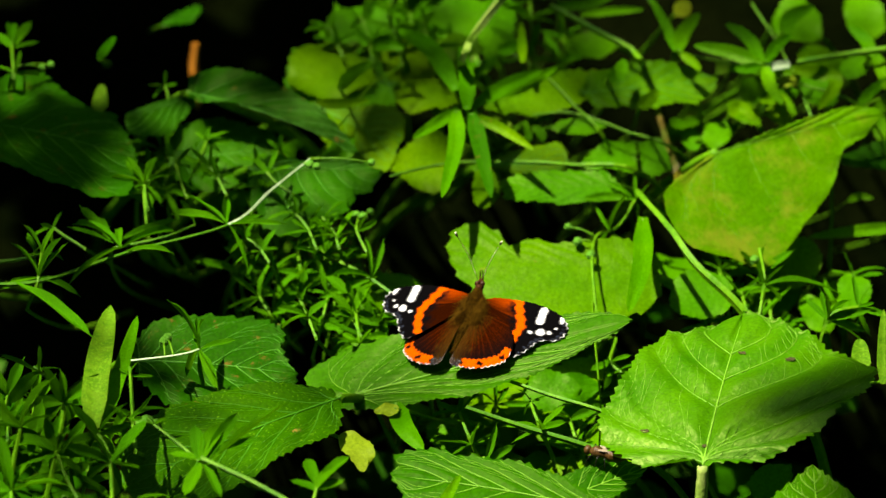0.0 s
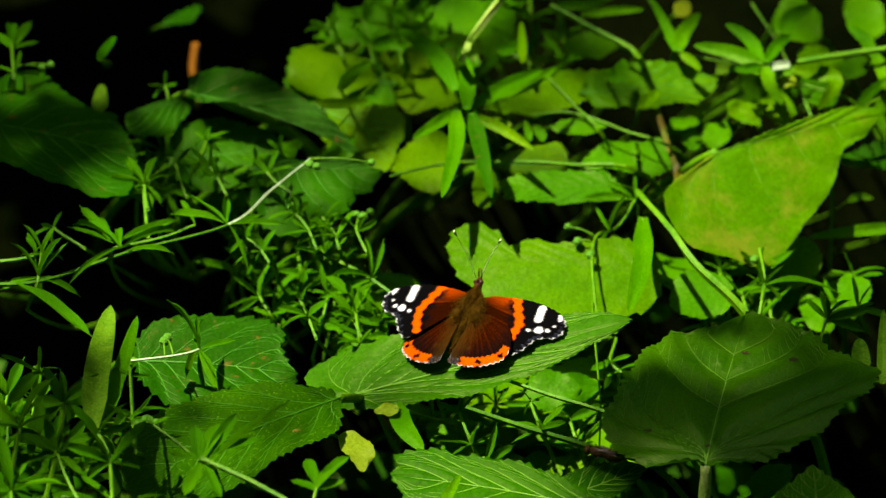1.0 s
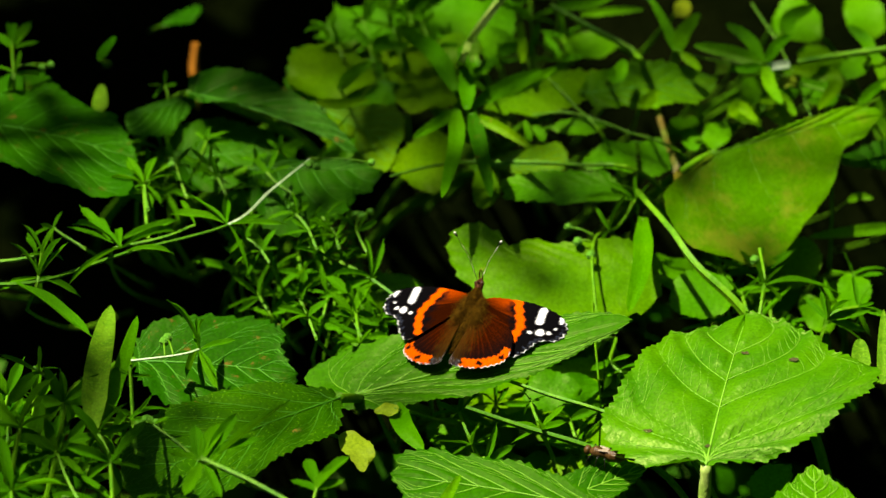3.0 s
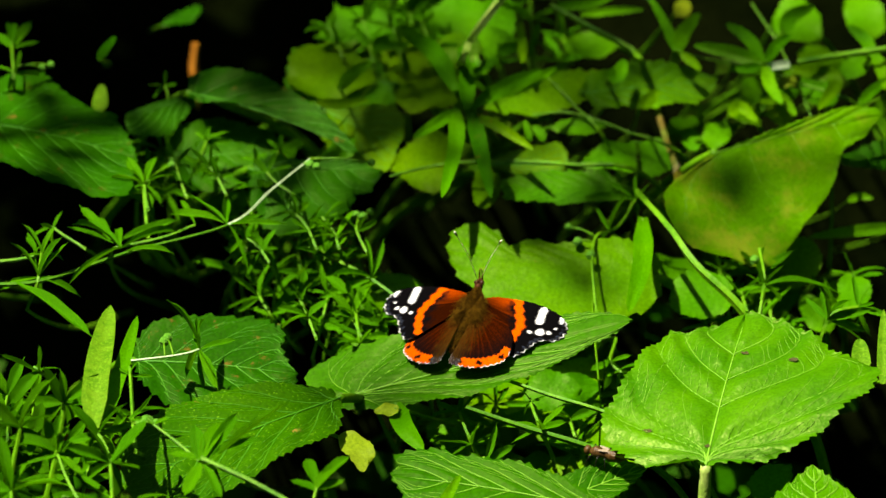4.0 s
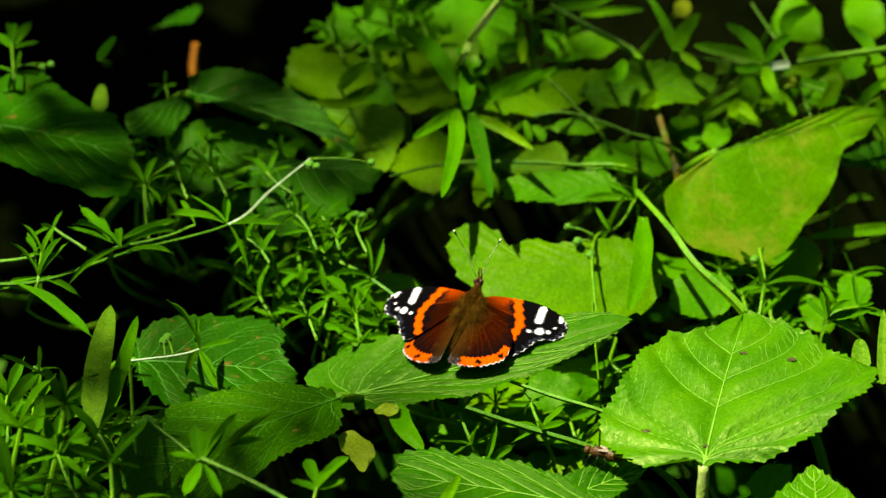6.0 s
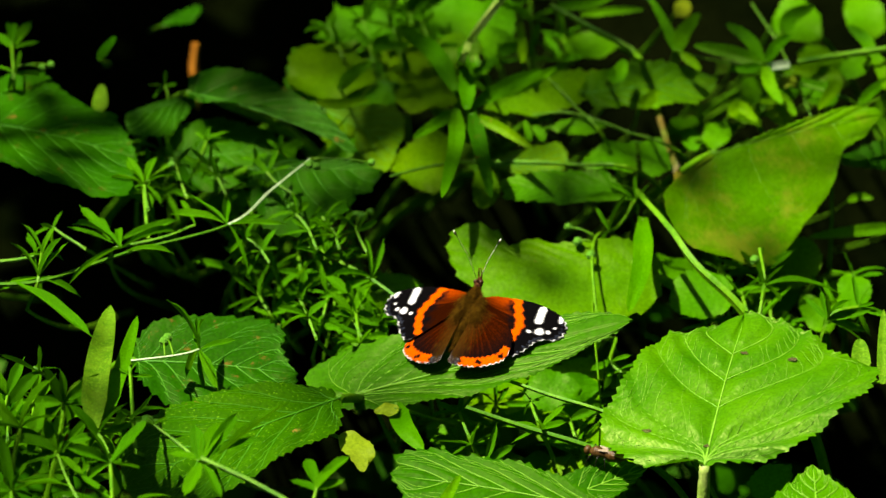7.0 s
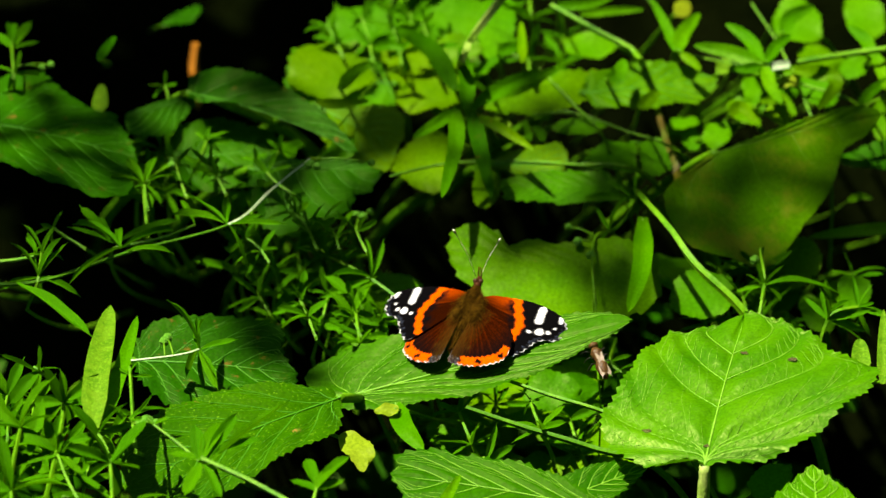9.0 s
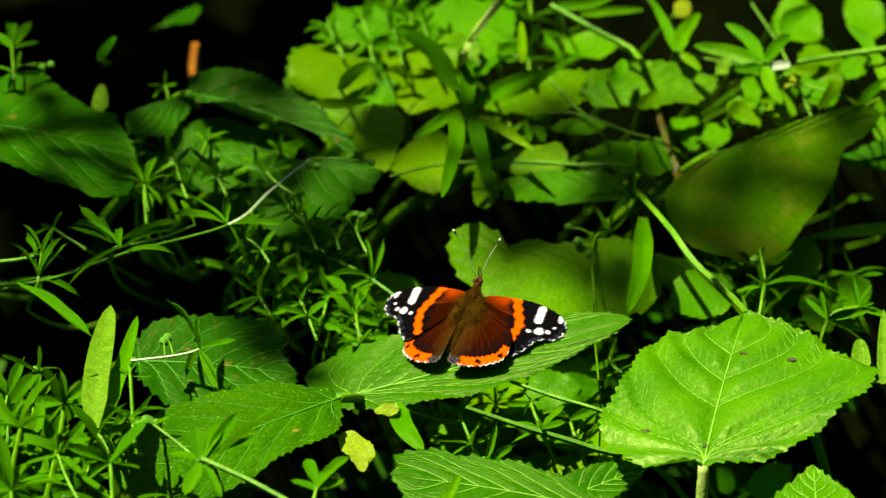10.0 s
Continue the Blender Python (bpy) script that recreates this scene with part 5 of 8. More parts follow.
broad_plant("small sunlit leaf deep between stems", (0.0423, 1.1031, 0.1500), (0.0277, 1.1103, 0.1500), 0.0113, -6, margins=(((-0.331, 0.111), (-0.422, 0.599)), ((0.256, 0.318), (0.274, 0.793))), fold=3, arch=0.03, curl=0, material=M_BRIGHT, seed=2036, ribs=False, rows=48, half=7, wave=0.05, tooth=0.03, teeth=9, petiole=0.0008, stem=M_STEM_DARK)
broad_plant("green leaf deep behind a heart-shaped leaf", (0.1017, 1.0447, 0.1900), (0.1158, 1.0612, 0.1900), 0.0108, 6, margins=(((-0.236, 0.229), (-0.229, 0.717)), ((0.263, 0.217), (0.228, 0.692))), fold=3, arch=0.03, curl=0, material=M_BRIGHT, seed=2037, ribs=False, rows=48, half=7, wave=0.05, tooth=0.03, teeth=9, petiole=0.0008, stem=M_STEM_DARK)
broad_plant("ragged sunlit leaf beside the wings", (-0.0226, 1.1322, 0.1960), (-0.0314, 1.1180, 0.1960), 0.0108, -4, margins=(((-0.351, 0.47), (-0.286, 0.953)), ((0.298, 0.147), (0.262, 0.68))), fold=3, arch=0.03, curl=0, material=M_BRIGHT, seed=2038, ribs=False, rows=48, half=7, wave=0.05, tooth=0.12, teeth=5, petiole=0.0008, stem=M_STEM_DARK)

# strap-shaped leaves
strap("pale downy strap-shaped leaf standing upright", ((-0.1088, 0.9982, 0.259), (-0.1094, 1.0265, 0.2583), (-0.1081, 1.0692, 0.2513)), 0.0082, 1, material=M_PALE, blunt=0.5)
strap("dark narrow blade beside a pale one", ((-0.1071, 1.0087, 0.2524), (-0.1026, 1.0371, 0.2519), (-0.0991, 1.0635, 0.2514)), 0.0050, 2, blunt=0.25)
strap("light green strap-shaped leaf hanging in the sun", ((0.0049, 1.22, 0.22), (0.0044, 1.1979, 0.22), (-0.0004, 1.1682, 0.22)), 0.0060, 3, blunt=0.25)
strap("light green strap-shaped leaf standing up", ((0.0085, 1.22, 0.22), (0.0086, 1.2391, 0.22), (0.0064, 1.2677, 0.2142)), 0.0060, 4, blunt=0.25)
strap("long broad sunlit strap-shaped leaf", ((0.0049, 1.2402, 0.2141), (-0.0039, 1.2649, 0.2142), (-0.0168, 1.2868, 0.2085)), 0.0070, 5, blunt=0.25)
strap("dark green narrow strap-shaped leaf", ((0.0103, 1.2183, 0.22), (0.0132, 1.1979, 0.22), (0.0169, 1.1682, 0.22)), 0.0060, 8, material=M_DEEP, blunt=0.25)
strap("green strap-shaped leaf with reddened tip", ((0.0053, 1.22, 0.22), (-0.0028, 1.2115, 0.22), (-0.0108, 1.203, 0.22)), 0.0045, 9, blunt=0.25)
strap("bent green strap-shaped leaf", ((0.0104, 1.2298, 0.2141), (0.0238, 1.2437, 0.2142), (0.0363, 1.2525, 0.2142)), 0.0055, 10, blunt=0.25)
strap("yellowing narrow strap-shaped leaf", ((0.0114, 1.2246, 0.2141), (0.0215, 1.2161, 0.2141), (0.0324, 1.2043, 0.214)), 0.0040, 11, material=M_YELLOW, blunt=0.25)
strap("broad light green strap-shaped leaf", ((0.0702, 1.1728, 0.2078), (0.0682, 1.1379, 0.2138), (0.0628, 1.1126, 0.2137)), 0.0070, 6, blunt=0.25)
strap("bright green strap-shaped leaf with pale midrib", ((-0.0158, 1.0721, 0.2071), (-0.0128, 1.053, 0.2135), (-0.0063, 1.0408, 0.2135)), 0.0070, 7, blunt=0.25)
strap("small upright leaf against the dark", ((-0.1252, 1.2503, 0.22), (-0.1234, 1.2574, 0.22), (-0.12, 1.266, 0.22)), 0.0036, 15, root=(-0.1551, 1.555, 0.0), blunt=0.25)
strap("pale leaf tip behind a scarred leaf", ((-0.1237, 1.2264, 0.2141), (-0.1238, 1.2333, 0.2141), (-0.124, 1.2437, 0.2142)), 0.0060, 16, material=M_PALE, root=(-0.1529, 1.513, 0.0), blunt=0.25)
broad_plant("leaf before the dark gap, dimmed by its shade-dark skin", (-0.1106, 1.3546, 0.1626), (-0.0953, 1.3672, 0.1630), 0.0077, 8, margins=(((-0.079, 0.141), (-0.095, 0.498), (-0.11, 0.858)), ((0.155, 0.175), (0.275, 0.431), (0.217, 0.78))), fold=3, arch=0.03, curl=0, material=M_LOW, ribs=False, seed=33, rows=36, half=5, petiole=0.0004, stem=M_STEM_DARK, root=(-0.1256, 1.5898, 0.0), tooth=0.06, teeth=7, wave=0.08)
broad_plant("shaded green leaf at the clearing's end", (-0.0209, 1.3624, 0.1628), (0.029, 1.3587, 0.1627), 0.0280, -8.5, ribs=False, seed=35)
strap("green strap leaf lying in the dark", ((0.1669, 1.2069, 0.1772), (0.1504, 1.2049, 0.1771), (0.1321, 1.2011, 0.1771)), 0.0045, 17, material=M_BRIGHT, blunt=0.25)
strap("sunlit strap-shaped leaf at a far stem", ((0.1177, 1.2645, 0.2084), (0.1057, 1.2723, 0.2084), (0.0929, 1.2766, 0.2084)), 0.0055, 80, material=M_BRIGHT, blunt=0.25)
strap("sunlit strap-shaped leaf at a far stem", ((0.1178, 1.2652, 0.2084), (0.1134, 1.2802, 0.2085), (0.1056, 1.2904, 0.2085)), 0.0050, 81, material=M_CLEAVER, blunt=0.25)
strap("sunlit strap-shaped leaf at a far stem", ((0.1172, 1.2631, 0.2084), (0.1113, 1.2617, 0.2084), (0.1072, 1.2617, 0.2084)), 0.0040, 82, material=M_CLEAVER, blunt=0.25)
strap("sunlit strap-shaped leaf at a far stem", ((0.1187, 1.2631, 0.2084), (0.1195, 1.2518, 0.2083), (0.1234, 1.2396, 0.2082)), 0.0050, 83, material=M_BRIGHT, blunt=0.25)
strap("sunlit strap-shaped leaf at a far stem", ((0.1288, 1.2698, 0.2025), (0.1446, 1.2634, 0.2025), (0.137, 1.2442, 0.2023)), 0.0060, 84, material=M_YELLOW, blunt=0.25)
strap("sunlit strap-shaped leaf at a far stem", ((0.1189, 1.2659, 0.2084), (0.1237, 1.2766, 0.2084), (0.1293, 1.2831, 0.2085)), 0.0045, 85, material=M_CLEAVER, blunt=0.25)
strap("sunlit strap-shaped leaf at a far stem", ((0.0864, 1.2812, 0.2026), (0.0839, 1.2957, 0.2028), (0.0783, 1.3163, 0.2029)), 0.0040, 86, material=M_BRIGHT, blunt=0.25)
strap("sunlit strap-shaped leaf at a far stem", ((0.0874, 1.2805, 0.2026), (0.0896, 1.2921, 0.2027), (0.0966, 1.3052, 0.2029)), 0.0060, 87, material=M_BRIGHT, blunt=0.25)
strap("sunlit strap-shaped leaf at a far stem", ((0.0884, 1.2794, 0.2026), (0.0924, 1.2741, 0.2026), (0.0953, 1.2687, 0.2025)), 0.0035, 88, material=M_YELLOW, blunt=0.25)
strap("sunlit strap-shaped leaf at a far stem", ((0.1597, 1.2776, 0.2026), (0.1574, 1.2884, 0.2027), (0.1518, 1.2975, 0.2028)), 0.0050, 89, material=M_CLEAVER, blunt=0.25)
strap("sunlit strap-shaped leaf at a far stem", ((0.1605, 1.2794, 0.2026), (0.1621, 1.2687, 0.2025), (0.1628, 1.2564, 0.2024)), 0.0050, 90, material=M_BRIGHT, blunt=0.25)
strap("sunlit strap-shaped leaf at a far stem", ((0.1521, 1.2477, 0.2023), (0.158, 1.2564, 0.2024), (0.166, 1.2652, 0.2025)), 0.0040, 91, material=M_CLEAVER, blunt=0.25)
strap("sunlit strap-shaped leaf at a far stem", ((0.1278, 1.3002, 0.197), (0.1317, 1.3112, 0.1971), (0.1408, 1.3179, 0.1972)), 0.0060, 92, material=M_BRIGHT, blunt=0.25)
strap("sunlit strap-shaped leaf at a far stem", ((0.1049, 1.2489, 0.1964), (0.1093, 1.2541, 0.1964), (0.1151, 1.2454, 0.1963)), 0.0050, 93, material=M_YELLOW, blunt=0.25)
strap("sunlit strap-shaped leaf at a far stem", ((0.1169, 1.2582, 0.1965), (0.1242, 1.2593, 0.1965), (0.1298, 1.2489, 0.1964)), 0.0050, 94, material=M_YELLOW, blunt=0.25)
strap("sunlit strap-shaped leaf at a far stem", ((-0.0463, 1.2488, 0.2024), (-0.038, 1.2481, 0.2023), (-0.0267, 1.2501, 0.2024)), 0.0040, 95, material=M_YELLOW, blunt=0.25)
strap("sunlit strap-shaped leaf at a far stem", ((-0.0382, 1.2564, 0.2024), (-0.0332, 1.267, 0.2025), (-0.026, 1.2741, 0.2026)), 0.0050, 96, material=M_BRIGHT, blunt=0.25)
strap("sunlit strap-shaped leaf at a far stem", ((0.0295, 1.2734, 0.2026), (0.0295, 1.2866, 0.2027), (0.0293, 1.3001, 0.2028)), 0.0035, 97, material=M_YELLOW, blunt=0.25)
strap("sunlit strap-shaped leaf at a far stem", ((0.0429, 1.3104, 0.2029), (0.0546, 1.3111, 0.2029), (0.0655, 1.317, 0.203)), 0.0040, 98, material=M_BRIGHT, blunt=0.25)
strap("sunlit strap-shaped leaf at a far stem", ((0.0203, 1.2887, 0.1968), (0.0256, 1.2912, 0.1969), (0.032, 1.293, 0.1969)), 0.0050, 99, material=M_CLEAVER, blunt=0.25)
strap("sunlit strap-shaped leaf at a far stem", ((-0.0263, 1.2912, 0.1969), (-0.0199, 1.293, 0.1969), (-0.0146, 1.2901, 0.1969)), 0.0040, 100, material=M_CLEAVER, blunt=0.25)
strap("sunlit strap-shaped leaf at a far stem", ((0.0177, 1.2448, 0.2083), (0.0302, 1.2518, 0.2083), (0.0418, 1.2624, 0.2084)), 0.0050, 101, material=M_CLEAVER, blunt=0.25)
strap("sunlit strap-shaped leaf at a far stem", ((0.0606, 1.2634, 0.2025), (0.0649, 1.267, 0.2025), (0.0673, 1.2759, 0.2026)), 0.0060, 102, material=M_BRIGHT, blunt=0.25)
strap("sunlit strap-shaped leaf at a far stem", ((0.071, 1.2379, 0.2082), (0.0753, 1.2431, 0.2082), (0.0786, 1.2483, 0.2083)), 0.0050, 103, material=M_YELLOW, blunt=0.25)
strap("pale pointed leaf in the sun", ((0.1394, 1.0804, 0.2136), (0.1397, 1.0892, 0.2136), (0.1402, 1.0982, 0.2137)), 0.0065, 12, material=M_PALE, blunt=0.25)
strap("light green upright blade", ((0.1448, 1.0669, 0.22), (0.1463, 1.0845, 0.22), (0.1484, 1.1061, 0.22)), 0.0040, 13, material=M_PALE, blunt=0.25)
strap("small light leaf tip over a toothed leaf", ((-0.0024, 0.9747, 0.24), (0.0002, 0.9854, 0.2399), (0.0055, 0.9989, 0.2397)), 0.0040, 14, material=M_BRIGHT, blunt=0.25)
broad_plant("pale yellow curled leaf with a torn edge", (-0.0343, 1.0464, 0.2150), (-0.0241, 1.0318, 0.2155), 0.0096, 4, margins=(((-0.256, 0.129), (-0.313, 0.515), (-0.24, 0.874)), ((0.204, 0.429), (0.225, 0.719), (0.227, 0.974), (0.159, 1.091))), fold=6, arch=0.06, curl=0, material=M_CURLED, ribs=False, wave=0.08, seed=31, rows=36, half=5, petiole=0.0006, tooth=0.03, teeth=4)
broad_plant("small pale yellow leaf under a green one", (-0.0149, 1.0618, 0.2135), (-0.0227, 1.0613, 0.2135), 0.0050, -20.0, material=M_CURLED, ribs=False, wave=0.1, seed=32, rows=36, half=5, petiole=0.0006)

# bare stems
bare_stem("thick pale green ribbed stem in full sun", ((0.1129, 1.0988, 0.2009), (0.1012, 1.1139, 0.2137), (0.0864, 1.1301, 0.22), (0.0791, 1.149, 0.22), (0.0705, 1.1756, 0.2139), (0.0688, 1.1881, 0.2079)), 0.00170, 0.00090, material=M_STEM)
bare_stem("pale stem in sunlight", ((0.0098, 1.2461, 0.2315), (0.0151, 1.2515, 0.2372), (0.0231, 1.2615, 0.2427)), 0.00150, 0.00130, material=M_STEM_PALE, root=(0.0139, 1.5629, 0.0))
bare_stem("light green leafless stem", ((0.0702, 1.2819, 0.2026), (0.0563, 1.295, 0.2028), (0.0407, 1.3104, 0.2029)), 0.00110, 0.00090, root=(0.0887, 1.5585, 0.0))
bare_stem("brown-green leaf stalk between dim leaves", ((0.0853, 1.2292, 0.1860), (0.0824, 1.2472, 0.1860), (0.0800, 1.2655, 0.1860)), 0.0015, 0.0011, material=M_STEM_RED, root=(0.1043, 1.4733, 0.0))
bare_stem("light green stem lying across the herbs", ((0.1706, 1.2752, 0.2084), (0.1494, 1.2709, 0.2084), (0.1307, 1.2659, 0.2084)), 0.00110, 0.00090, material=M_STEM)
bare_stem("orange dry stalk in the dark", ((-0.0968, 1.3366, 0.1499), (-0.0971, 1.34, 0.1561), (-0.0962, 1.3435, 0.1623)), 0.00200, 0.00160, material=M_DRY, root=(-0.1115, 1.5375, 0.0))
bare_stem("pale green leafless stem", ((0.0519, 1.0569, 0.2168), (0.0365, 1.0643, 0.2168), (0.0217, 1.0725, 0.2168)), 0.0008, 0.0005, material=M_STEM)
bare_stem("green stem, darkened in its colour for the shade", ((0.0481, 1.044, 0.2122), (0.0271, 1.0539, 0.2122), (0.0076, 1.0639, 0.2123)), 0.0011, 0.0007, material=M_STEM_DARK)
bare_stem("thin pale leafless stem", ((0.0523, 1.0958, 0.2008), (0.0519, 1.1336, 0.1949), (0.0528, 1.175, 0.1892)), 0.00035, 0.00020)
bare_stem("slender green stem crossing the herbs", ((0.1366, 1.2525, 0.1904), (0.1279, 1.2968, 0.1911), (0.118, 1.3283, 0.1915)), 0.00060, 0.00036, material=M_STEM)
bare_stem("slender green stem crossing the herbs", ((0.134, 1.2762, 0.1908), (0.1156, 1.2868, 0.1909), (0.0944, 1.294, 0.191)), 0.00060, 0.00036, material=M_STEM)
bare_stem("slender green stem crossing the herbs", ((0.1445, 1.2463, 0.1903), (0.1539, 1.2604, 0.1905), (0.1674, 1.2726, 0.1907)), 0.00052, 0.00032, material=M_STEM)
bare_stem("slender green stem crossing the herbs", ((0.0877, 1.3012, 0.1911), (0.0834, 1.3158, 0.1913), (0.0772, 1.3358, 0.1916)), 0.00052, 0.00032, material=M_STEM)
bare_stem("slender green stem crossing the herbs", ((0.0474, 1.2656, 0.1906), (0.0352, 1.2868, 0.1909), (0.0257, 1.2954, 0.191)), 0.00052, 0.00032, material=M_STEM)
bare_stem("slender green stem crossing the herbs", ((0.0657, 1.2483, 0.1903), (0.0472, 1.2587, 0.1905), (0.0326, 1.2569, 0.1905)), 0.00060, 0.00036, material=M_STEM)
bare_stem("slender green stem crossing the herbs", ((-0.0343, 1.2587, 0.1905), (-0.0261, 1.2762, 0.1908), (-0.0136, 1.2904, 0.191)), 0.00045, 0.00027, material=M_STEM)

# cleavers
sprig("cleavers shoot with a pale bristly stem end and small fruits", ((-0.1539, 1.1036, 0.2324), (-0.1342, 1.106, 0.2324), (-0.1067, 1.1215, 0.2323), (-0.0732, 1.137, 0.2322), (-0.0592, 1.1569, 0.2321), (-0.0464, 1.1749, 0.232)), 1, (), (((-0.0732, 1.137, 0.2322), (-0.0878, 1.1492, 0.2381), 0.004, 20), ((-0.0732, 1.137, 0.2322), (-0.061, 1.149, 0.2261), 0.004, 0), ((-0.0739, 1.1363, 0.2322), (-0.0753, 1.1715, 0.22), 0.004, 0), ((-0.0731, 1.1363, 0.2322), (-0.0651, 1.1096, 0.2385), 0.002, 0), ((-0.1088, 1.1237, 0.2323), (-0.0905, 1.1411, 0.2322), 0.004, 0), ((-0.1093, 1.1237, 0.2323), (-0.1251, 1.1472, 0.2322), 0.0065, 20), ((-0.1093, 1.1237, 0.2323), (-0.1113, 1.1433, 0.2322), 0.004, 0), ((-0.1068, 1.1221, 0.2323), (-0.092, 1.1183, 0.2384), 0.004, 0), ((-0.0732, 1.137, 0.2322), (-0.0937, 1.1475, 0.2322), 0.005, 0), ((-0.0732, 1.137, 0.2322), (-0.0532, 1.1389, 0.2322), 0.003, 0), ((-0.1093, 1.1237, 0.2323), (-0.1252, 1.1034, 0.2386), 0.003, 0)), ((-0.0463, 1.1713, 0.232), (-0.0439, 1.1703, 0.232), (-0.0249, 1.1726, 0.232)), pale_from=3, r0=0.0009, r1=0.00042, stem=M_STEM_DARK)
sprig("cleavers shoot with a whorl of narrow leaves", ((-0.1401, 1.1061, 0.22), (-0.1358, 1.1051, 0.2324), (-0.1355, 1.1237, 0.2323)), 2, ((0.66, 7, 0.015), (0.98, 5, 0.011)), (((-0.1416, 1.0973, 0.2387), (-0.113, 1.0606, 0.2453), 0.008, 0),), ())
sprig("small cleavers tip with bristle-pointed leaves", ((-0.1541, 1.1238, 0.2262), (-0.1446, 1.1253, 0.2262), (-0.1379, 1.1278, 0.2262)), 21, ((0.97, 6, 0.009),), (((-0.1379, 1.1278, 0.2262), (-0.1428, 1.1411, 0.2261), 0.0035, 0),), ())
sprig("leafy cleavers shoot in the sun", ((-0.124, 0.9519, 0.2535), (-0.1203, 0.9948, 0.2527), (-0.1205, 1.0228, 0.2522), (-0.1306, 1.0371, 0.2519)), 3, ((0.35, 6, 0.016), (0.62, 7, 0.016), (0.95, 5, 0.012)), (), (), ratio=0.4)
sprig("leafy cleavers shoot in sunlight", ((-0.0989, 0.9392, 0.2604), (-0.1024, 0.9817, 0.2593), (-0.1079, 0.9982, 0.259)), 4, ((0.5, 7, 0.017), (0.95, 6, 0.014)), (), (), ratio=0.38)
sprig("leafy cleavers shoot beside a strap leaf", ((-0.1277, 0.9392, 0.2604), (-0.1322, 0.9736, 0.2595), (-0.1312, 1.0038, 0.2588)), 5, ((0.45, 6, 0.016), (0.95, 7, 0.016)), (), (), ratio=0.4)
sprig("cleavers shoot with a full whorl over a dark leaf", ((-0.104, 1.0709, 0.2264), (-0.0865, 1.0744, 0.2264), (-0.0783, 1.0788, 0.2263)), 6, ((0.9, 8, 0.017),), (), ((-0.0925, 1.0812, 0.2263), (-0.0914, 1.0833, 0.2263)), stem=M_WHITE_STEM, r0=0.00036, r1=0.00032)
sprig("small cleavers shoot with fruits", ((-0.0957, 0.9948, 0.2527), (-0.0975, 1.0115, 0.2524), (-0.0999, 1.0371, 0.2519)), 8, ((0.5, 6, 0.014), (0.98, 4, 0.008)), (), ((-0.0926, 1.0101, 0.2524), (-0.0901, 1.0092, 0.2524)))
sprig("bright cleavers tips in the sun", ((-0.0420, 0.9590, 0.2540), (-0.0400, 0.9659, 0.2560), (-0.0386, 0.9722, 0.2575)), 9, (), (((-0.0388, 0.9728, 0.2575), (-0.0424, 0.9875, 0.2585), 0.0065, 0), ((-0.0385, 0.9738, 0.2575), (-0.0284, 0.9908, 0.2575), 0.0062, 8), ((-0.0391, 0.9717, 0.2575), (-0.0334, 0.9825, 0.2605), 0.0060, -6), ((-0.0387, 0.9712, 0.2575), (-0.0473, 0.9793, 0.2555), 0.0050, 0), ((-0.0384, 0.9717, 0.2575), (-0.0303, 0.9788, 0.2545), 0.0045, 0)), ())
sprig("cleavers shoot with whorls beside the butterfly", ((-0.0164, 1.1365, 0.2013), (-0.0303, 1.1511, 0.2014), (-0.0517, 1.1742, 0.1954)), 10, ((0.4, 7, 0.018), (0.8, 6, 0.014)), (), ((-0.0296, 1.1896, 0.1956), (-0.026, 1.1919, 0.1957)))
sprig("cleavers shoot with narrow leaves", ((-0.0321, 1.1352, 0.1885), (-0.0416, 1.1631, 0.189), (-0.0488, 1.1757, 0.1892)), 11, ((0.5, 7, 0.018), (0.95, 6, 0.014)), (), ())
sprig("cleavers shoot with upright leaves", ((-0.1015, 1.1458, 0.22), (-0.1044, 1.1728, 0.22), (-0.1041, 1.1774, 0.22)), 12, ((0.5, 6, 0.013),), (((-0.1044, 1.1731, 0.22), (-0.112, 1.1906, 0.22), 0.004, 0), ((-0.104, 1.1735, 0.22), (-0.1031, 1.1953, 0.22), 0.0045, 0), ((-0.1038, 1.1735, 0.22), (-0.0964, 1.1896, 0.22), 0.004, 0), ((-0.1044, 1.1731, 0.22), (-0.1074, 1.1846, 0.22), 0.003, 0), ((-0.1042, 1.1722, 0.22), (-0.101, 1.165, 0.22), 0.004, 0), ((-0.1046, 1.1722, 0.22), (-0.114, 1.1682, 0.22), 0.0035, 0)), ())
sprig("cleavers shoot with small round fruits", ((0.0526, 1.1258, 0.2012), (0.0527, 1.1663, 0.2016), (0.0624, 1.1838, 0.1955), (0.07, 1.2017, 0.1958)), 13, ((0.6, 4, 0.015), (0.98, 6, 0.014)), (), ((0.044, 1.1752, 0.2017), (0.0472, 1.1669, 0.2016), (0.0515, 1.1593, 0.2015)), r0=0.0005, r1=0.0004)
sprig("cleavers shoot beside a pale stem", ((0.1052, 1.1094, 0.1945), (0.1104, 1.1349, 0.2076), (0.1102, 1.1552, 0.2077)), 14, ((0.5, 6, 0.011),), (((0.111, 1.1349, 0.2076), (0.1381, 1.1417, 0.2076), 0.005, 0), ((0.11, 1.1349, 0.2076), (0.1, 1.1302, 0.2075), 0.0035, 0)), ((0.1079, 1.1489, 0.2076),))
sprig("cleavers tip with thin pointed leaves", ((0.1256, 1.0976, 0.1944), (0.1301, 1.1087, 0.2137), (0.1432, 1.1163, 0.2137)), 15, ((0.55, 8, 0.015), (0.97, 7, 0.012)), (), ())
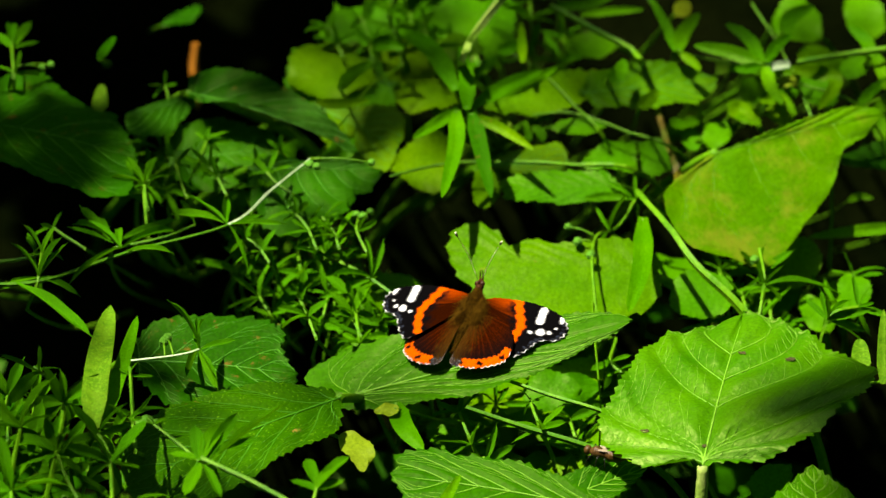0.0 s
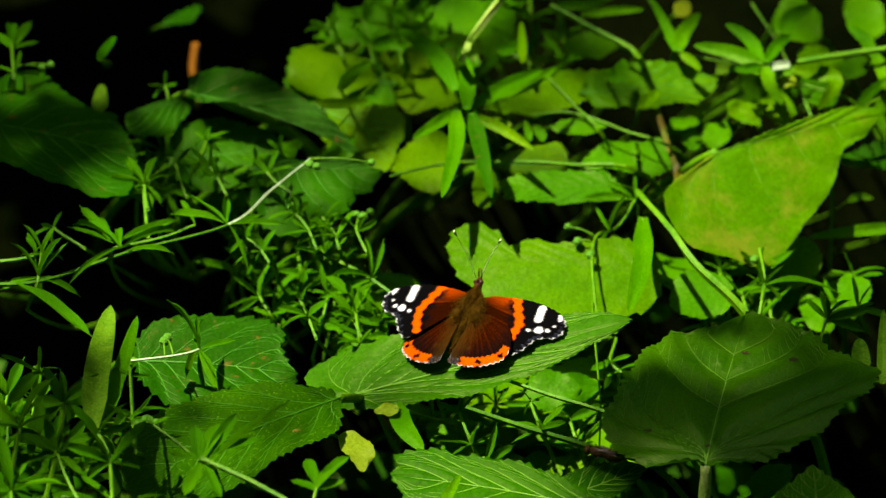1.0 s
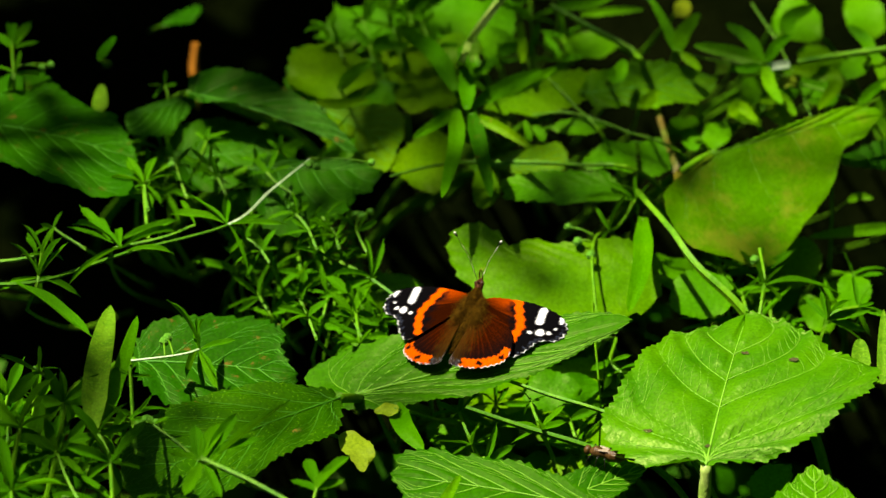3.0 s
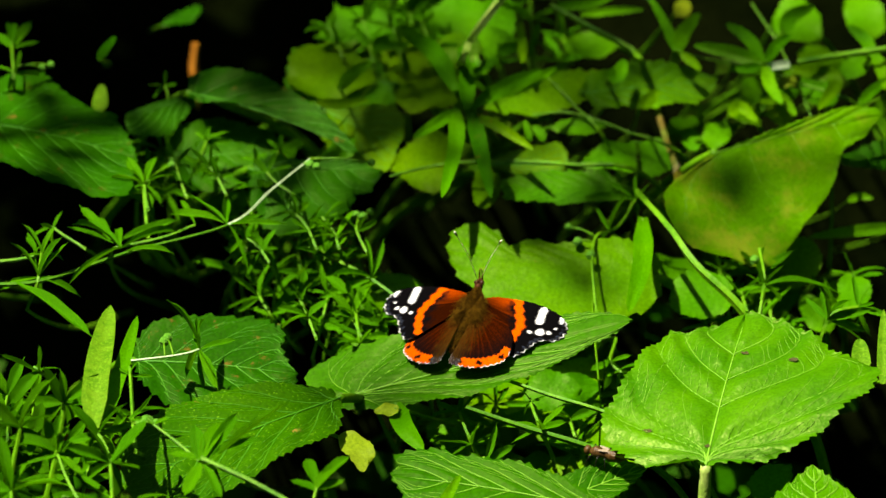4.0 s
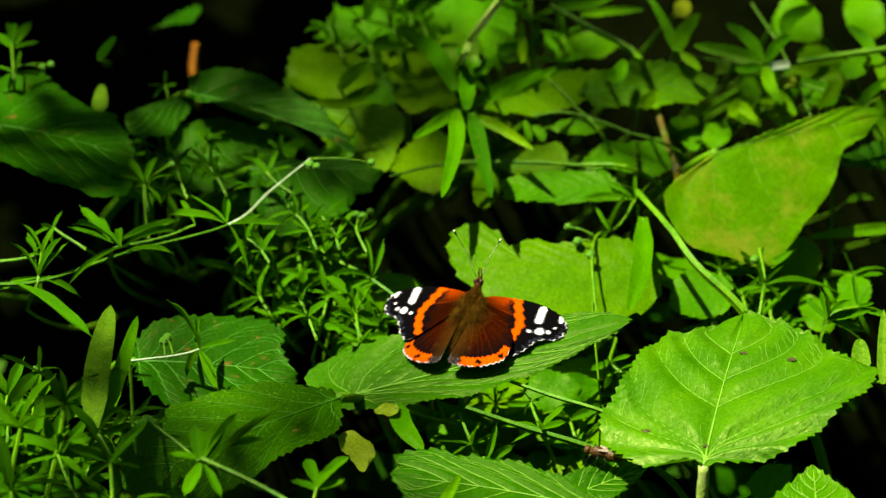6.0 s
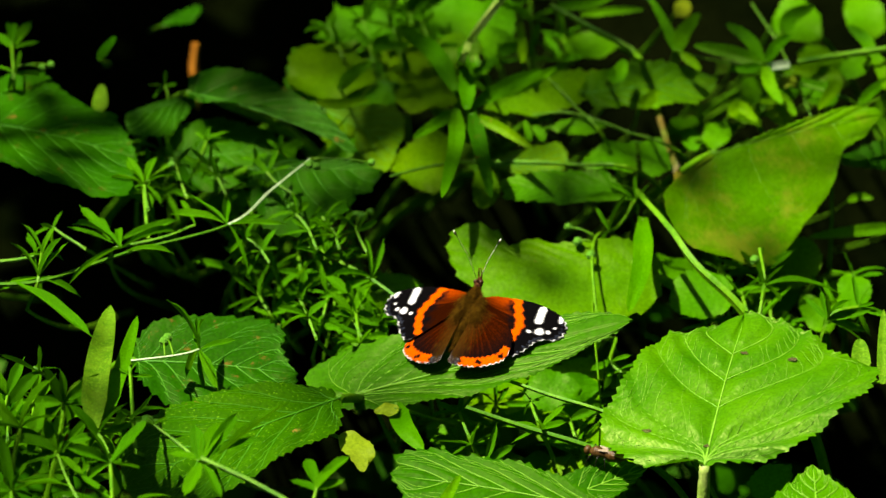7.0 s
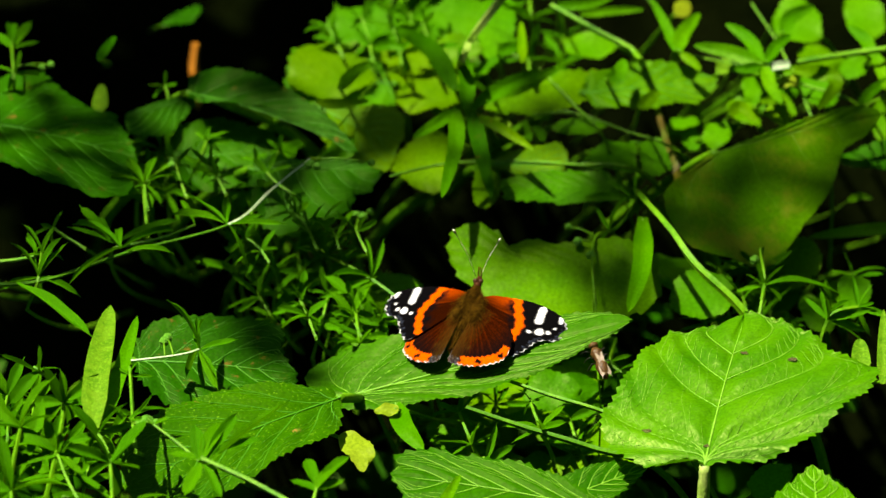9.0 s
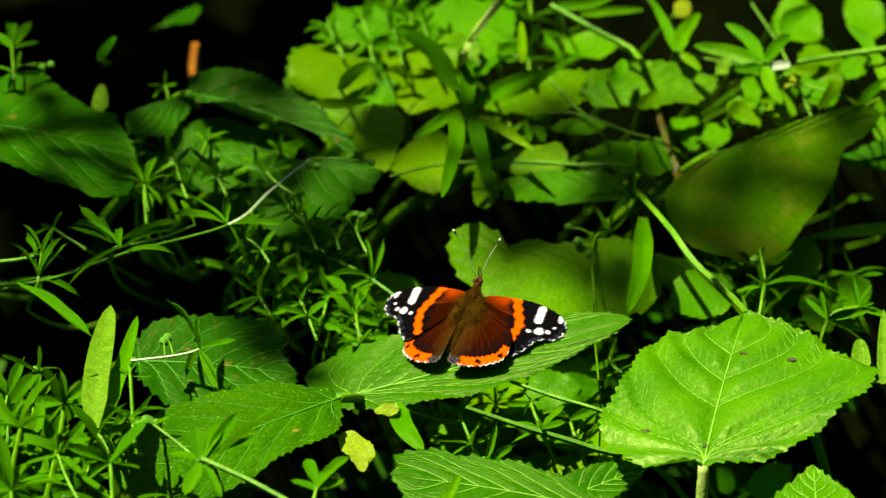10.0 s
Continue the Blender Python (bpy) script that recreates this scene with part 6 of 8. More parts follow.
sprig("cleavers shoot with fruits in half shade", ((-0.1578, 1.2545, 0.2000), (-0.1551, 1.2391, 0.22), (-0.1581, 1.2639, 0.22)), 16, ((0.6, 4, 0.012),), (((-0.1574, 1.2596, 0.22), (-0.1515, 1.2747, 0.22), 0.006, 0), ((-0.1577, 1.2589, 0.22), (-0.1638, 1.2675, 0.22), 0.006, 0), ((-0.1573, 1.2589, 0.22), (-0.1595, 1.2813, 0.22), 0.007, 0), ((-0.1568, 1.2581, 0.22), (-0.1477, 1.2632, 0.22), 0.003, 0)), ((-0.1425, 1.2478, 0.22), (-0.1454, 1.2461, 0.22)))

sprig("cleavers shoot with a brown node before a scarred leaf", ((-0.1021, 1.1579, 0.2225), (-0.1034, 1.1666, 0.2225), (-0.1041, 1.1731, 0.2225)), 901, (), (((-0.1041, 1.1731, 0.2225), (-0.1110, 1.1856, 0.2255), 0.0045, 0), ((-0.1041, 1.1731, 0.2225), (-0.1008, 1.1879, 0.2255), 0.0041, 0), ((-0.1045, 1.1728, 0.2225), (-0.1176, 1.1813, 0.2225), 0.0022, 0), ((-0.1037, 1.1721, 0.2225), (-0.0972, 1.1663, 0.2195), 0.0034, 0), ((-0.1043, 1.1728, 0.2225), (-0.1142, 1.1705, 0.2195), 0.0017, 0), ((-0.1037, 1.1728, 0.2225), (-0.0937, 1.1803, 0.2245), 0.0013, 0)), ((-0.0952, 1.1839, 0.2225),), r0=0.0006, r1=0.0004, ratio=0.3)
sprig("small fruiting cleavers shoot", ((-0.0898, 1.1742, 0.2155), (-0.0928, 1.1857, 0.2155), (-0.0944, 1.1940, 0.2155)), 902, ((0.95, 5, 0.008),), (), ((-0.0957, 1.1960, 0.2155), (-0.0938, 1.1986, 0.2155)), r0=0.0006, r1=0.0004, ratio=0.3)
sprig("cleavers shoot with small leaves in half shade", ((-0.0761, 1.1764, 0.2150), (-0.0795, 1.1863, 0.2150), (-0.0832, 1.1940, 0.2150)), 903, ((0.5, 5, 0.01), (0.96, 6, 0.009)), (), ((-0.0825, 1.1960, 0.2150),), r0=0.0006, r1=0.0004, ratio=0.3)
sprig("cleavers shoot with leaves held up", ((-0.0524, 1.1778, 0.2140), (-0.0585, 1.1843, 0.2140), (-0.0623, 1.1910, 0.2140)), 904, (), (((-0.0619, 1.1906, 0.2140), (-0.0673, 1.1966, 0.2160), 0.0045, 0), ((-0.0619, 1.1906, 0.2140), (-0.0589, 1.1993, 0.2170), 0.0034, 0), ((-0.0623, 1.1900, 0.2140), (-0.0687, 1.1910, 0.2140), 0.0030, 0), ((-0.0619, 1.1900, 0.2140), (-0.0529, 1.1953, 0.2140), 0.0030, 0)), (), r0=0.0006, r1=0.0004, ratio=0.3)
sprig("cleavers shoot lying over a dim leaf", ((-0.1128, 1.1356, 0.2230), (-0.0958, 1.1419, 0.2230), (-0.0854, 1.1489, 0.2230)), 905, (), (((-0.1139, 1.1403, 0.2230), (-0.1258, 1.1578, 0.2250), 0.0056, 0), ((-0.1139, 1.1403, 0.2230), (-0.1195, 1.1566, 0.2240), 0.0041, 10), ((-0.1130, 1.1388, 0.2230), (-0.1292, 1.1483, 0.2230), 0.0026, 0), ((-0.1111, 1.1394, 0.2230), (-0.0907, 1.1514, 0.2250), 0.0041, 0), ((-0.0854, 1.1489, 0.2230), (-0.0913, 1.1633, 0.2250), 0.0030, 0)), (), r0=0.0006, r1=0.0004, ratio=0.3)
sprig("leafy cleavers shoot in half shade", ((-0.0440, 1.1535, 0.2090), (-0.0472, 1.1648, 0.2090), (-0.0524, 1.1745, 0.2090)), 906, ((0.45, 6, 0.011), (0.95, 6, 0.01)), (), ((-0.0533, 1.1778, 0.2090),), r0=0.0006, r1=0.0004, ratio=0.3)
sprig("leafy cleavers shoot beside a notched leaf", ((-0.0361, 1.1548, 0.2080), (-0.0383, 1.1645, 0.2080), (-0.0424, 1.1725, 0.2080)), 907, ((0.4, 6, 0.011), (0.95, 5, 0.009)), (), (), r0=0.0006, r1=0.0004, ratio=0.3)
sprig("cleavers shoot with round fruits before the dark", ((-0.0262, 1.1504, 0.2090), (-0.0300, 1.1632, 0.2090), (-0.0297, 1.1712, 0.2090)), 908, ((0.5, 4, 0.01),), (), ((-0.0305, 1.1729, 0.2090), (-0.0281, 1.1716, 0.2090)), r0=0.0006, r1=0.0004, ratio=0.3)
sprig("leafy cleavers shoot over the dark", ((-0.0592, 1.1402, 0.2120), (-0.0644, 1.1513, 0.2120), (-0.0695, 1.1561, 0.2120)), 909, ((0.4, 6, 0.011), (0.95, 6, 0.011)), (), (), r0=0.0006, r1=0.0004, ratio=0.3)
sprig("leafy cleavers shoot in the sun", ((-0.0277, 1.1125, 0.2020), (-0.0308, 1.1247, 0.2020), (-0.0300, 1.1340, 0.2020)), 910, ((0.5, 6, 0.012), (0.95, 6, 0.013)), (), (), r0=0.0006, r1=0.0004, ratio=0.42)
sprig("leafy cleavers shoot in a gap", ((-0.0431, 1.1113, 0.2030), (-0.0463, 1.1235, 0.2030), (-0.0494, 1.1328, 0.2030)), 911, ((0.5, 6, 0.011), (0.95, 5, 0.01)), (), (), r0=0.0006, r1=0.0004, ratio=0.36)
sprig("broad-leaved cleavers shoot at the front", ((-0.1095, 0.9655, 0.2540), (-0.1157, 0.9799, 0.2540), (-0.1196, 0.9919, 0.2540)), 912, (), (((-0.1284, 0.9916, 0.2540), (-0.1258, 1.0149, 0.2560), 0.0067, 0), ((-0.1183, 0.9932, 0.2540), (-0.1066, 1.0188, 0.2550), 0.0049, 6), ((-0.1188, 0.9946, 0.2540), (-0.1277, 1.0013, 0.2540), 0.0026, 0), ((-0.1044, 0.9954, 0.2540), (-0.0984, 1.0188, 0.2550), 0.0049, 0), ((-0.0985, 1.0090, 0.2540), (-0.0863, 1.0200, 0.2540), 0.0041, 0), ((-0.1194, 0.9932, 0.2540), (-0.1171, 1.0066, 0.2560), 0.0030, 0), ((-0.1379, 0.9959, 0.2540), (-0.1376, 1.0066, 0.2560), 0.0049, 0), ((-0.1196, 0.9919, 0.2540), (-0.1321, 0.9875, 0.2520), 0.0030, 0), ((-0.1189, 0.9911, 0.2540), (-0.1109, 0.9849, 0.2520), 0.0034, 0)), (), r0=0.0006, r1=0.0004, ratio=0.3)
sprig("long narrow leaves low at the front", ((-0.0907, 0.9678, 0.2520), (-0.1048, 0.9717, 0.2520), (-0.1171, 0.9743, 0.2520)), 913, (), (((-0.1048, 0.9717, 0.2520), (-0.1331, 0.9790, 0.2520), 0.0034, 0), ((-0.1013, 0.9722, 0.2520), (-0.1125, 0.9842, 0.2530), 0.0037, 0), ((-0.0960, 0.9704, 0.2520), (-0.0843, 0.9790, 0.2530), 0.0030, 0)), (), r0=0.0006, r1=0.0004, ratio=0.3)

sprig("dark-stemmed cleavers shoot with two fruits", ((-0.0759, 0.9872, 0.2560), (-0.0824, 0.9950, 0.2560), (-0.0904, 1.0039, 0.2560)), 931, (), (((-0.0907, 1.0039, 0.2560), (-0.0855, 1.0065, 0.2570), 0.0030, 0), ((-0.0922, 1.0050, 0.2560), (-0.0983, 1.0066, 0.2560), 0.0022, 0)), ((-0.0946, 1.0039, 0.2560), (-0.0930, 1.0061, 0.2560)), r0=0.0005, r1=0.0004, ratio=0.3)
sprig("sunlit cleavers shoot at the back", ((-0.0264, 1.2945, 0.1880), (-0.0283, 1.3108, 0.1880), (-0.0311, 1.3243, 0.1880)), 932, ((0.35, 6, 0.012), (0.95, 7, 0.01)), (), (), r0=0.0006, r1=0.0004, ratio=0.42)
sprig("sunlit cleavers shoot at the back", ((-0.0153, 1.2916, 0.1880), (-0.0167, 1.3056, 0.1880), (-0.0194, 1.3190, 0.1880)), 933, ((0.4, 6, 0.011), (0.95, 7, 0.011)), (), (), r0=0.0006, r1=0.0004, ratio=0.42)
sprig("low sunlit cleavers shoot at the back", ((-0.0380, 1.2996, 0.1870), (-0.0412, 1.3107, 0.1870), (-0.0440, 1.3197, 0.1870)), 934, ((0.4, 6, 0.01), (0.95, 6, 0.009)), (), (), r0=0.0006, r1=0.0004, ratio=0.45)
sprig("sunlit cleavers shoot beside a hanging leaf", ((-0.0030, 1.2909, 0.1880), (-0.0051, 1.3063, 0.1880), (-0.0078, 1.3205, 0.1880)), 935, ((0.4, 6, 0.012), (0.95, 6, 0.01)), (), (), r0=0.0006, r1=0.0004, ratio=0.4)
sprig("cleavers tip in the dark gap", ((-0.1002, 1.2492, 0.2000), (-0.1015, 1.2580, 0.2000), (-0.1026, 1.2633, 0.2000)), 936, ((0.95, 4, 0.007),), (), (), r0=0.0006, r1=0.0004, ratio=0.3)
sprig("small cleavers shoot under a dim leaf", ((-0.1232, 1.1420, 0.2180), (-0.1315, 1.1499, 0.2180), (-0.1353, 1.1541, 0.2180)), 937, ((0.95, 6, 0.009),), (((-0.1407, 1.1420, 0.2180), (-0.1436, 1.1502, 0.2190), 0.0019, 0),), (), r0=0.0006, r1=0.0004, ratio=0.3)
sprig("small lit cleavers shoot beside a toothed leaf", ((0.0597, 1.1272, 0.1900), (0.0573, 1.1149, 0.1900), (0.0610, 1.1089, 0.1900)), 938, ((0.5, 5, 0.01), (0.95, 5, 0.009)), (), (), r0=0.0006, r1=0.0004, ratio=0.32)

sprig("cleavers shoot with long leaves before a flecked leaf", ((-0.0454, 0.9624, 0.2595), (-0.0595, 0.9736, 0.2595), (-0.0745, 0.9837, 0.2595)), 7, (), (((-0.0745, 0.9826, 0.2595), (-0.0680, 1.0055, 0.2625), 0.0086, 0), ((-0.0728, 0.9837, 0.2595), (-0.0638, 1.0050, 0.2615), 0.0056, 10), ((-0.0752, 0.9837, 0.2595), (-0.0770, 0.9973, 0.2625), 0.0064, 0), ((-0.0723, 0.9810, 0.2595), (-0.0480, 1.0081, 0.2635), 0.0045, -15), ((-0.0718, 0.9853, 0.2595), (-0.0556, 0.9926, 0.2615), 0.0056, -15), ((-0.0748, 0.9815, 0.2595), (-0.0787, 0.9636, 0.2605), 0.0067, 0), ((-0.0734, 0.9810, 0.2595), (-0.0674, 0.9646, 0.2605), 0.0049, 0), ((-0.0752, 0.9837, 0.2595), (-0.0850, 0.9857, 0.2605), 0.0049, 0)), (), r0=0.0008, r1=0.0007, ratio=0.3)

# the herbs behind, in half light
sprig("cleavers shoot among the herbs", ((0.0368, 1.2916, 0.1649), (0.0338, 1.296, 0.1772), (0.0321, 1.3136, 0.1776)), 102, ((0.45, 6, 0.0221), (0.95, 5, 0.0176)), (), (), ratio=0.28)
sprig("cleavers shoot among the herbs", ((-0.0065, 1.3178, 0.1628), (-0.0102, 1.3248, 0.175), (-0.0129, 1.3444, 0.1754)), 105, ((0.45, 6, 0.0149), (0.95, 7, 0.0119)), (), (), ratio=0.28)
sprig("cleavers shoot among the herbs", ((-0.0274, 1.3982, 0.1213), (-0.0239, 1.399, 0.1336), (-0.0217, 1.4144, 0.1343)), 108, ((0.45, 5, 0.0204), (0.95, 5, 0.0163)), (), (), ratio=0.28)
sprig("cleavers shoot among the herbs", ((0.0351, 1.3401, 0.1664), (0.034, 1.3387, 0.1783), (0.0337, 1.3526, 0.1785)), 111, ((0.45, 5, 0.0182), (0.95, 6, 0.0146)), (), (), ratio=0.28)
sprig("cleavers shoot among the herbs", ((0.0454, 1.3468, 0.1408), (0.0465, 1.3478, 0.153), (0.0478, 1.3631, 0.1535)), 114, ((0.45, 7, 0.0144), (0.95, 6, 0.0115)), (), (), ratio=0.28)
sprig("cleavers shoot among the herbs", ((-0.0268, 1.3505, 0.1638), (-0.0208, 1.3493, 0.1756), (-0.017, 1.3634, 0.176)), 117, ((0.45, 6, 0.0146), (0.95, 7, 0.0117)), (), (), ratio=0.28)
sprig("cleavers shoot among the herbs", ((0.0052, 1.3047, 0.1564), (0.0039, 1.3039, 0.1686), (0.0031, 1.3179, 0.1689)), 120, ((0.45, 6, 0.0228), (0.95, 6, 0.0183)), (), (), ratio=0.28)
sprig("cleavers shoot among the herbs", ((0.0199, 1.3803, 0.1138), (0.0152, 1.3772, 0.1262), (0.0122, 1.3897, 0.1267)), 123, ((0.45, 5, 0.0241), (0.95, 7, 0.0193)), (), (), ratio=0.28)
sprig("cleavers shoot among the herbs", ((-0.0451, 1.336, 0.1446), (-0.0392, 1.3406, 0.157), (-0.0356, 1.3584, 0.1575)), 126, ((0.45, 6, 0.0155), (0.95, 5, 0.0124)), (), (), ratio=0.28)
sprig("cleavers shoot among the herbs", ((-0.0295, 1.3763, 0.1168), (-0.0292, 1.3789, 0.1294), (-0.0293, 1.3954, 0.1301)), 129, ((0.45, 6, 0.0234), (0.95, 5, 0.0187)), (), (), ratio=0.28)
broad_plant("small green leaf among the herbs", (0.1383, 1.388, 0.153), (0.149, 1.4183, 0.1506), 0.0163, 14.9, ribs=False, rows=36, half=5, wave=0.06, tooth=0.1, teeth=13, seed=1000, petiole=0.0008, material=M_BRIGHT, stem=M_STEM_DARK, name="small_leaf_plant", group="small leaves")
broad_plant("small green leaf among the herbs", (0.1441, 1.2938, 0.1844), (0.1389, 1.3075, 0.1877), 0.0191, 11.2, ribs=False, rows=36, half=5, wave=0.06, tooth=0.1, teeth=13, seed=1004, petiole=0.0008, material=M_YELLOW, stem=M_STEM_DARK, name="small_leaf_plant", group="small leaves")
broad_plant("small green leaf among the herbs", (-0.0029, 1.3132, 0.1803), (0.0149, 1.3082, 0.185), 0.0133, 33.3, ribs=False, rows=36, half=5, wave=0.06, tooth=0.1, teeth=13, seed=1008, petiole=0.0008, material=M_YELLOW, stem=M_STEM_DARK, name="small_leaf_plant", group="small leaves")
broad_plant("small green leaf among the herbs", (-0.0197, 1.3637, 0.177), (0.01, 1.3789, 0.1753), 0.0139, 27.7, ribs=False, rows=36, half=5, wave=0.06, tooth=0.1, teeth=13, seed=1012, petiole=0.0008, material=M_YELLOW, stem=M_STEM_DARK, name="small_leaf_plant", group="small leaves")
broad_plant("small green leaf among the herbs", (0.1118, 1.307, 0.1584), (0.1365, 1.315, 0.1622), 0.0146, 2.4, ribs=False, rows=36, half=5, wave=0.06, tooth=0.1, teeth=13, seed=1052, petiole=0.0008, material=M_BRIGHT, stem=M_STEM_DARK, name="small_leaf_plant", group="small leaves")
broad_plant("small green leaf among the herbs", (0.0865, 1.2765, 0.1667), (0.0949, 1.2925, 0.1656), 0.0132, -9.9, ribs=False, rows=36, half=5, wave=0.06, tooth=0.1, teeth=13, seed=1056, petiole=0.0008, material=M_BRIGHT, stem=M_STEM_DARK, name="small_leaf_plant", group="small leaves")
broad_plant("small green leaf among the herbs", (0.0575, 1.0914, 0.1699), (0.0449, 1.1074, 0.1655), 0.0128, -18.0, ribs=False, rows=36, half=5, wave=0.06, tooth=0.1, teeth=13, seed=1100, petiole=0.0008, material=M_YELLOW, stem=M_STEM_DARK, name="small_leaf_plant", group="small leaves")
broad_plant("small green leaf among the herbs", (0.0366, 1.1191, 0.1737), (0.055, 1.1221, 0.1735), 0.0115, 33.2, ribs=False, rows=36, half=5, wave=0.06, tooth=0.1, teeth=13, seed=1101, petiole=0.0008, material=M_CLEAVER, stem=M_STEM_DARK, name="small_leaf_plant", group="small leaves")
broad_plant("small green leaf among the herbs", (0.0281, 1.1098, 0.18), (0.0473, 1.1095, 0.1834), 0.0159, 22.0, ribs=False, rows=36, half=5, wave=0.06, tooth=0.1, teeth=13, seed=1102, petiole=0.0008, material=M_BRIGHT, stem=M_STEM_DARK, name="small_leaf_plant", group="small leaves")
broad_plant("small green leaf among the herbs", (0.0068, 1.1186, 0.1822), (-0.0096, 1.1034, 0.1863), 0.0185, 26.5, ribs=False, rows=36, half=5, wave=0.06, tooth=0.1, teeth=13, seed=1103, petiole=0.0008, material=M_YELLOW, stem=M_STEM_DARK, name="small_leaf_plant", group="small leaves")
broad_plant("small green leaf among the herbs", (0.0068, 1.1187, 0.1657), (0.0263, 1.1226, 0.1624), 0.0173, 13.9, ribs=False, rows=36, half=5, wave=0.06, tooth=0.1, teeth=13, seed=1104, petiole=0.0008, material=M_YELLOW, stem=M_STEM_DARK, name="small_leaf_plant", group="small leaves")
broad_plant("small green leaf among the herbs", (0.0279, 1.1146, 0.183), (0.0072, 1.1121, 0.1796), 0.0120, 9.0, ribs=False, rows=36, half=5, wave=0.06, tooth=0.1, teeth=13, seed=1105, petiole=0.0008, material=M_YELLOW, stem=M_STEM_DARK, name="small_leaf_plant", group="small leaves")
broad_plant("small green leaf among the herbs", (0.0467, 1.1015, 0.1584), (0.0366, 1.0882, 0.1525), 0.0154, 12.1, ribs=False, rows=36, half=5, wave=0.06, tooth=0.1, teeth=13, seed=1106, petiole=0.0008, material=M_YELLOW, stem=M_STEM_DARK, name="small_leaf_plant", group="small leaves")
broad_plant("small green leaf among the herbs", (0.0607, 1.0863, 0.1596), (0.0564, 1.1069, 0.1574), 0.0207, -9.5, ribs=False, rows=36, half=5, wave=0.06, tooth=0.1, teeth=13, seed=1107, petiole=0.0008, material=M_YELLOW, stem=M_STEM_DARK, name="small_leaf_plant", group="small leaves")
broad_plant("small green leaf among the herbs", (-0.0605, 1.1972, 0.1884), (-0.0435, 1.2165, 0.1866), 0.0136, -11.6, ribs=False, rows=36, half=5, wave=0.06, tooth=0.1, teeth=13, seed=1200, petiole=0.0008, material=M_CLEAVER, stem=M_STEM_DARK, name="small_leaf_plant", group="small leaves")
broad_plant("small green leaf among the herbs", (-0.0567, 1.2034, 0.1765), (-0.0481, 1.2221, 0.1724), 0.0111, 12.2, ribs=False, rows=36, half=5, wave=0.06, tooth=0.1, teeth=13, seed=1201, petiole=0.0008, material=M_YELLOW, stem=M_STEM_DARK, name="small_leaf_plant", group="small leaves")
broad_plant("small green leaf among the herbs", (-0.0238, 1.1615, 0.1827), (-0.0317, 1.1489, 0.1819), 0.0214, -28.9, ribs=False, rows=36, half=5, wave=0.06, tooth=0.1, teeth=13, seed=1202, petiole=0.0008, material=M_YELLOW, stem=M_STEM_DARK, name="small_leaf_plant", group="small leaves")
broad_plant("small green leaf among the herbs", (-0.031, 1.1874, 0.1584), (-0.0073, 1.1957, 0.1606), 0.0166, 23.7, ribs=False, rows=36, half=5, wave=0.06, tooth=0.1, teeth=13, seed=1203, petiole=0.0008, material=M_BRIGHT, stem=M_STEM_DARK, name="small_leaf_plant", group="small leaves")
broad_plant("small green leaf among the herbs", (-0.0323, 1.1718, 0.181), (-0.045, 1.1852, 0.1795), 0.0129, 15.5, ribs=False, rows=36, half=5, wave=0.06, tooth=0.1, teeth=13, seed=1204, petiole=0.0008, material=M_CLEAVER, stem=M_STEM_DARK, name="small_leaf_plant", group="small leaves")
broad_plant("small green leaf among the herbs", (-0.0617, 1.2593, 0.1654), (-0.0602, 1.2811, 0.1621), 0.0202, -26.2, ribs=False, rows=36, half=5, wave=0.06, tooth=0.1, teeth=13, seed=1205, petiole=0.0008, material=M_BRIGHT, stem=M_STEM_DARK, name="small_leaf_plant", group="small leaves")
broad_plant("small green leaf among the herbs", (-0.0379, 1.2319, 0.1867), (-0.0398, 1.2496, 0.1873), 0.0169, -32.7, ribs=False, rows=36, half=5, wave=0.06, tooth=0.1, teeth=13, seed=1206, petiole=0.0008, material=M_BRIGHT, stem=M_STEM_DARK, name="small_leaf_plant", group="small leaves")
broad_plant("small green leaf among the herbs", (-0.08, 1.2424, 0.1657), (-0.0766, 1.2282, 0.1655), 0.0148, 12.0, ribs=False, rows=36, half=5, wave=0.06, tooth=0.1, teeth=13, seed=1207, petiole=0.0008, material=M_CLEAVER, stem=M_STEM_DARK, name="small_leaf_plant", group="small leaves")
broad_plant("small green leaf among the herbs", (0.1357, 1.1593, 0.1676), (0.1291, 1.1767, 0.1712), 0.0116, -2.5, ribs=False, rows=36, half=5, wave=0.06, tooth=0.1, teeth=13, seed=1300, petiole=0.0008, material=M_BRIGHT, stem=M_STEM_DARK, name="small_leaf_plant", group="small leaves")
broad_plant("small green leaf among the herbs", (0.1456, 1.1714, 0.1825), (0.1441, 1.1493, 0.1835), 0.0118, 3.5, ribs=False, rows=36, half=5, wave=0.06, tooth=0.1, teeth=13, seed=1301, petiole=0.0008, material=M_BRIGHT, stem=M_STEM_DARK, name="small_leaf_plant", group="small leaves")
broad_plant("small green leaf among the herbs", (0.1446, 1.1763, 0.1628), (0.1404, 1.2001, 0.1594), 0.0211, -30.7, ribs=False, rows=36, half=5, wave=0.06, tooth=0.1, teeth=13, seed=1302, petiole=0.0008, material=M_BRIGHT, stem=M_STEM_DARK, name="small_leaf_plant", group="small leaves")
broad_plant("small green leaf among the herbs", (0.1283, 1.1911, 0.16), (0.1076, 1.1946, 0.1543), 0.0158, -30.1, ribs=False, rows=36, half=5, wave=0.06, tooth=0.1, teeth=13, seed=1303, petiole=0.0008, material=M_CLEAVER, stem=M_STEM_DARK, name="small_leaf_plant", group="small leaves")
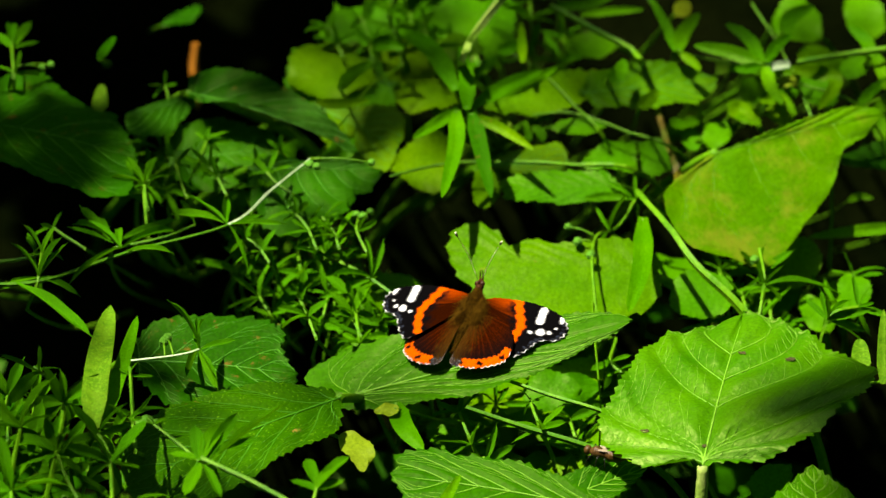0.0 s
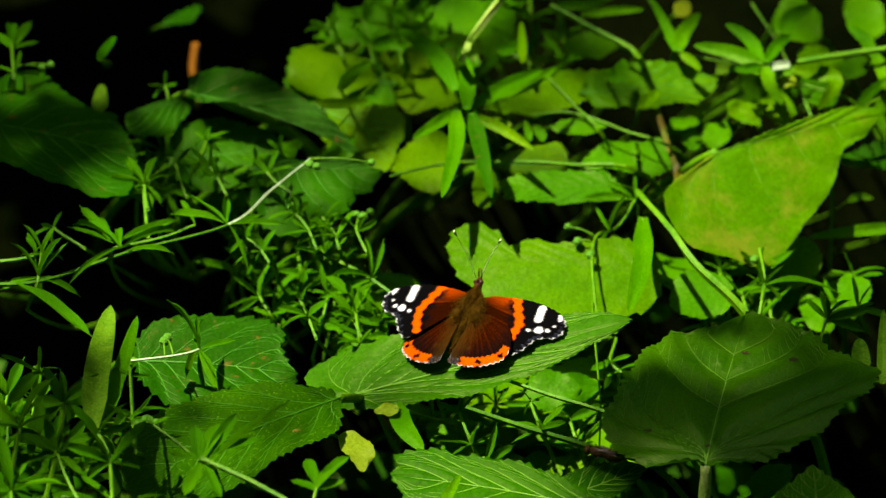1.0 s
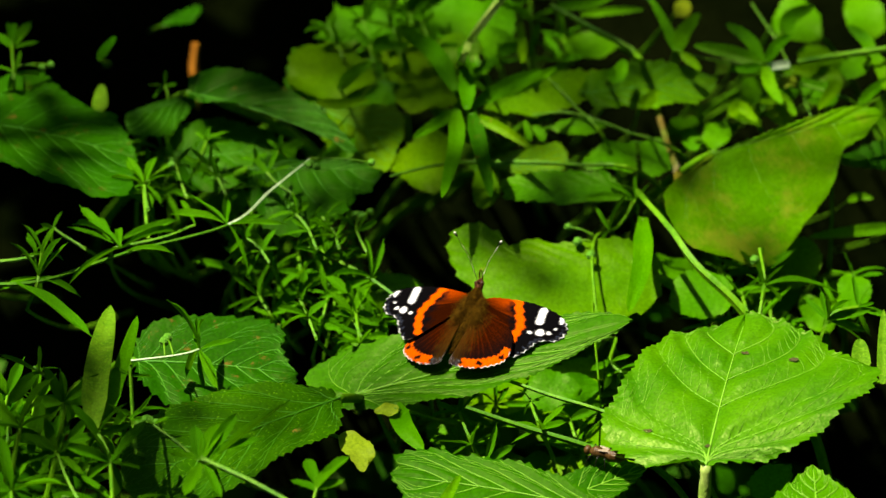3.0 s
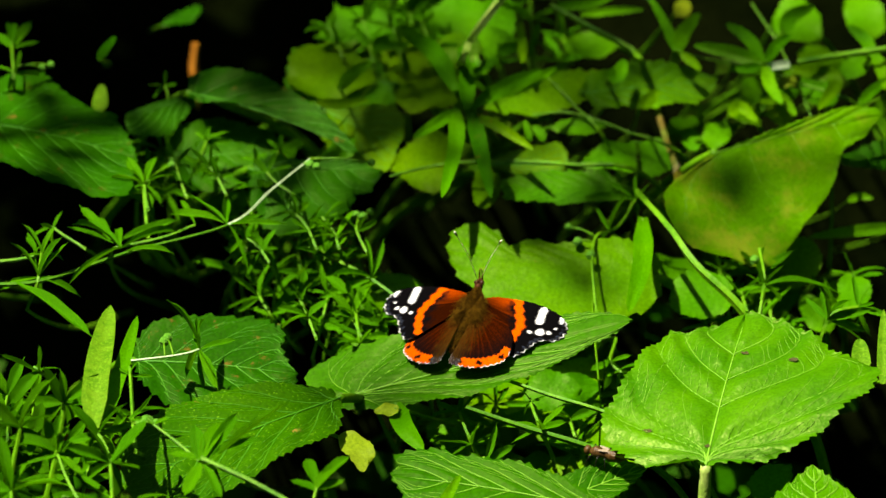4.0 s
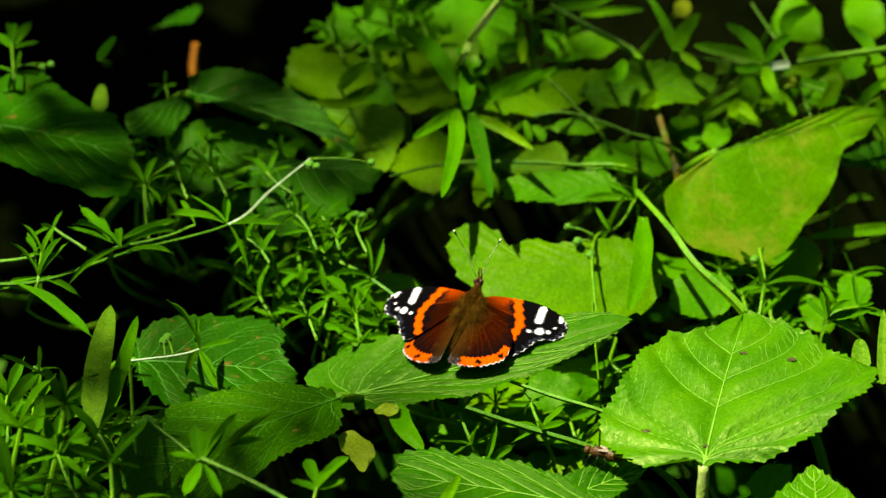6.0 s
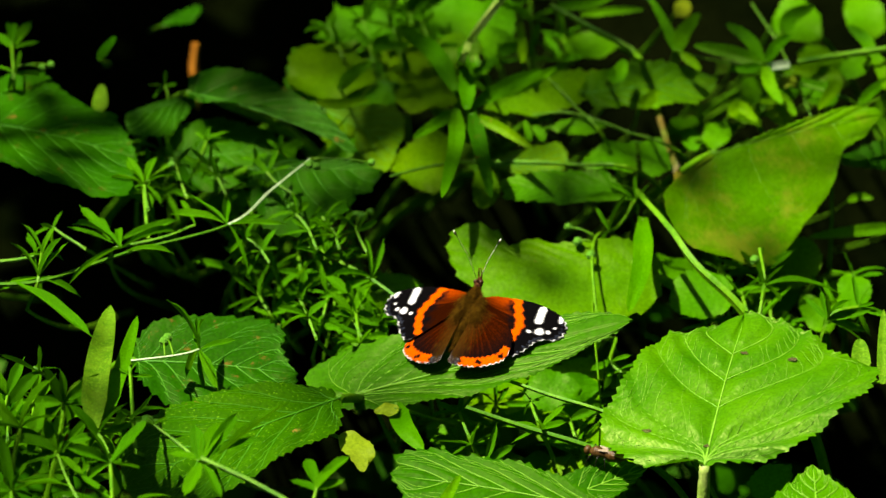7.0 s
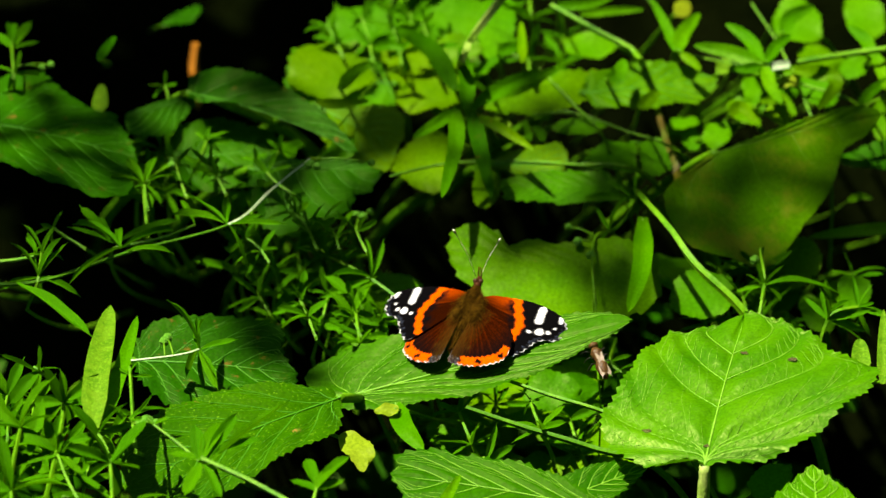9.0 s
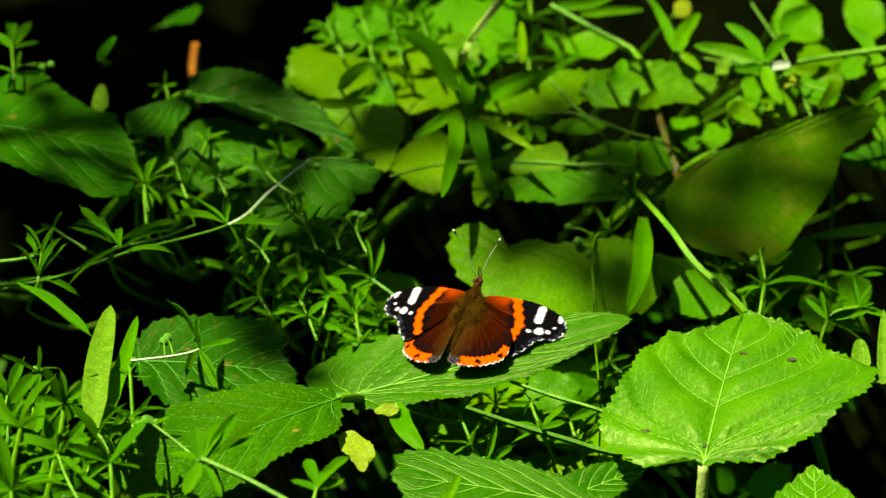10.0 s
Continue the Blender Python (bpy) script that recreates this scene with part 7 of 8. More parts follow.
broad_plant("small green leaf among the herbs", (0.0768, 1.1846, 0.1714), (0.0916, 1.2034, 0.1665), 0.0199, 0.4, ribs=False, rows=36, half=5, wave=0.06, tooth=0.1, teeth=13, seed=1304, petiole=0.0008, material=M_BRIGHT, stem=M_STEM_DARK, name="small_leaf_plant", group="small leaves")
broad_plant("small green leaf among the herbs", (0.1322, 1.1843, 0.1721), (0.1187, 1.1978, 0.1764), 0.0207, -38.4, ribs=False, rows=36, half=5, wave=0.06, tooth=0.1, teeth=13, seed=1305, petiole=0.0008, material=M_YELLOW, stem=M_STEM_DARK, name="small_leaf_plant", group="small leaves")
sprig("cleavers shoot among the herbs", ((-0.0765, 1.1904, 0.1616), (-0.0738, 1.1861, 0.1743), (-0.0727, 1.197, 0.1746)), 300, ((0.45, 5, 0.0146), (0.95, 5, 0.0117)), (), (), ratio=0.28)
sprig("cleavers shoot among the herbs", ((-0.0697, 1.1983, 0.1707), (-0.0689, 1.1973, 0.1833), (-0.0691, 1.2105, 0.1836)), 301, ((0.45, 6, 0.0136), (0.95, 7, 0.0109)), (), (), ratio=0.28)
sprig("cleavers shoot among the herbs", ((-0.0425, 1.1487, 0.1627), (-0.0392, 1.1546, 0.1759), (-0.0374, 1.1722, 0.1764)), 302, ((0.45, 6, 0.0175), (0.95, 5, 0.014)), (), (), ratio=0.28)
sprig("cleavers shoot among the herbs", ((-0.054, 1.1492, 0.1715), (-0.0603, 1.147, 0.1844), (-0.0652, 1.1591, 0.1846)), 303, ((0.45, 6, 0.0174), (0.95, 7, 0.0139)), (), (), ratio=0.28)
sprig("cleavers shoot among the herbs", ((-0.0614, 1.1781, 0.1566), (-0.06, 1.1786, 0.1697), (-0.0596, 1.1926, 0.17)), 304, ((0.45, 6, 0.0175), (0.95, 6, 0.014)), (), (), ratio=0.28)
sprig("cleavers shoot among the herbs", ((-0.0191, 1.141, 0.1572), (-0.025, 1.1413, 0.1704), (-0.0292, 1.155, 0.1708)), 305, ((0.45, 5, 0.0146), (0.95, 5, 0.0117)), (), (), ratio=0.28)
sprig("cleavers shoot among the herbs", ((-0.0538, 1.1937, 0.1693), (-0.0468, 1.1963, 0.182), (-0.0425, 1.212, 0.1824)), 306, ((0.45, 7, 0.0169), (0.95, 6, 0.0135)), (), (), ratio=0.28)
sprig("cleavers shoot among the herbs", ((-0.0726, 1.1862, 0.1656), (-0.0709, 1.1889, 0.1785), (-0.0704, 1.2046, 0.1789)), 307, ((0.45, 7, 0.014), (0.95, 5, 0.0112)), (), (), ratio=0.28)
sprig("cleavers shoot among the herbs", ((-0.0362, 1.1631, 0.1815), (-0.04, 1.1614, 0.1942), (-0.043, 1.174, 0.1944)), 308, ((0.45, 5, 0.0162), (0.95, 6, 0.013)), (), (), ratio=0.28)
sprig("cleavers shoot among the herbs", ((-0.0378, 1.1798, 0.1705), (-0.0399, 1.1778, 0.1833), (-0.0418, 1.1903, 0.1835)), 309, ((0.45, 7, 0.0169), (0.95, 7, 0.0135)), (), (), ratio=0.28)
sprig("cleavers shoot among the herbs", ((-0.0452, 1.1287, 0.1805), (-0.0416, 1.1332, 0.1935), (-0.0396, 1.1499, 0.1938)), 350, ((0.45, 6, 0.0117), (0.95, 6, 0.0093)), (), (), ratio=0.4)
sprig("cleavers shoot among the herbs", ((-0.0267, 1.1052, 0.193), (-0.0284, 1.1081, 0.2059), (-0.0298, 1.1235, 0.206)), 351, ((0.45, 6, 0.011), (0.95, 5, 0.0088)), (), (), ratio=0.4)
sprig("cleavers shoot among the herbs", ((-0.0486, 1.1639, 0.1806), (-0.0499, 1.1609, 0.1933), (-0.0513, 1.1726, 0.1935)), 352, ((0.45, 6, 0.0114), (0.95, 5, 0.0091)), (), (), ratio=0.4)
sprig("cleavers shoot among the herbs", ((-0.0288, 1.1186, 0.1831), (-0.0306, 1.1225, 0.1961), (-0.0322, 1.1387, 0.1964)), 353, ((0.45, 5, 0.0095), (0.95, 5, 0.0076)), (), (), ratio=0.4)
sprig("cleavers shoot among the herbs", ((-0.0183, 1.113, 0.1706), (-0.023, 1.1135, 0.1839), (-0.0264, 1.1272, 0.1841)), 400, ((0.45, 7, 0.0172), (0.95, 5, 0.0138)), (), (), ratio=0.28)
sprig("cleavers shoot among the herbs", ((-0.0007, 1.1118, 0.1716), (-0.0048, 1.1152, 0.1849), (-0.0077, 1.1309, 0.1852)), 401, ((0.45, 6, 0.0156), (0.95, 6, 0.0125)), (), (), ratio=0.28)
sprig("cleavers shoot among the herbs", ((-0.0216, 1.116, 0.1632), (-0.0271, 1.1211, 0.1767), (-0.031, 1.1379, 0.1771)), 402, ((0.45, 6, 0.0188), (0.95, 7, 0.0151)), (), (), ratio=0.28)
sprig("cleavers shoot among the herbs", ((-0.0118, 1.1187, 0.1678), (-0.0178, 1.1174, 0.181), (-0.0219, 1.1299, 0.1812)), 403, ((0.45, 7, 0.0162), (0.95, 6, 0.013)), (), (), ratio=0.28)
sprig("cleavers shoot among the herbs", ((-0.0249, 1.1262, 0.1794), (-0.0282, 1.1257, 0.1924), (-0.0307, 1.1389, 0.1926)), 404, ((0.45, 7, 0.0134), (0.95, 5, 0.0107)), (), (), ratio=0.28)
sprig("cleavers shoot among the herbs", ((-0.0242, 1.1181, 0.1855), (-0.023, 1.1145, 0.1984), (-0.0224, 1.1255, 0.1986)), 405, ((0.45, 6, 0.0182), (0.95, 6, 0.0145)), (), (), ratio=0.28)
sprig("cleavers shoot among the herbs", ((-0.0144, 1.1228, 0.1781), (-0.0104, 1.1238, 0.1911), (-0.0079, 1.1379, 0.1914)), 406, ((0.45, 5, 0.0157), (0.95, 7, 0.0125)), (), (), ratio=0.28)
sprig("cleavers shoot among the herbs", ((-0.0058, 1.1147, 0.1806), (-0.0078, 1.113, 0.1937), (-0.0093, 1.1252, 0.1938)), 407, ((0.45, 6, 0.0168), (0.95, 7, 0.0134)), (), (), ratio=0.28)
sprig("cleavers shoot among the herbs", ((0.0412, 1.0936, 0.1564), (0.0445, 1.0921, 0.17), (0.0472, 1.1042, 0.1703)), 501, ((0.45, 7, 0.015), (0.95, 6, 0.012)), (), (), ratio=0.28)
sprig("cleavers shoot among the herbs", ((0.0506, 1.088, 0.1602), (0.0458, 1.0904, 0.1738), (0.0431, 1.1052, 0.1742)), 503, ((0.45, 6, 0.0143), (0.95, 6, 0.0115)), (), (), ratio=0.28)
sprig("cleavers shoot among the herbs", ((0.0158, 1.0987, 0.166), (0.0172, 1.0954, 0.1793), (0.0182, 1.1063, 0.1796)), 505, ((0.45, 6, 0.0154), (0.95, 7, 0.0123)), (), (), ratio=0.28)
sprig("cleavers shoot among the herbs", ((0.0095, 1.0836, 0.1552), (0.0089, 1.0831, 0.1689), (0.0087, 1.0958, 0.1693)), 507, ((0.45, 6, 0.0167), (0.95, 5, 0.0133)), (), (), ratio=0.28)
sprig("cleavers shoot among the herbs", ((0.0363, 1.0551, 0.1987), (0.0315, 1.0556, 0.2119), (0.0287, 1.0691, 0.2119)), 551, ((0.45, 6, 0.0114), (0.95, 5, 0.0092)), (), (), ratio=0.28)
sprig("cleavers shoot among the herbs", ((0.0223, 1.0323, 0.1967), (0.0168, 1.03, 0.2101), (0.0133, 1.0414, 0.2101)), 553, ((0.45, 7, 0.0149), (0.95, 5, 0.0119)), (), (), ratio=0.28)
sprig("cleavers shoot among the herbs", ((0.015, 1.0567, 0.1885), (0.0088, 1.0605, 0.2018), (0.0048, 1.0762, 0.202)), 555, ((0.45, 6, 0.0119), (0.95, 6, 0.0095)), (), (), ratio=0.28)
sprig("cleavers shoot among the herbs", ((-0.1306, 1.0415, 0.2024), (-0.1304, 1.039, 0.2156), (-0.1317, 1.0503, 0.2156)), 600, ((0.45, 7, 0.011), (0.95, 6, 0.0088)), (), (), ratio=0.4)
sprig("cleavers shoot among the herbs", ((-0.1484, 1.0527, 0.2006), (-0.1447, 1.0556, 0.2137), (-0.1438, 1.0707, 0.2138)), 601, ((0.45, 6, 0.0142), (0.95, 7, 0.0114)), (), (), ratio=0.4)
sprig("cleavers shoot among the herbs", ((-0.143, 1.0378, 0.2033), (-0.1417, 1.0412, 0.2166), (-0.1425, 1.0566, 0.2166)), 602, ((0.45, 7, 0.013), (0.95, 5, 0.0104)), (), (), ratio=0.4)
sprig("cleavers shoot among the herbs", ((-0.1201, 1.0327, 0.2008), (-0.1206, 1.0304, 0.2141), (-0.1223, 1.0418, 0.2141)), 603, ((0.45, 6, 0.0145), (0.95, 6, 0.0116)), (), (), ratio=0.4)
sprig("cleavers shoot among the herbs", ((-0.111, 1.0729, 0.1878), (-0.1142, 1.0723, 0.201), (-0.1176, 1.085, 0.2011)), 604, ((0.45, 5, 0.0125), (0.95, 7, 0.01)), (), (), ratio=0.4)
sprig("cleavers shoot among the herbs", ((-0.1285, 1.0333, 0.2009), (-0.1263, 1.0294, 0.2141), (-0.1263, 1.0396, 0.2142)), 605, ((0.45, 7, 0.0145), (0.95, 7, 0.0116)), (), (), ratio=0.4)
sprig("cleavers shoot among the herbs", ((-0.1192, 1.0283, 0.1959), (-0.1157, 1.0319, 0.2094), (-0.1147, 1.0473, 0.2095)), 606, ((0.45, 5, 0.0126), (0.95, 5, 0.0101)), (), (), ratio=0.4)
sprig("cleavers shoot among the herbs", ((-0.1113, 1.0574, 0.1874), (-0.1071, 1.054, 0.2007), (-0.1056, 1.0648, 0.2008)), 607, ((0.45, 5, 0.0113), (0.95, 7, 0.009)), (), (), ratio=0.4)
sprig("cleavers shoot among the herbs", ((-0.1368, 1.0567, 0.1943), (-0.1354, 1.0599, 0.2076), (-0.136, 1.0753, 0.2077)), 608, ((0.45, 5, 0.0145), (0.95, 6, 0.0116)), (), (), ratio=0.4)
sprig("cleavers shoot among the herbs", ((-0.1117, 1.2236, 0.1767), (-0.1058, 1.2243, 0.1891), (-0.1029, 1.239, 0.1893)), 700, ((0.45, 5, 0.0186), (0.95, 6, 0.0149)), (), (), ratio=0.28)
sprig("cleavers shoot among the herbs", ((-0.1004, 1.2244, 0.1641), (-0.1005, 1.231, 0.1768), (-0.1016, 1.2497, 0.1772)), 701, ((0.45, 6, 0.0148), (0.95, 5, 0.0118)), (), (), ratio=0.28)
sprig("cleavers shoot among the herbs", ((-0.1081, 1.2017, 0.1778), (-0.1071, 1.2077, 0.1904), (-0.1076, 1.2258, 0.1907)), 702, ((0.45, 5, 0.0149), (0.95, 6, 0.0119)), (), (), ratio=0.28)
sprig("cleavers shoot among the herbs", ((-0.1076, 1.2187, 0.1778), (-0.101, 1.215, 0.1902), (-0.0977, 1.2265, 0.1904)), 703, ((0.45, 7, 0.0139), (0.95, 5, 0.0111)), (), (), ratio=0.28)
sprig("cleavers shoot among the herbs", ((-0.0634, 1.1948, 0.1903), (-0.0654, 1.1985, 0.2027), (-0.0675, 1.2151, 0.2028)), 770, ((0.45, 7, 0.0096), (0.95, 5, 0.0077)), (), (), ratio=0.4)
sprig("cleavers shoot among the herbs", ((-0.0666, 1.1981, 0.1878), (-0.0618, 1.2057, 0.2002), (-0.0592, 1.225, 0.2004)), 771, ((0.45, 6, 0.0083), (0.95, 5, 0.0066)), (), (), ratio=0.4)
sprig("cleavers shoot among the herbs", ((-0.0916, 1.2124, 0.1934), (-0.087, 1.2099, 0.2055), (-0.0848, 1.2224, 0.2056)), 772, ((0.45, 5, 0.0112), (0.95, 7, 0.0089)), (), (), ratio=0.4)
sprig("cleavers shoot among the herbs", ((0.0957, 1.1507, 0.1636), (0.0921, 1.1548, 0.1768), (0.0907, 1.1713, 0.1772)), 800, ((0.45, 5, 0.015), (0.95, 6, 0.012)), (), (), ratio=0.28)
sprig("cleavers shoot among the herbs", ((0.1043, 1.1769, 0.1516), (0.1012, 1.1822, 0.1649), (0.1001, 1.1995, 0.1654)), 801, ((0.45, 5, 0.0136), (0.95, 6, 0.0109)), (), (), ratio=0.28)
sprig("cleavers shoot among the herbs", ((0.1118, 1.1385, 0.1732), (0.1069, 1.1419, 0.1863), (0.1048, 1.1578, 0.1866)), 802, ((0.45, 7, 0.0181), (0.95, 7, 0.0145)), (), (), ratio=0.28)
sprig("cleavers shoot among the herbs", ((0.136, 1.1649, 0.159), (0.142, 1.1696, 0.1722), (0.1476, 1.1865, 0.1726)), 803, ((0.45, 6, 0.0157), (0.95, 6, 0.0126)), (), (), ratio=0.28)
sprig("cleavers shoot among the herbs", ((0.118, 1.1512, 0.1588), (0.1161, 1.1574, 0.1721), (0.1162, 1.1752, 0.1725)), 804, ((0.45, 7, 0.0147), (0.95, 6, 0.0118)), (), (), ratio=0.28)
sprig("cleavers shoot among the herbs", ((0.1114, 1.1701, 0.1699), (0.1125, 1.1757, 0.1829), (0.1145, 1.1933, 0.1832)), 805, ((0.45, 7, 0.0168), (0.95, 5, 0.0135)), (), (), ratio=0.28)

# animals
PERCH = Matrix(((0.82927, 0.40352, -0.38664, 0.01120), (-0.47119, 0.87685, -0.09550, 1.10190), (0.30049, 0.26138, 0.91727, 0.22400), (0, 0, 0, 1)))
admiral, wings = butterfly(PERCH)
beetle((-0.1171, 1.0014, 0.2526), 30)
small_fly = fly((0.0517, 1.0296, 0.222), 70)

# unseen twigs, added between the herbs and the sun to cast the shade
shade_branch("unseen leafy twig, added to shade the far end of the herbs", (-0.4806, 1.6888, 0.8526), 3, 60, (0.12, 0.11), 0.05, (-0.3, 0.8, 0.3))
shade_branch("unseen leafy twig, added to darken a hollow in the herbs", (-0.4393, 1.5029, 0.7449), 4, 40, (0.075, 0.05), 0.045, (-0.3, 0.8, 0.3))
shade_branch("unseen thin leafy twig, added to break the sunlight into dapples", (-0.7151, 1.4354, 1.5884), 6, 11, (0.055, 0.04), 0.02, (-0.3, 0.8, 0.3))
front_twig = shade_branch("unseen leafy twig, added to dim the near cleavers as it sways", (-0.9736, 1.3479, 2.3000), 16, 17, (0.080, 0.052), 0.026, (-0.3, 0.8, 0.3), (1, 0, 0))
near_twig = shade_branch("leafy twig that swings over the near herbs in the wind", (-1.0242, 1.5167, 3.1393), 5, 30, (0.095, 0.06), 0.04, (0.5, -0.7, 0.4))
back_twig = shade_branch("leafy twig that swings over the back herbs in the wind", (-0.8949, 1.6601, 2.4000), 17, 66, (0.18, 0.062), 0.022, (-0.3, 0.8, 0.3), (1, 0, 0))
shade_branch("unseen thin leafy twig, added to dim the arched leaf and its neighbours", (-0.6505, 1.4699, 1.6000), 27, 11, (0.075, 0.06), 0.026, (-0.3, 0.8, 0.3), (1, 0, 0))
wide_twig = shade_branch("unseen leafy twig, added to drift in and shade the cleavers", (-0.7022, 1.3756, 1.7000), 21, 13, (0.085, 0.06), 0.026, (-0.3, 0.8, 0.3), (1, 0, 0))
narrow_twig = shade_branch("unseen thin leafy twig, added to come in and shade rusty leaves", (-0.7201, 1.5467, 2.0000), 41, 15, (0.062, 0.020), 0.020, (0.3, 0.8, 0.3), (1, 0, 0))
scar_twig = shade_branch("unseen small leafy twig, added to dim the scarred leaf", (-0.6761, 1.4244, 1.5000), 43, 10, (0.036, 0.030), 0.026, (-0.3, 0.8, 0.3), (1, 0, 0))
high_twig = shade_branch("unseen high thin twig, added to dim the butterfly's leaf", (-1.4417, 1.6291, 3.6000), 47, 8, (0.040, 0.016), 0.017, (-0.3, -0.8, 0.4), (1, 0, 0))
leaf_twig = shade_branch("unseen thin leafy twig, added to dim the plain and the scorched leaf", (-0.6319, 1.4702, 1.9000), 33, 14, (0.095, 0.042), 0.026, (0.8, 0.3, 0.4), (1, 0, 0))
side_twig = shade_branch("leafy twig that drifts over a scorched leaf", (-0.6506, 1.5622, 2.4095), 9, 13, (0.09, 0.05), 0.036, (0.8, 0.3, 0.4))


def motions():
    # the butterfly shifts a little as its leaf stirs; its wings sink slowly
    walk(admiral, [(t, Matrix.Translation((x, y, z)) @ PERCH) for t, x, y, z in ((0, -0.00009, 0.00000, 0.00000), (0.5, -0.00037, 0.00000, 0.00000), (1, -0.00056, 0.00029, 0.00037), (1.5, -0.00074, 0.00034, 0.00044), (2, -0.00037, 0.00017, 0.00022), (2.5, -0.00028, 0.00003, 0.00004), (4, -0.00032, 0.00019, 0.00025), (4.5, -0.00032, 0.00019, 0.00025), (5, 0.00000, 0.00000, 0.00000), (5.5, -0.00043, 0.00040, 0.00051), (7, -0.00056, 0.00034, 0.00044), (8, -0.00032, 0.00019, 0.00025), (8.5, -0.00046, 0.00026, 0.00034), (9, -0.00065, 0.00052, 0.00066), (9.5, -0.00056, 0.00040, 0.00051), (10, -0.00069, 0.00049, 0.00063))])
    lifts = ((0, 3.7, 1.6), (0.5, 3.3, 2.2), (1, 2.5, 2.5), (1.5, 2.5, 3), (2, 1.8, 1.8), (2.5, 1.5, 1.1), (4, 0.5, 0.5), (4.5, 0.5, 0.5), (5, 0, 0), (5.5, -1.2, 0.2), (7, -1.2, 0.3), (8, -0.7, -0.5), (8.5, -1.4, -0.8), (9, -2.2, -1.2), (9.5, -1.8, -0.4), (10, -1.8, -0.2))
    for k, side in enumerate((-1, 1)):
        fore, hind = REST[side]
        walk(wings[k][0], [(row[0], hinge(side, 1.2, 1.1, fore[0], fore[1] + row[1 + k], fore[2])) for row in lifts])
        walk(wings[k][1], [(row[0], hinge(side, -1.5, 0.65, hind[0], hind[1] + 0.5 * row[1 + k], hind[2])) for row in lifts])
    # the broad leaf rocks on its stalk
    foot = swaying_leaf.location.copy()
    walk(swaying_leaf, [(t, pose(*foot, 0, a, 0)) for t, a in ((0, -0.15), (0.5, 0.1), (1, 0.1), (1.5, 0.2), (2, 0.12), (2.5, 0.1), (4, 0.08), (4.5, 0.08), (5, 0), (5.5, -0.1), (7, 0), (8, 0), (9, 0), (10, -0.1))])
    # the fly sits, then takes off
    walk(small_fly, [(0.0, pose(*(0.0517, 1.0296, 0.222), 0, 0, 70)), (7.0, pose(*(0.0517, 1.0296, 0.222), 0, 0, 70)), (8.9, pose(*(0.0517, 1.0296, 0.222), 0, 0, 62)), (9.0, pose(*(0.051, 1.0643, 0.2327), 20, 0, 20)), (9.1, pose(*(0.0358, 1.1407, 0.358), 20, 0, 10)), (10.0, pose(*(0.0358, 1.1407, 0.358), 0, 0, 10))])
    walk(front_twig, [(0, pose(-1.0036, 1.3479, 2.3000)), (0.35, pose(-1.0536, 1.3479, 2.3000)), (0.9, pose(-0.9836, 1.3479, 2.3000)), (1.5, pose(-0.9736, 1.3479, 2.3000)), (2.6, pose(-0.9436, 1.3479, 2.3000)), (3.7, pose(-1.0636, 1.3479, 2.3000)), (4.8, pose(-1.0536, 1.3479, 2.3000)), (5.4, pose(-0.9436, 1.3479, 2.3000)), (6.8, pose(-0.9936, 1.3479, 2.3000)), (7.5, pose(-1.1036, 1.3479, 2.3000)), (10, pose(-1.1136, 1.3479, 2.3000))])
    walk(near_twig, [(0, pose(-1.0242, 1.5167, 3.1393)), (0.3, pose(-1.0278, 1.5167, 3.1393)), (0.5, pose(-1.0512, 1.5209, 3.1393)), (0.65, pose(-1.0987, 1.5237, 3.1393)), (0.8, pose(-1.1133, 1.5251, 3.1393)), (0.95, pose(-1.1114, 1.5251, 3.1393)), (1.1, pose(-1.0766, 1.5237, 3.1393)), (1.3, pose(-1.022, 1.5195, 3.1393)), (1.5, pose(-0.9789, 1.5139, 3.1393)), (5, pose(-0.9705, 1.5083, 3.1393)), (10, pose(-0.9705, 1.5083, 3.1393))])
    walk(back_twig, [(0, pose(-0.8949, 1.6701, 2.4000)), (0.8, pose(-0.8949, 1.6851, 2.4000)), (1.8, pose(-0.8949, 1.6601, 2.4000)), (7.2, pose(-0.8949, 1.6601, 2.4000)), (7.7, pose(-0.8949, 1.6901, 2.4000)), (8.3, pose(-0.8949, 1.7601, 2.4000)), (10, pose(-0.8949, 1.8301, 2.4000))])
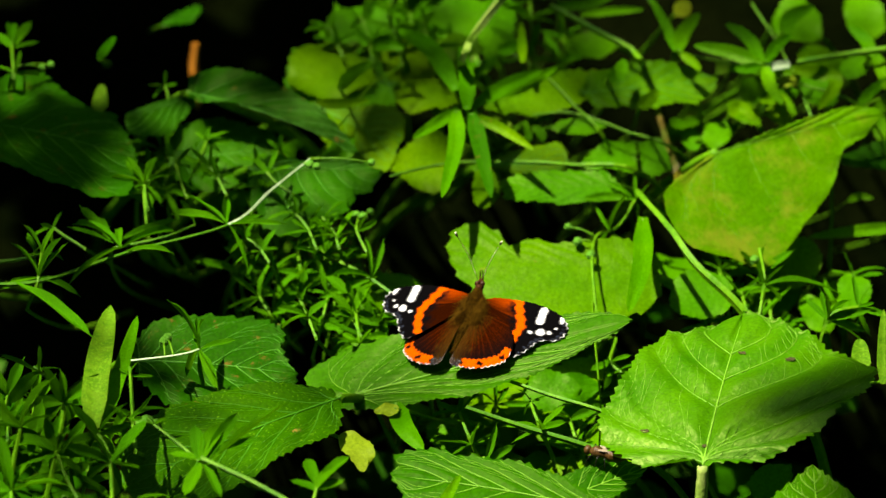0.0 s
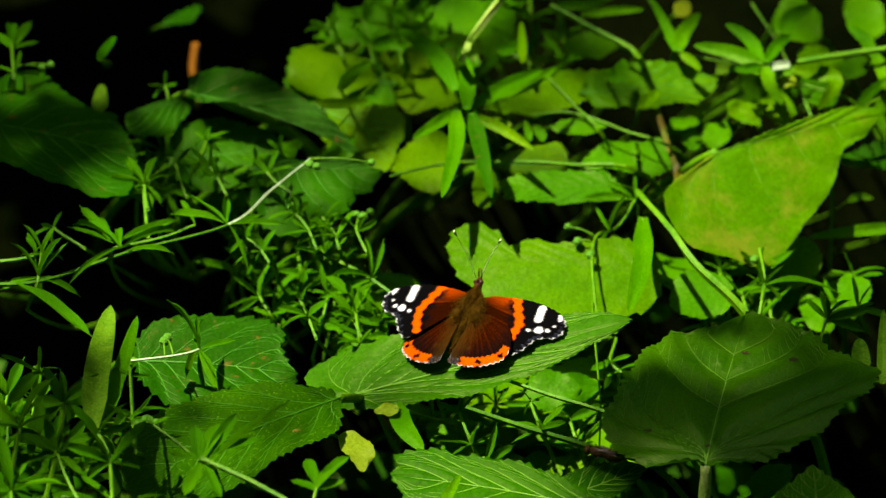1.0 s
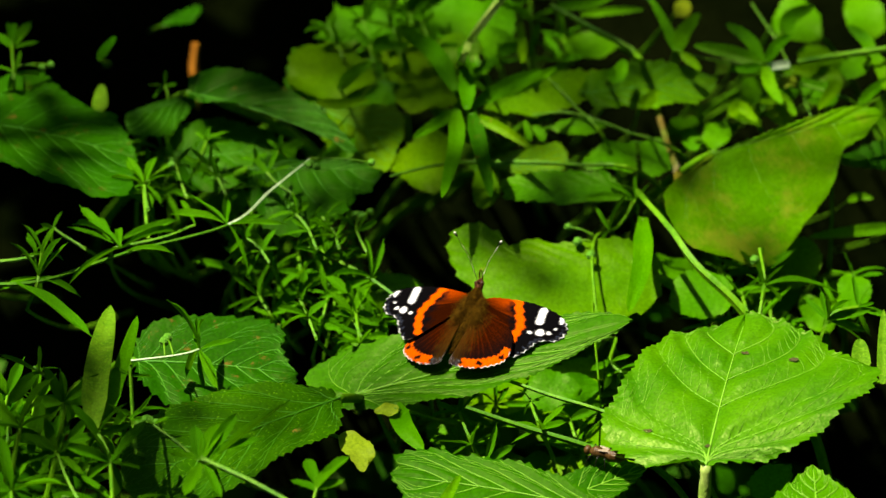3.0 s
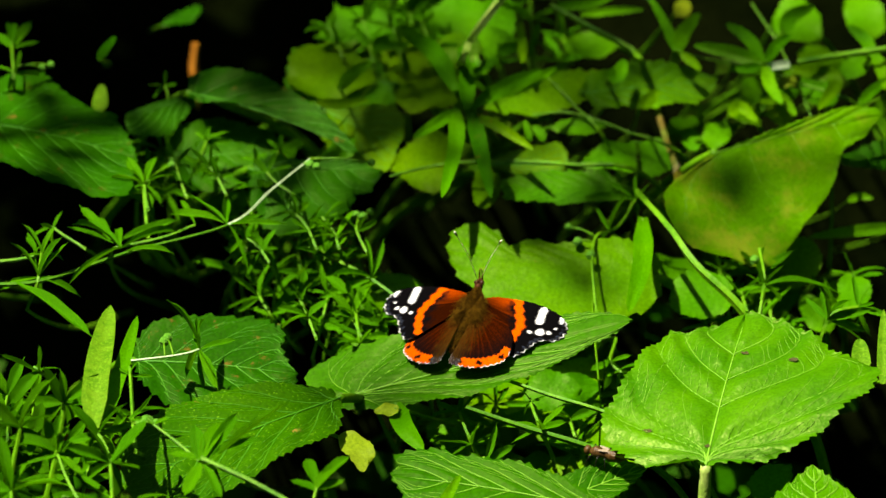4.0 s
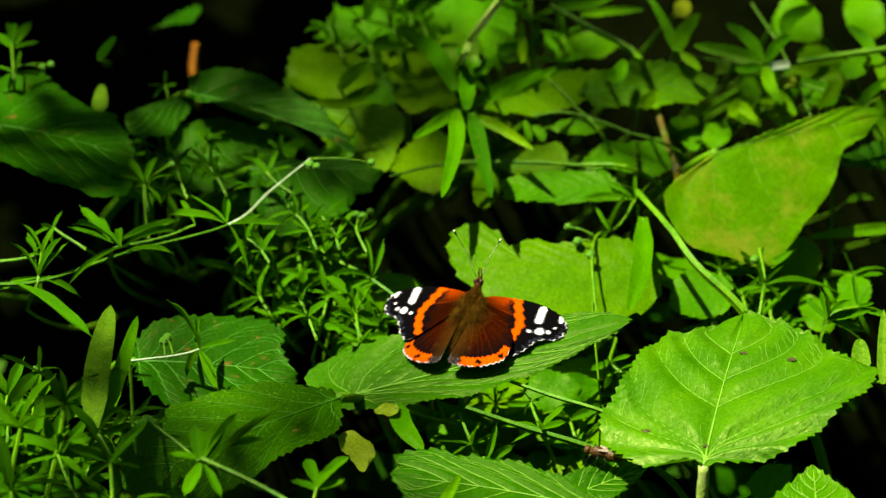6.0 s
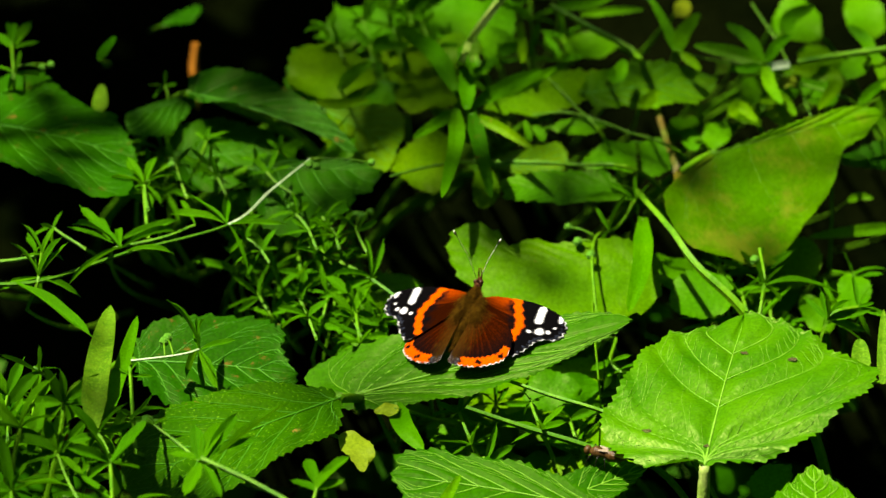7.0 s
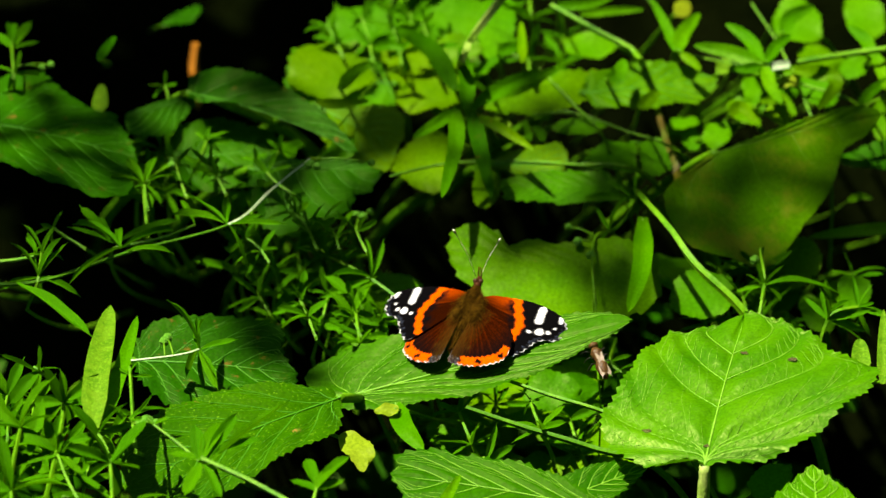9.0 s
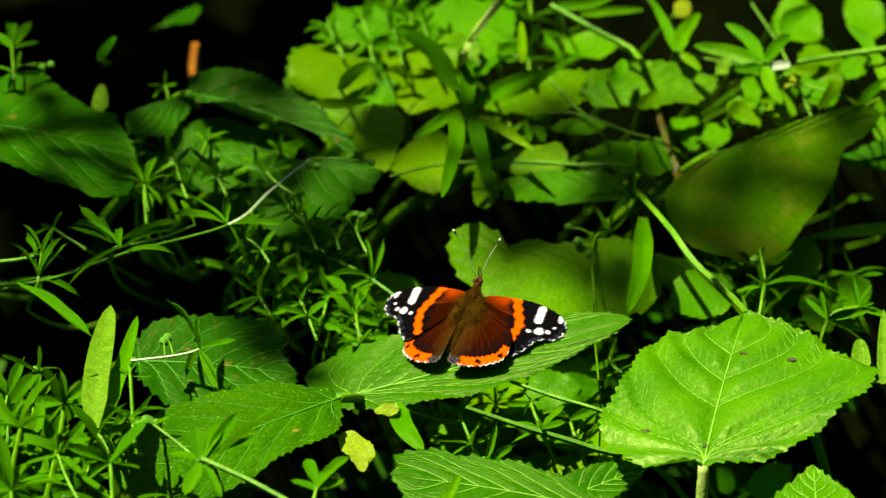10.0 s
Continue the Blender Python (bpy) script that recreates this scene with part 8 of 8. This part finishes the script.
    walk(wide_twig, [(0, pose(-0.7722, 1.3756, 1.7000)), (0.5, pose(-0.8622, 1.3756, 1.7000)), (1.1, pose(-0.8622, 1.3756, 1.7000)), (1.5, pose(-0.7922, 1.3756, 1.7000)), (2.2, pose(-0.8622, 1.3756, 1.7000)), (7.3, pose(-0.8622, 1.3756, 1.7000)), (8, pose(-0.7322, 1.3876, 1.7000)), (10, pose(-0.7272, 1.3876, 1.7000))])
    walk(narrow_twig, [(0, pose(-0.7201, 1.7467, 2.0000)), (7.2, pose(-0.7201, 1.7467, 2.0000)), (8, pose(-0.7201, 1.5467, 2.0000)), (10, pose(-0.7161, 1.5487, 2.0000))])
    walk(scar_twig, [(0, pose(-0.6961, 1.4244, 1.5000)), (2.6, pose(-0.7061, 1.4244, 1.5000)), (3.8, pose(-0.8161, 1.4244, 1.5000)), (7.2, pose(-0.8161, 1.4244, 1.5000)), (8, pose(-0.7661, 1.4244, 1.5000)), (10, pose(-0.7711, 1.4244, 1.5000))])
    walk(high_twig, [(0, pose(-1.4417, 1.6291, 3.6000)), (2.5, pose(-1.4357, 1.6291, 3.6000)), (5, pose(-1.4377, 1.6291, 3.6000)), (7.2, pose(-1.4417, 1.6291, 3.6000)), (8, pose(-1.4717, 1.4891, 3.6000)), (10, pose(-1.4717, 1.4791, 3.6000))])
    walk(leaf_twig, [(0, pose(-0.8519, 1.4702, 1.9000)), (2, pose(-0.8319, 1.4702, 1.9000)), (2.7, pose(-0.7219, 1.4702, 1.9000)), (3.8, pose(-0.6819, 1.4702, 1.9000)), (4.4, pose(-0.6919, 1.4702, 1.9000)), (4.85, pose(-0.8319, 1.4702, 1.9000)), (5.7, pose(-0.8419, 1.4702, 1.9000)), (6.8, pose(-0.7119, 1.4702, 1.9000)), (7.5, pose(-0.6819, 1.4702, 1.9000)), (8.2, pose(-0.6819, 1.4702, 1.9000)), (10, pose(-0.6819, 1.4702, 1.9000))])
    walk(side_twig, [(0, pose(-0.6506, 1.5622, 2.4095)), (7.3, pose(-0.6707, 1.5622, 2.4095)), (7.8, pose(-0.7711, 1.5588, 2.4095)), (8.3, pose(-0.8251, 1.5588, 2.4095)), (10, pose(-0.8272, 1.5572, 2.4095))])


motions()
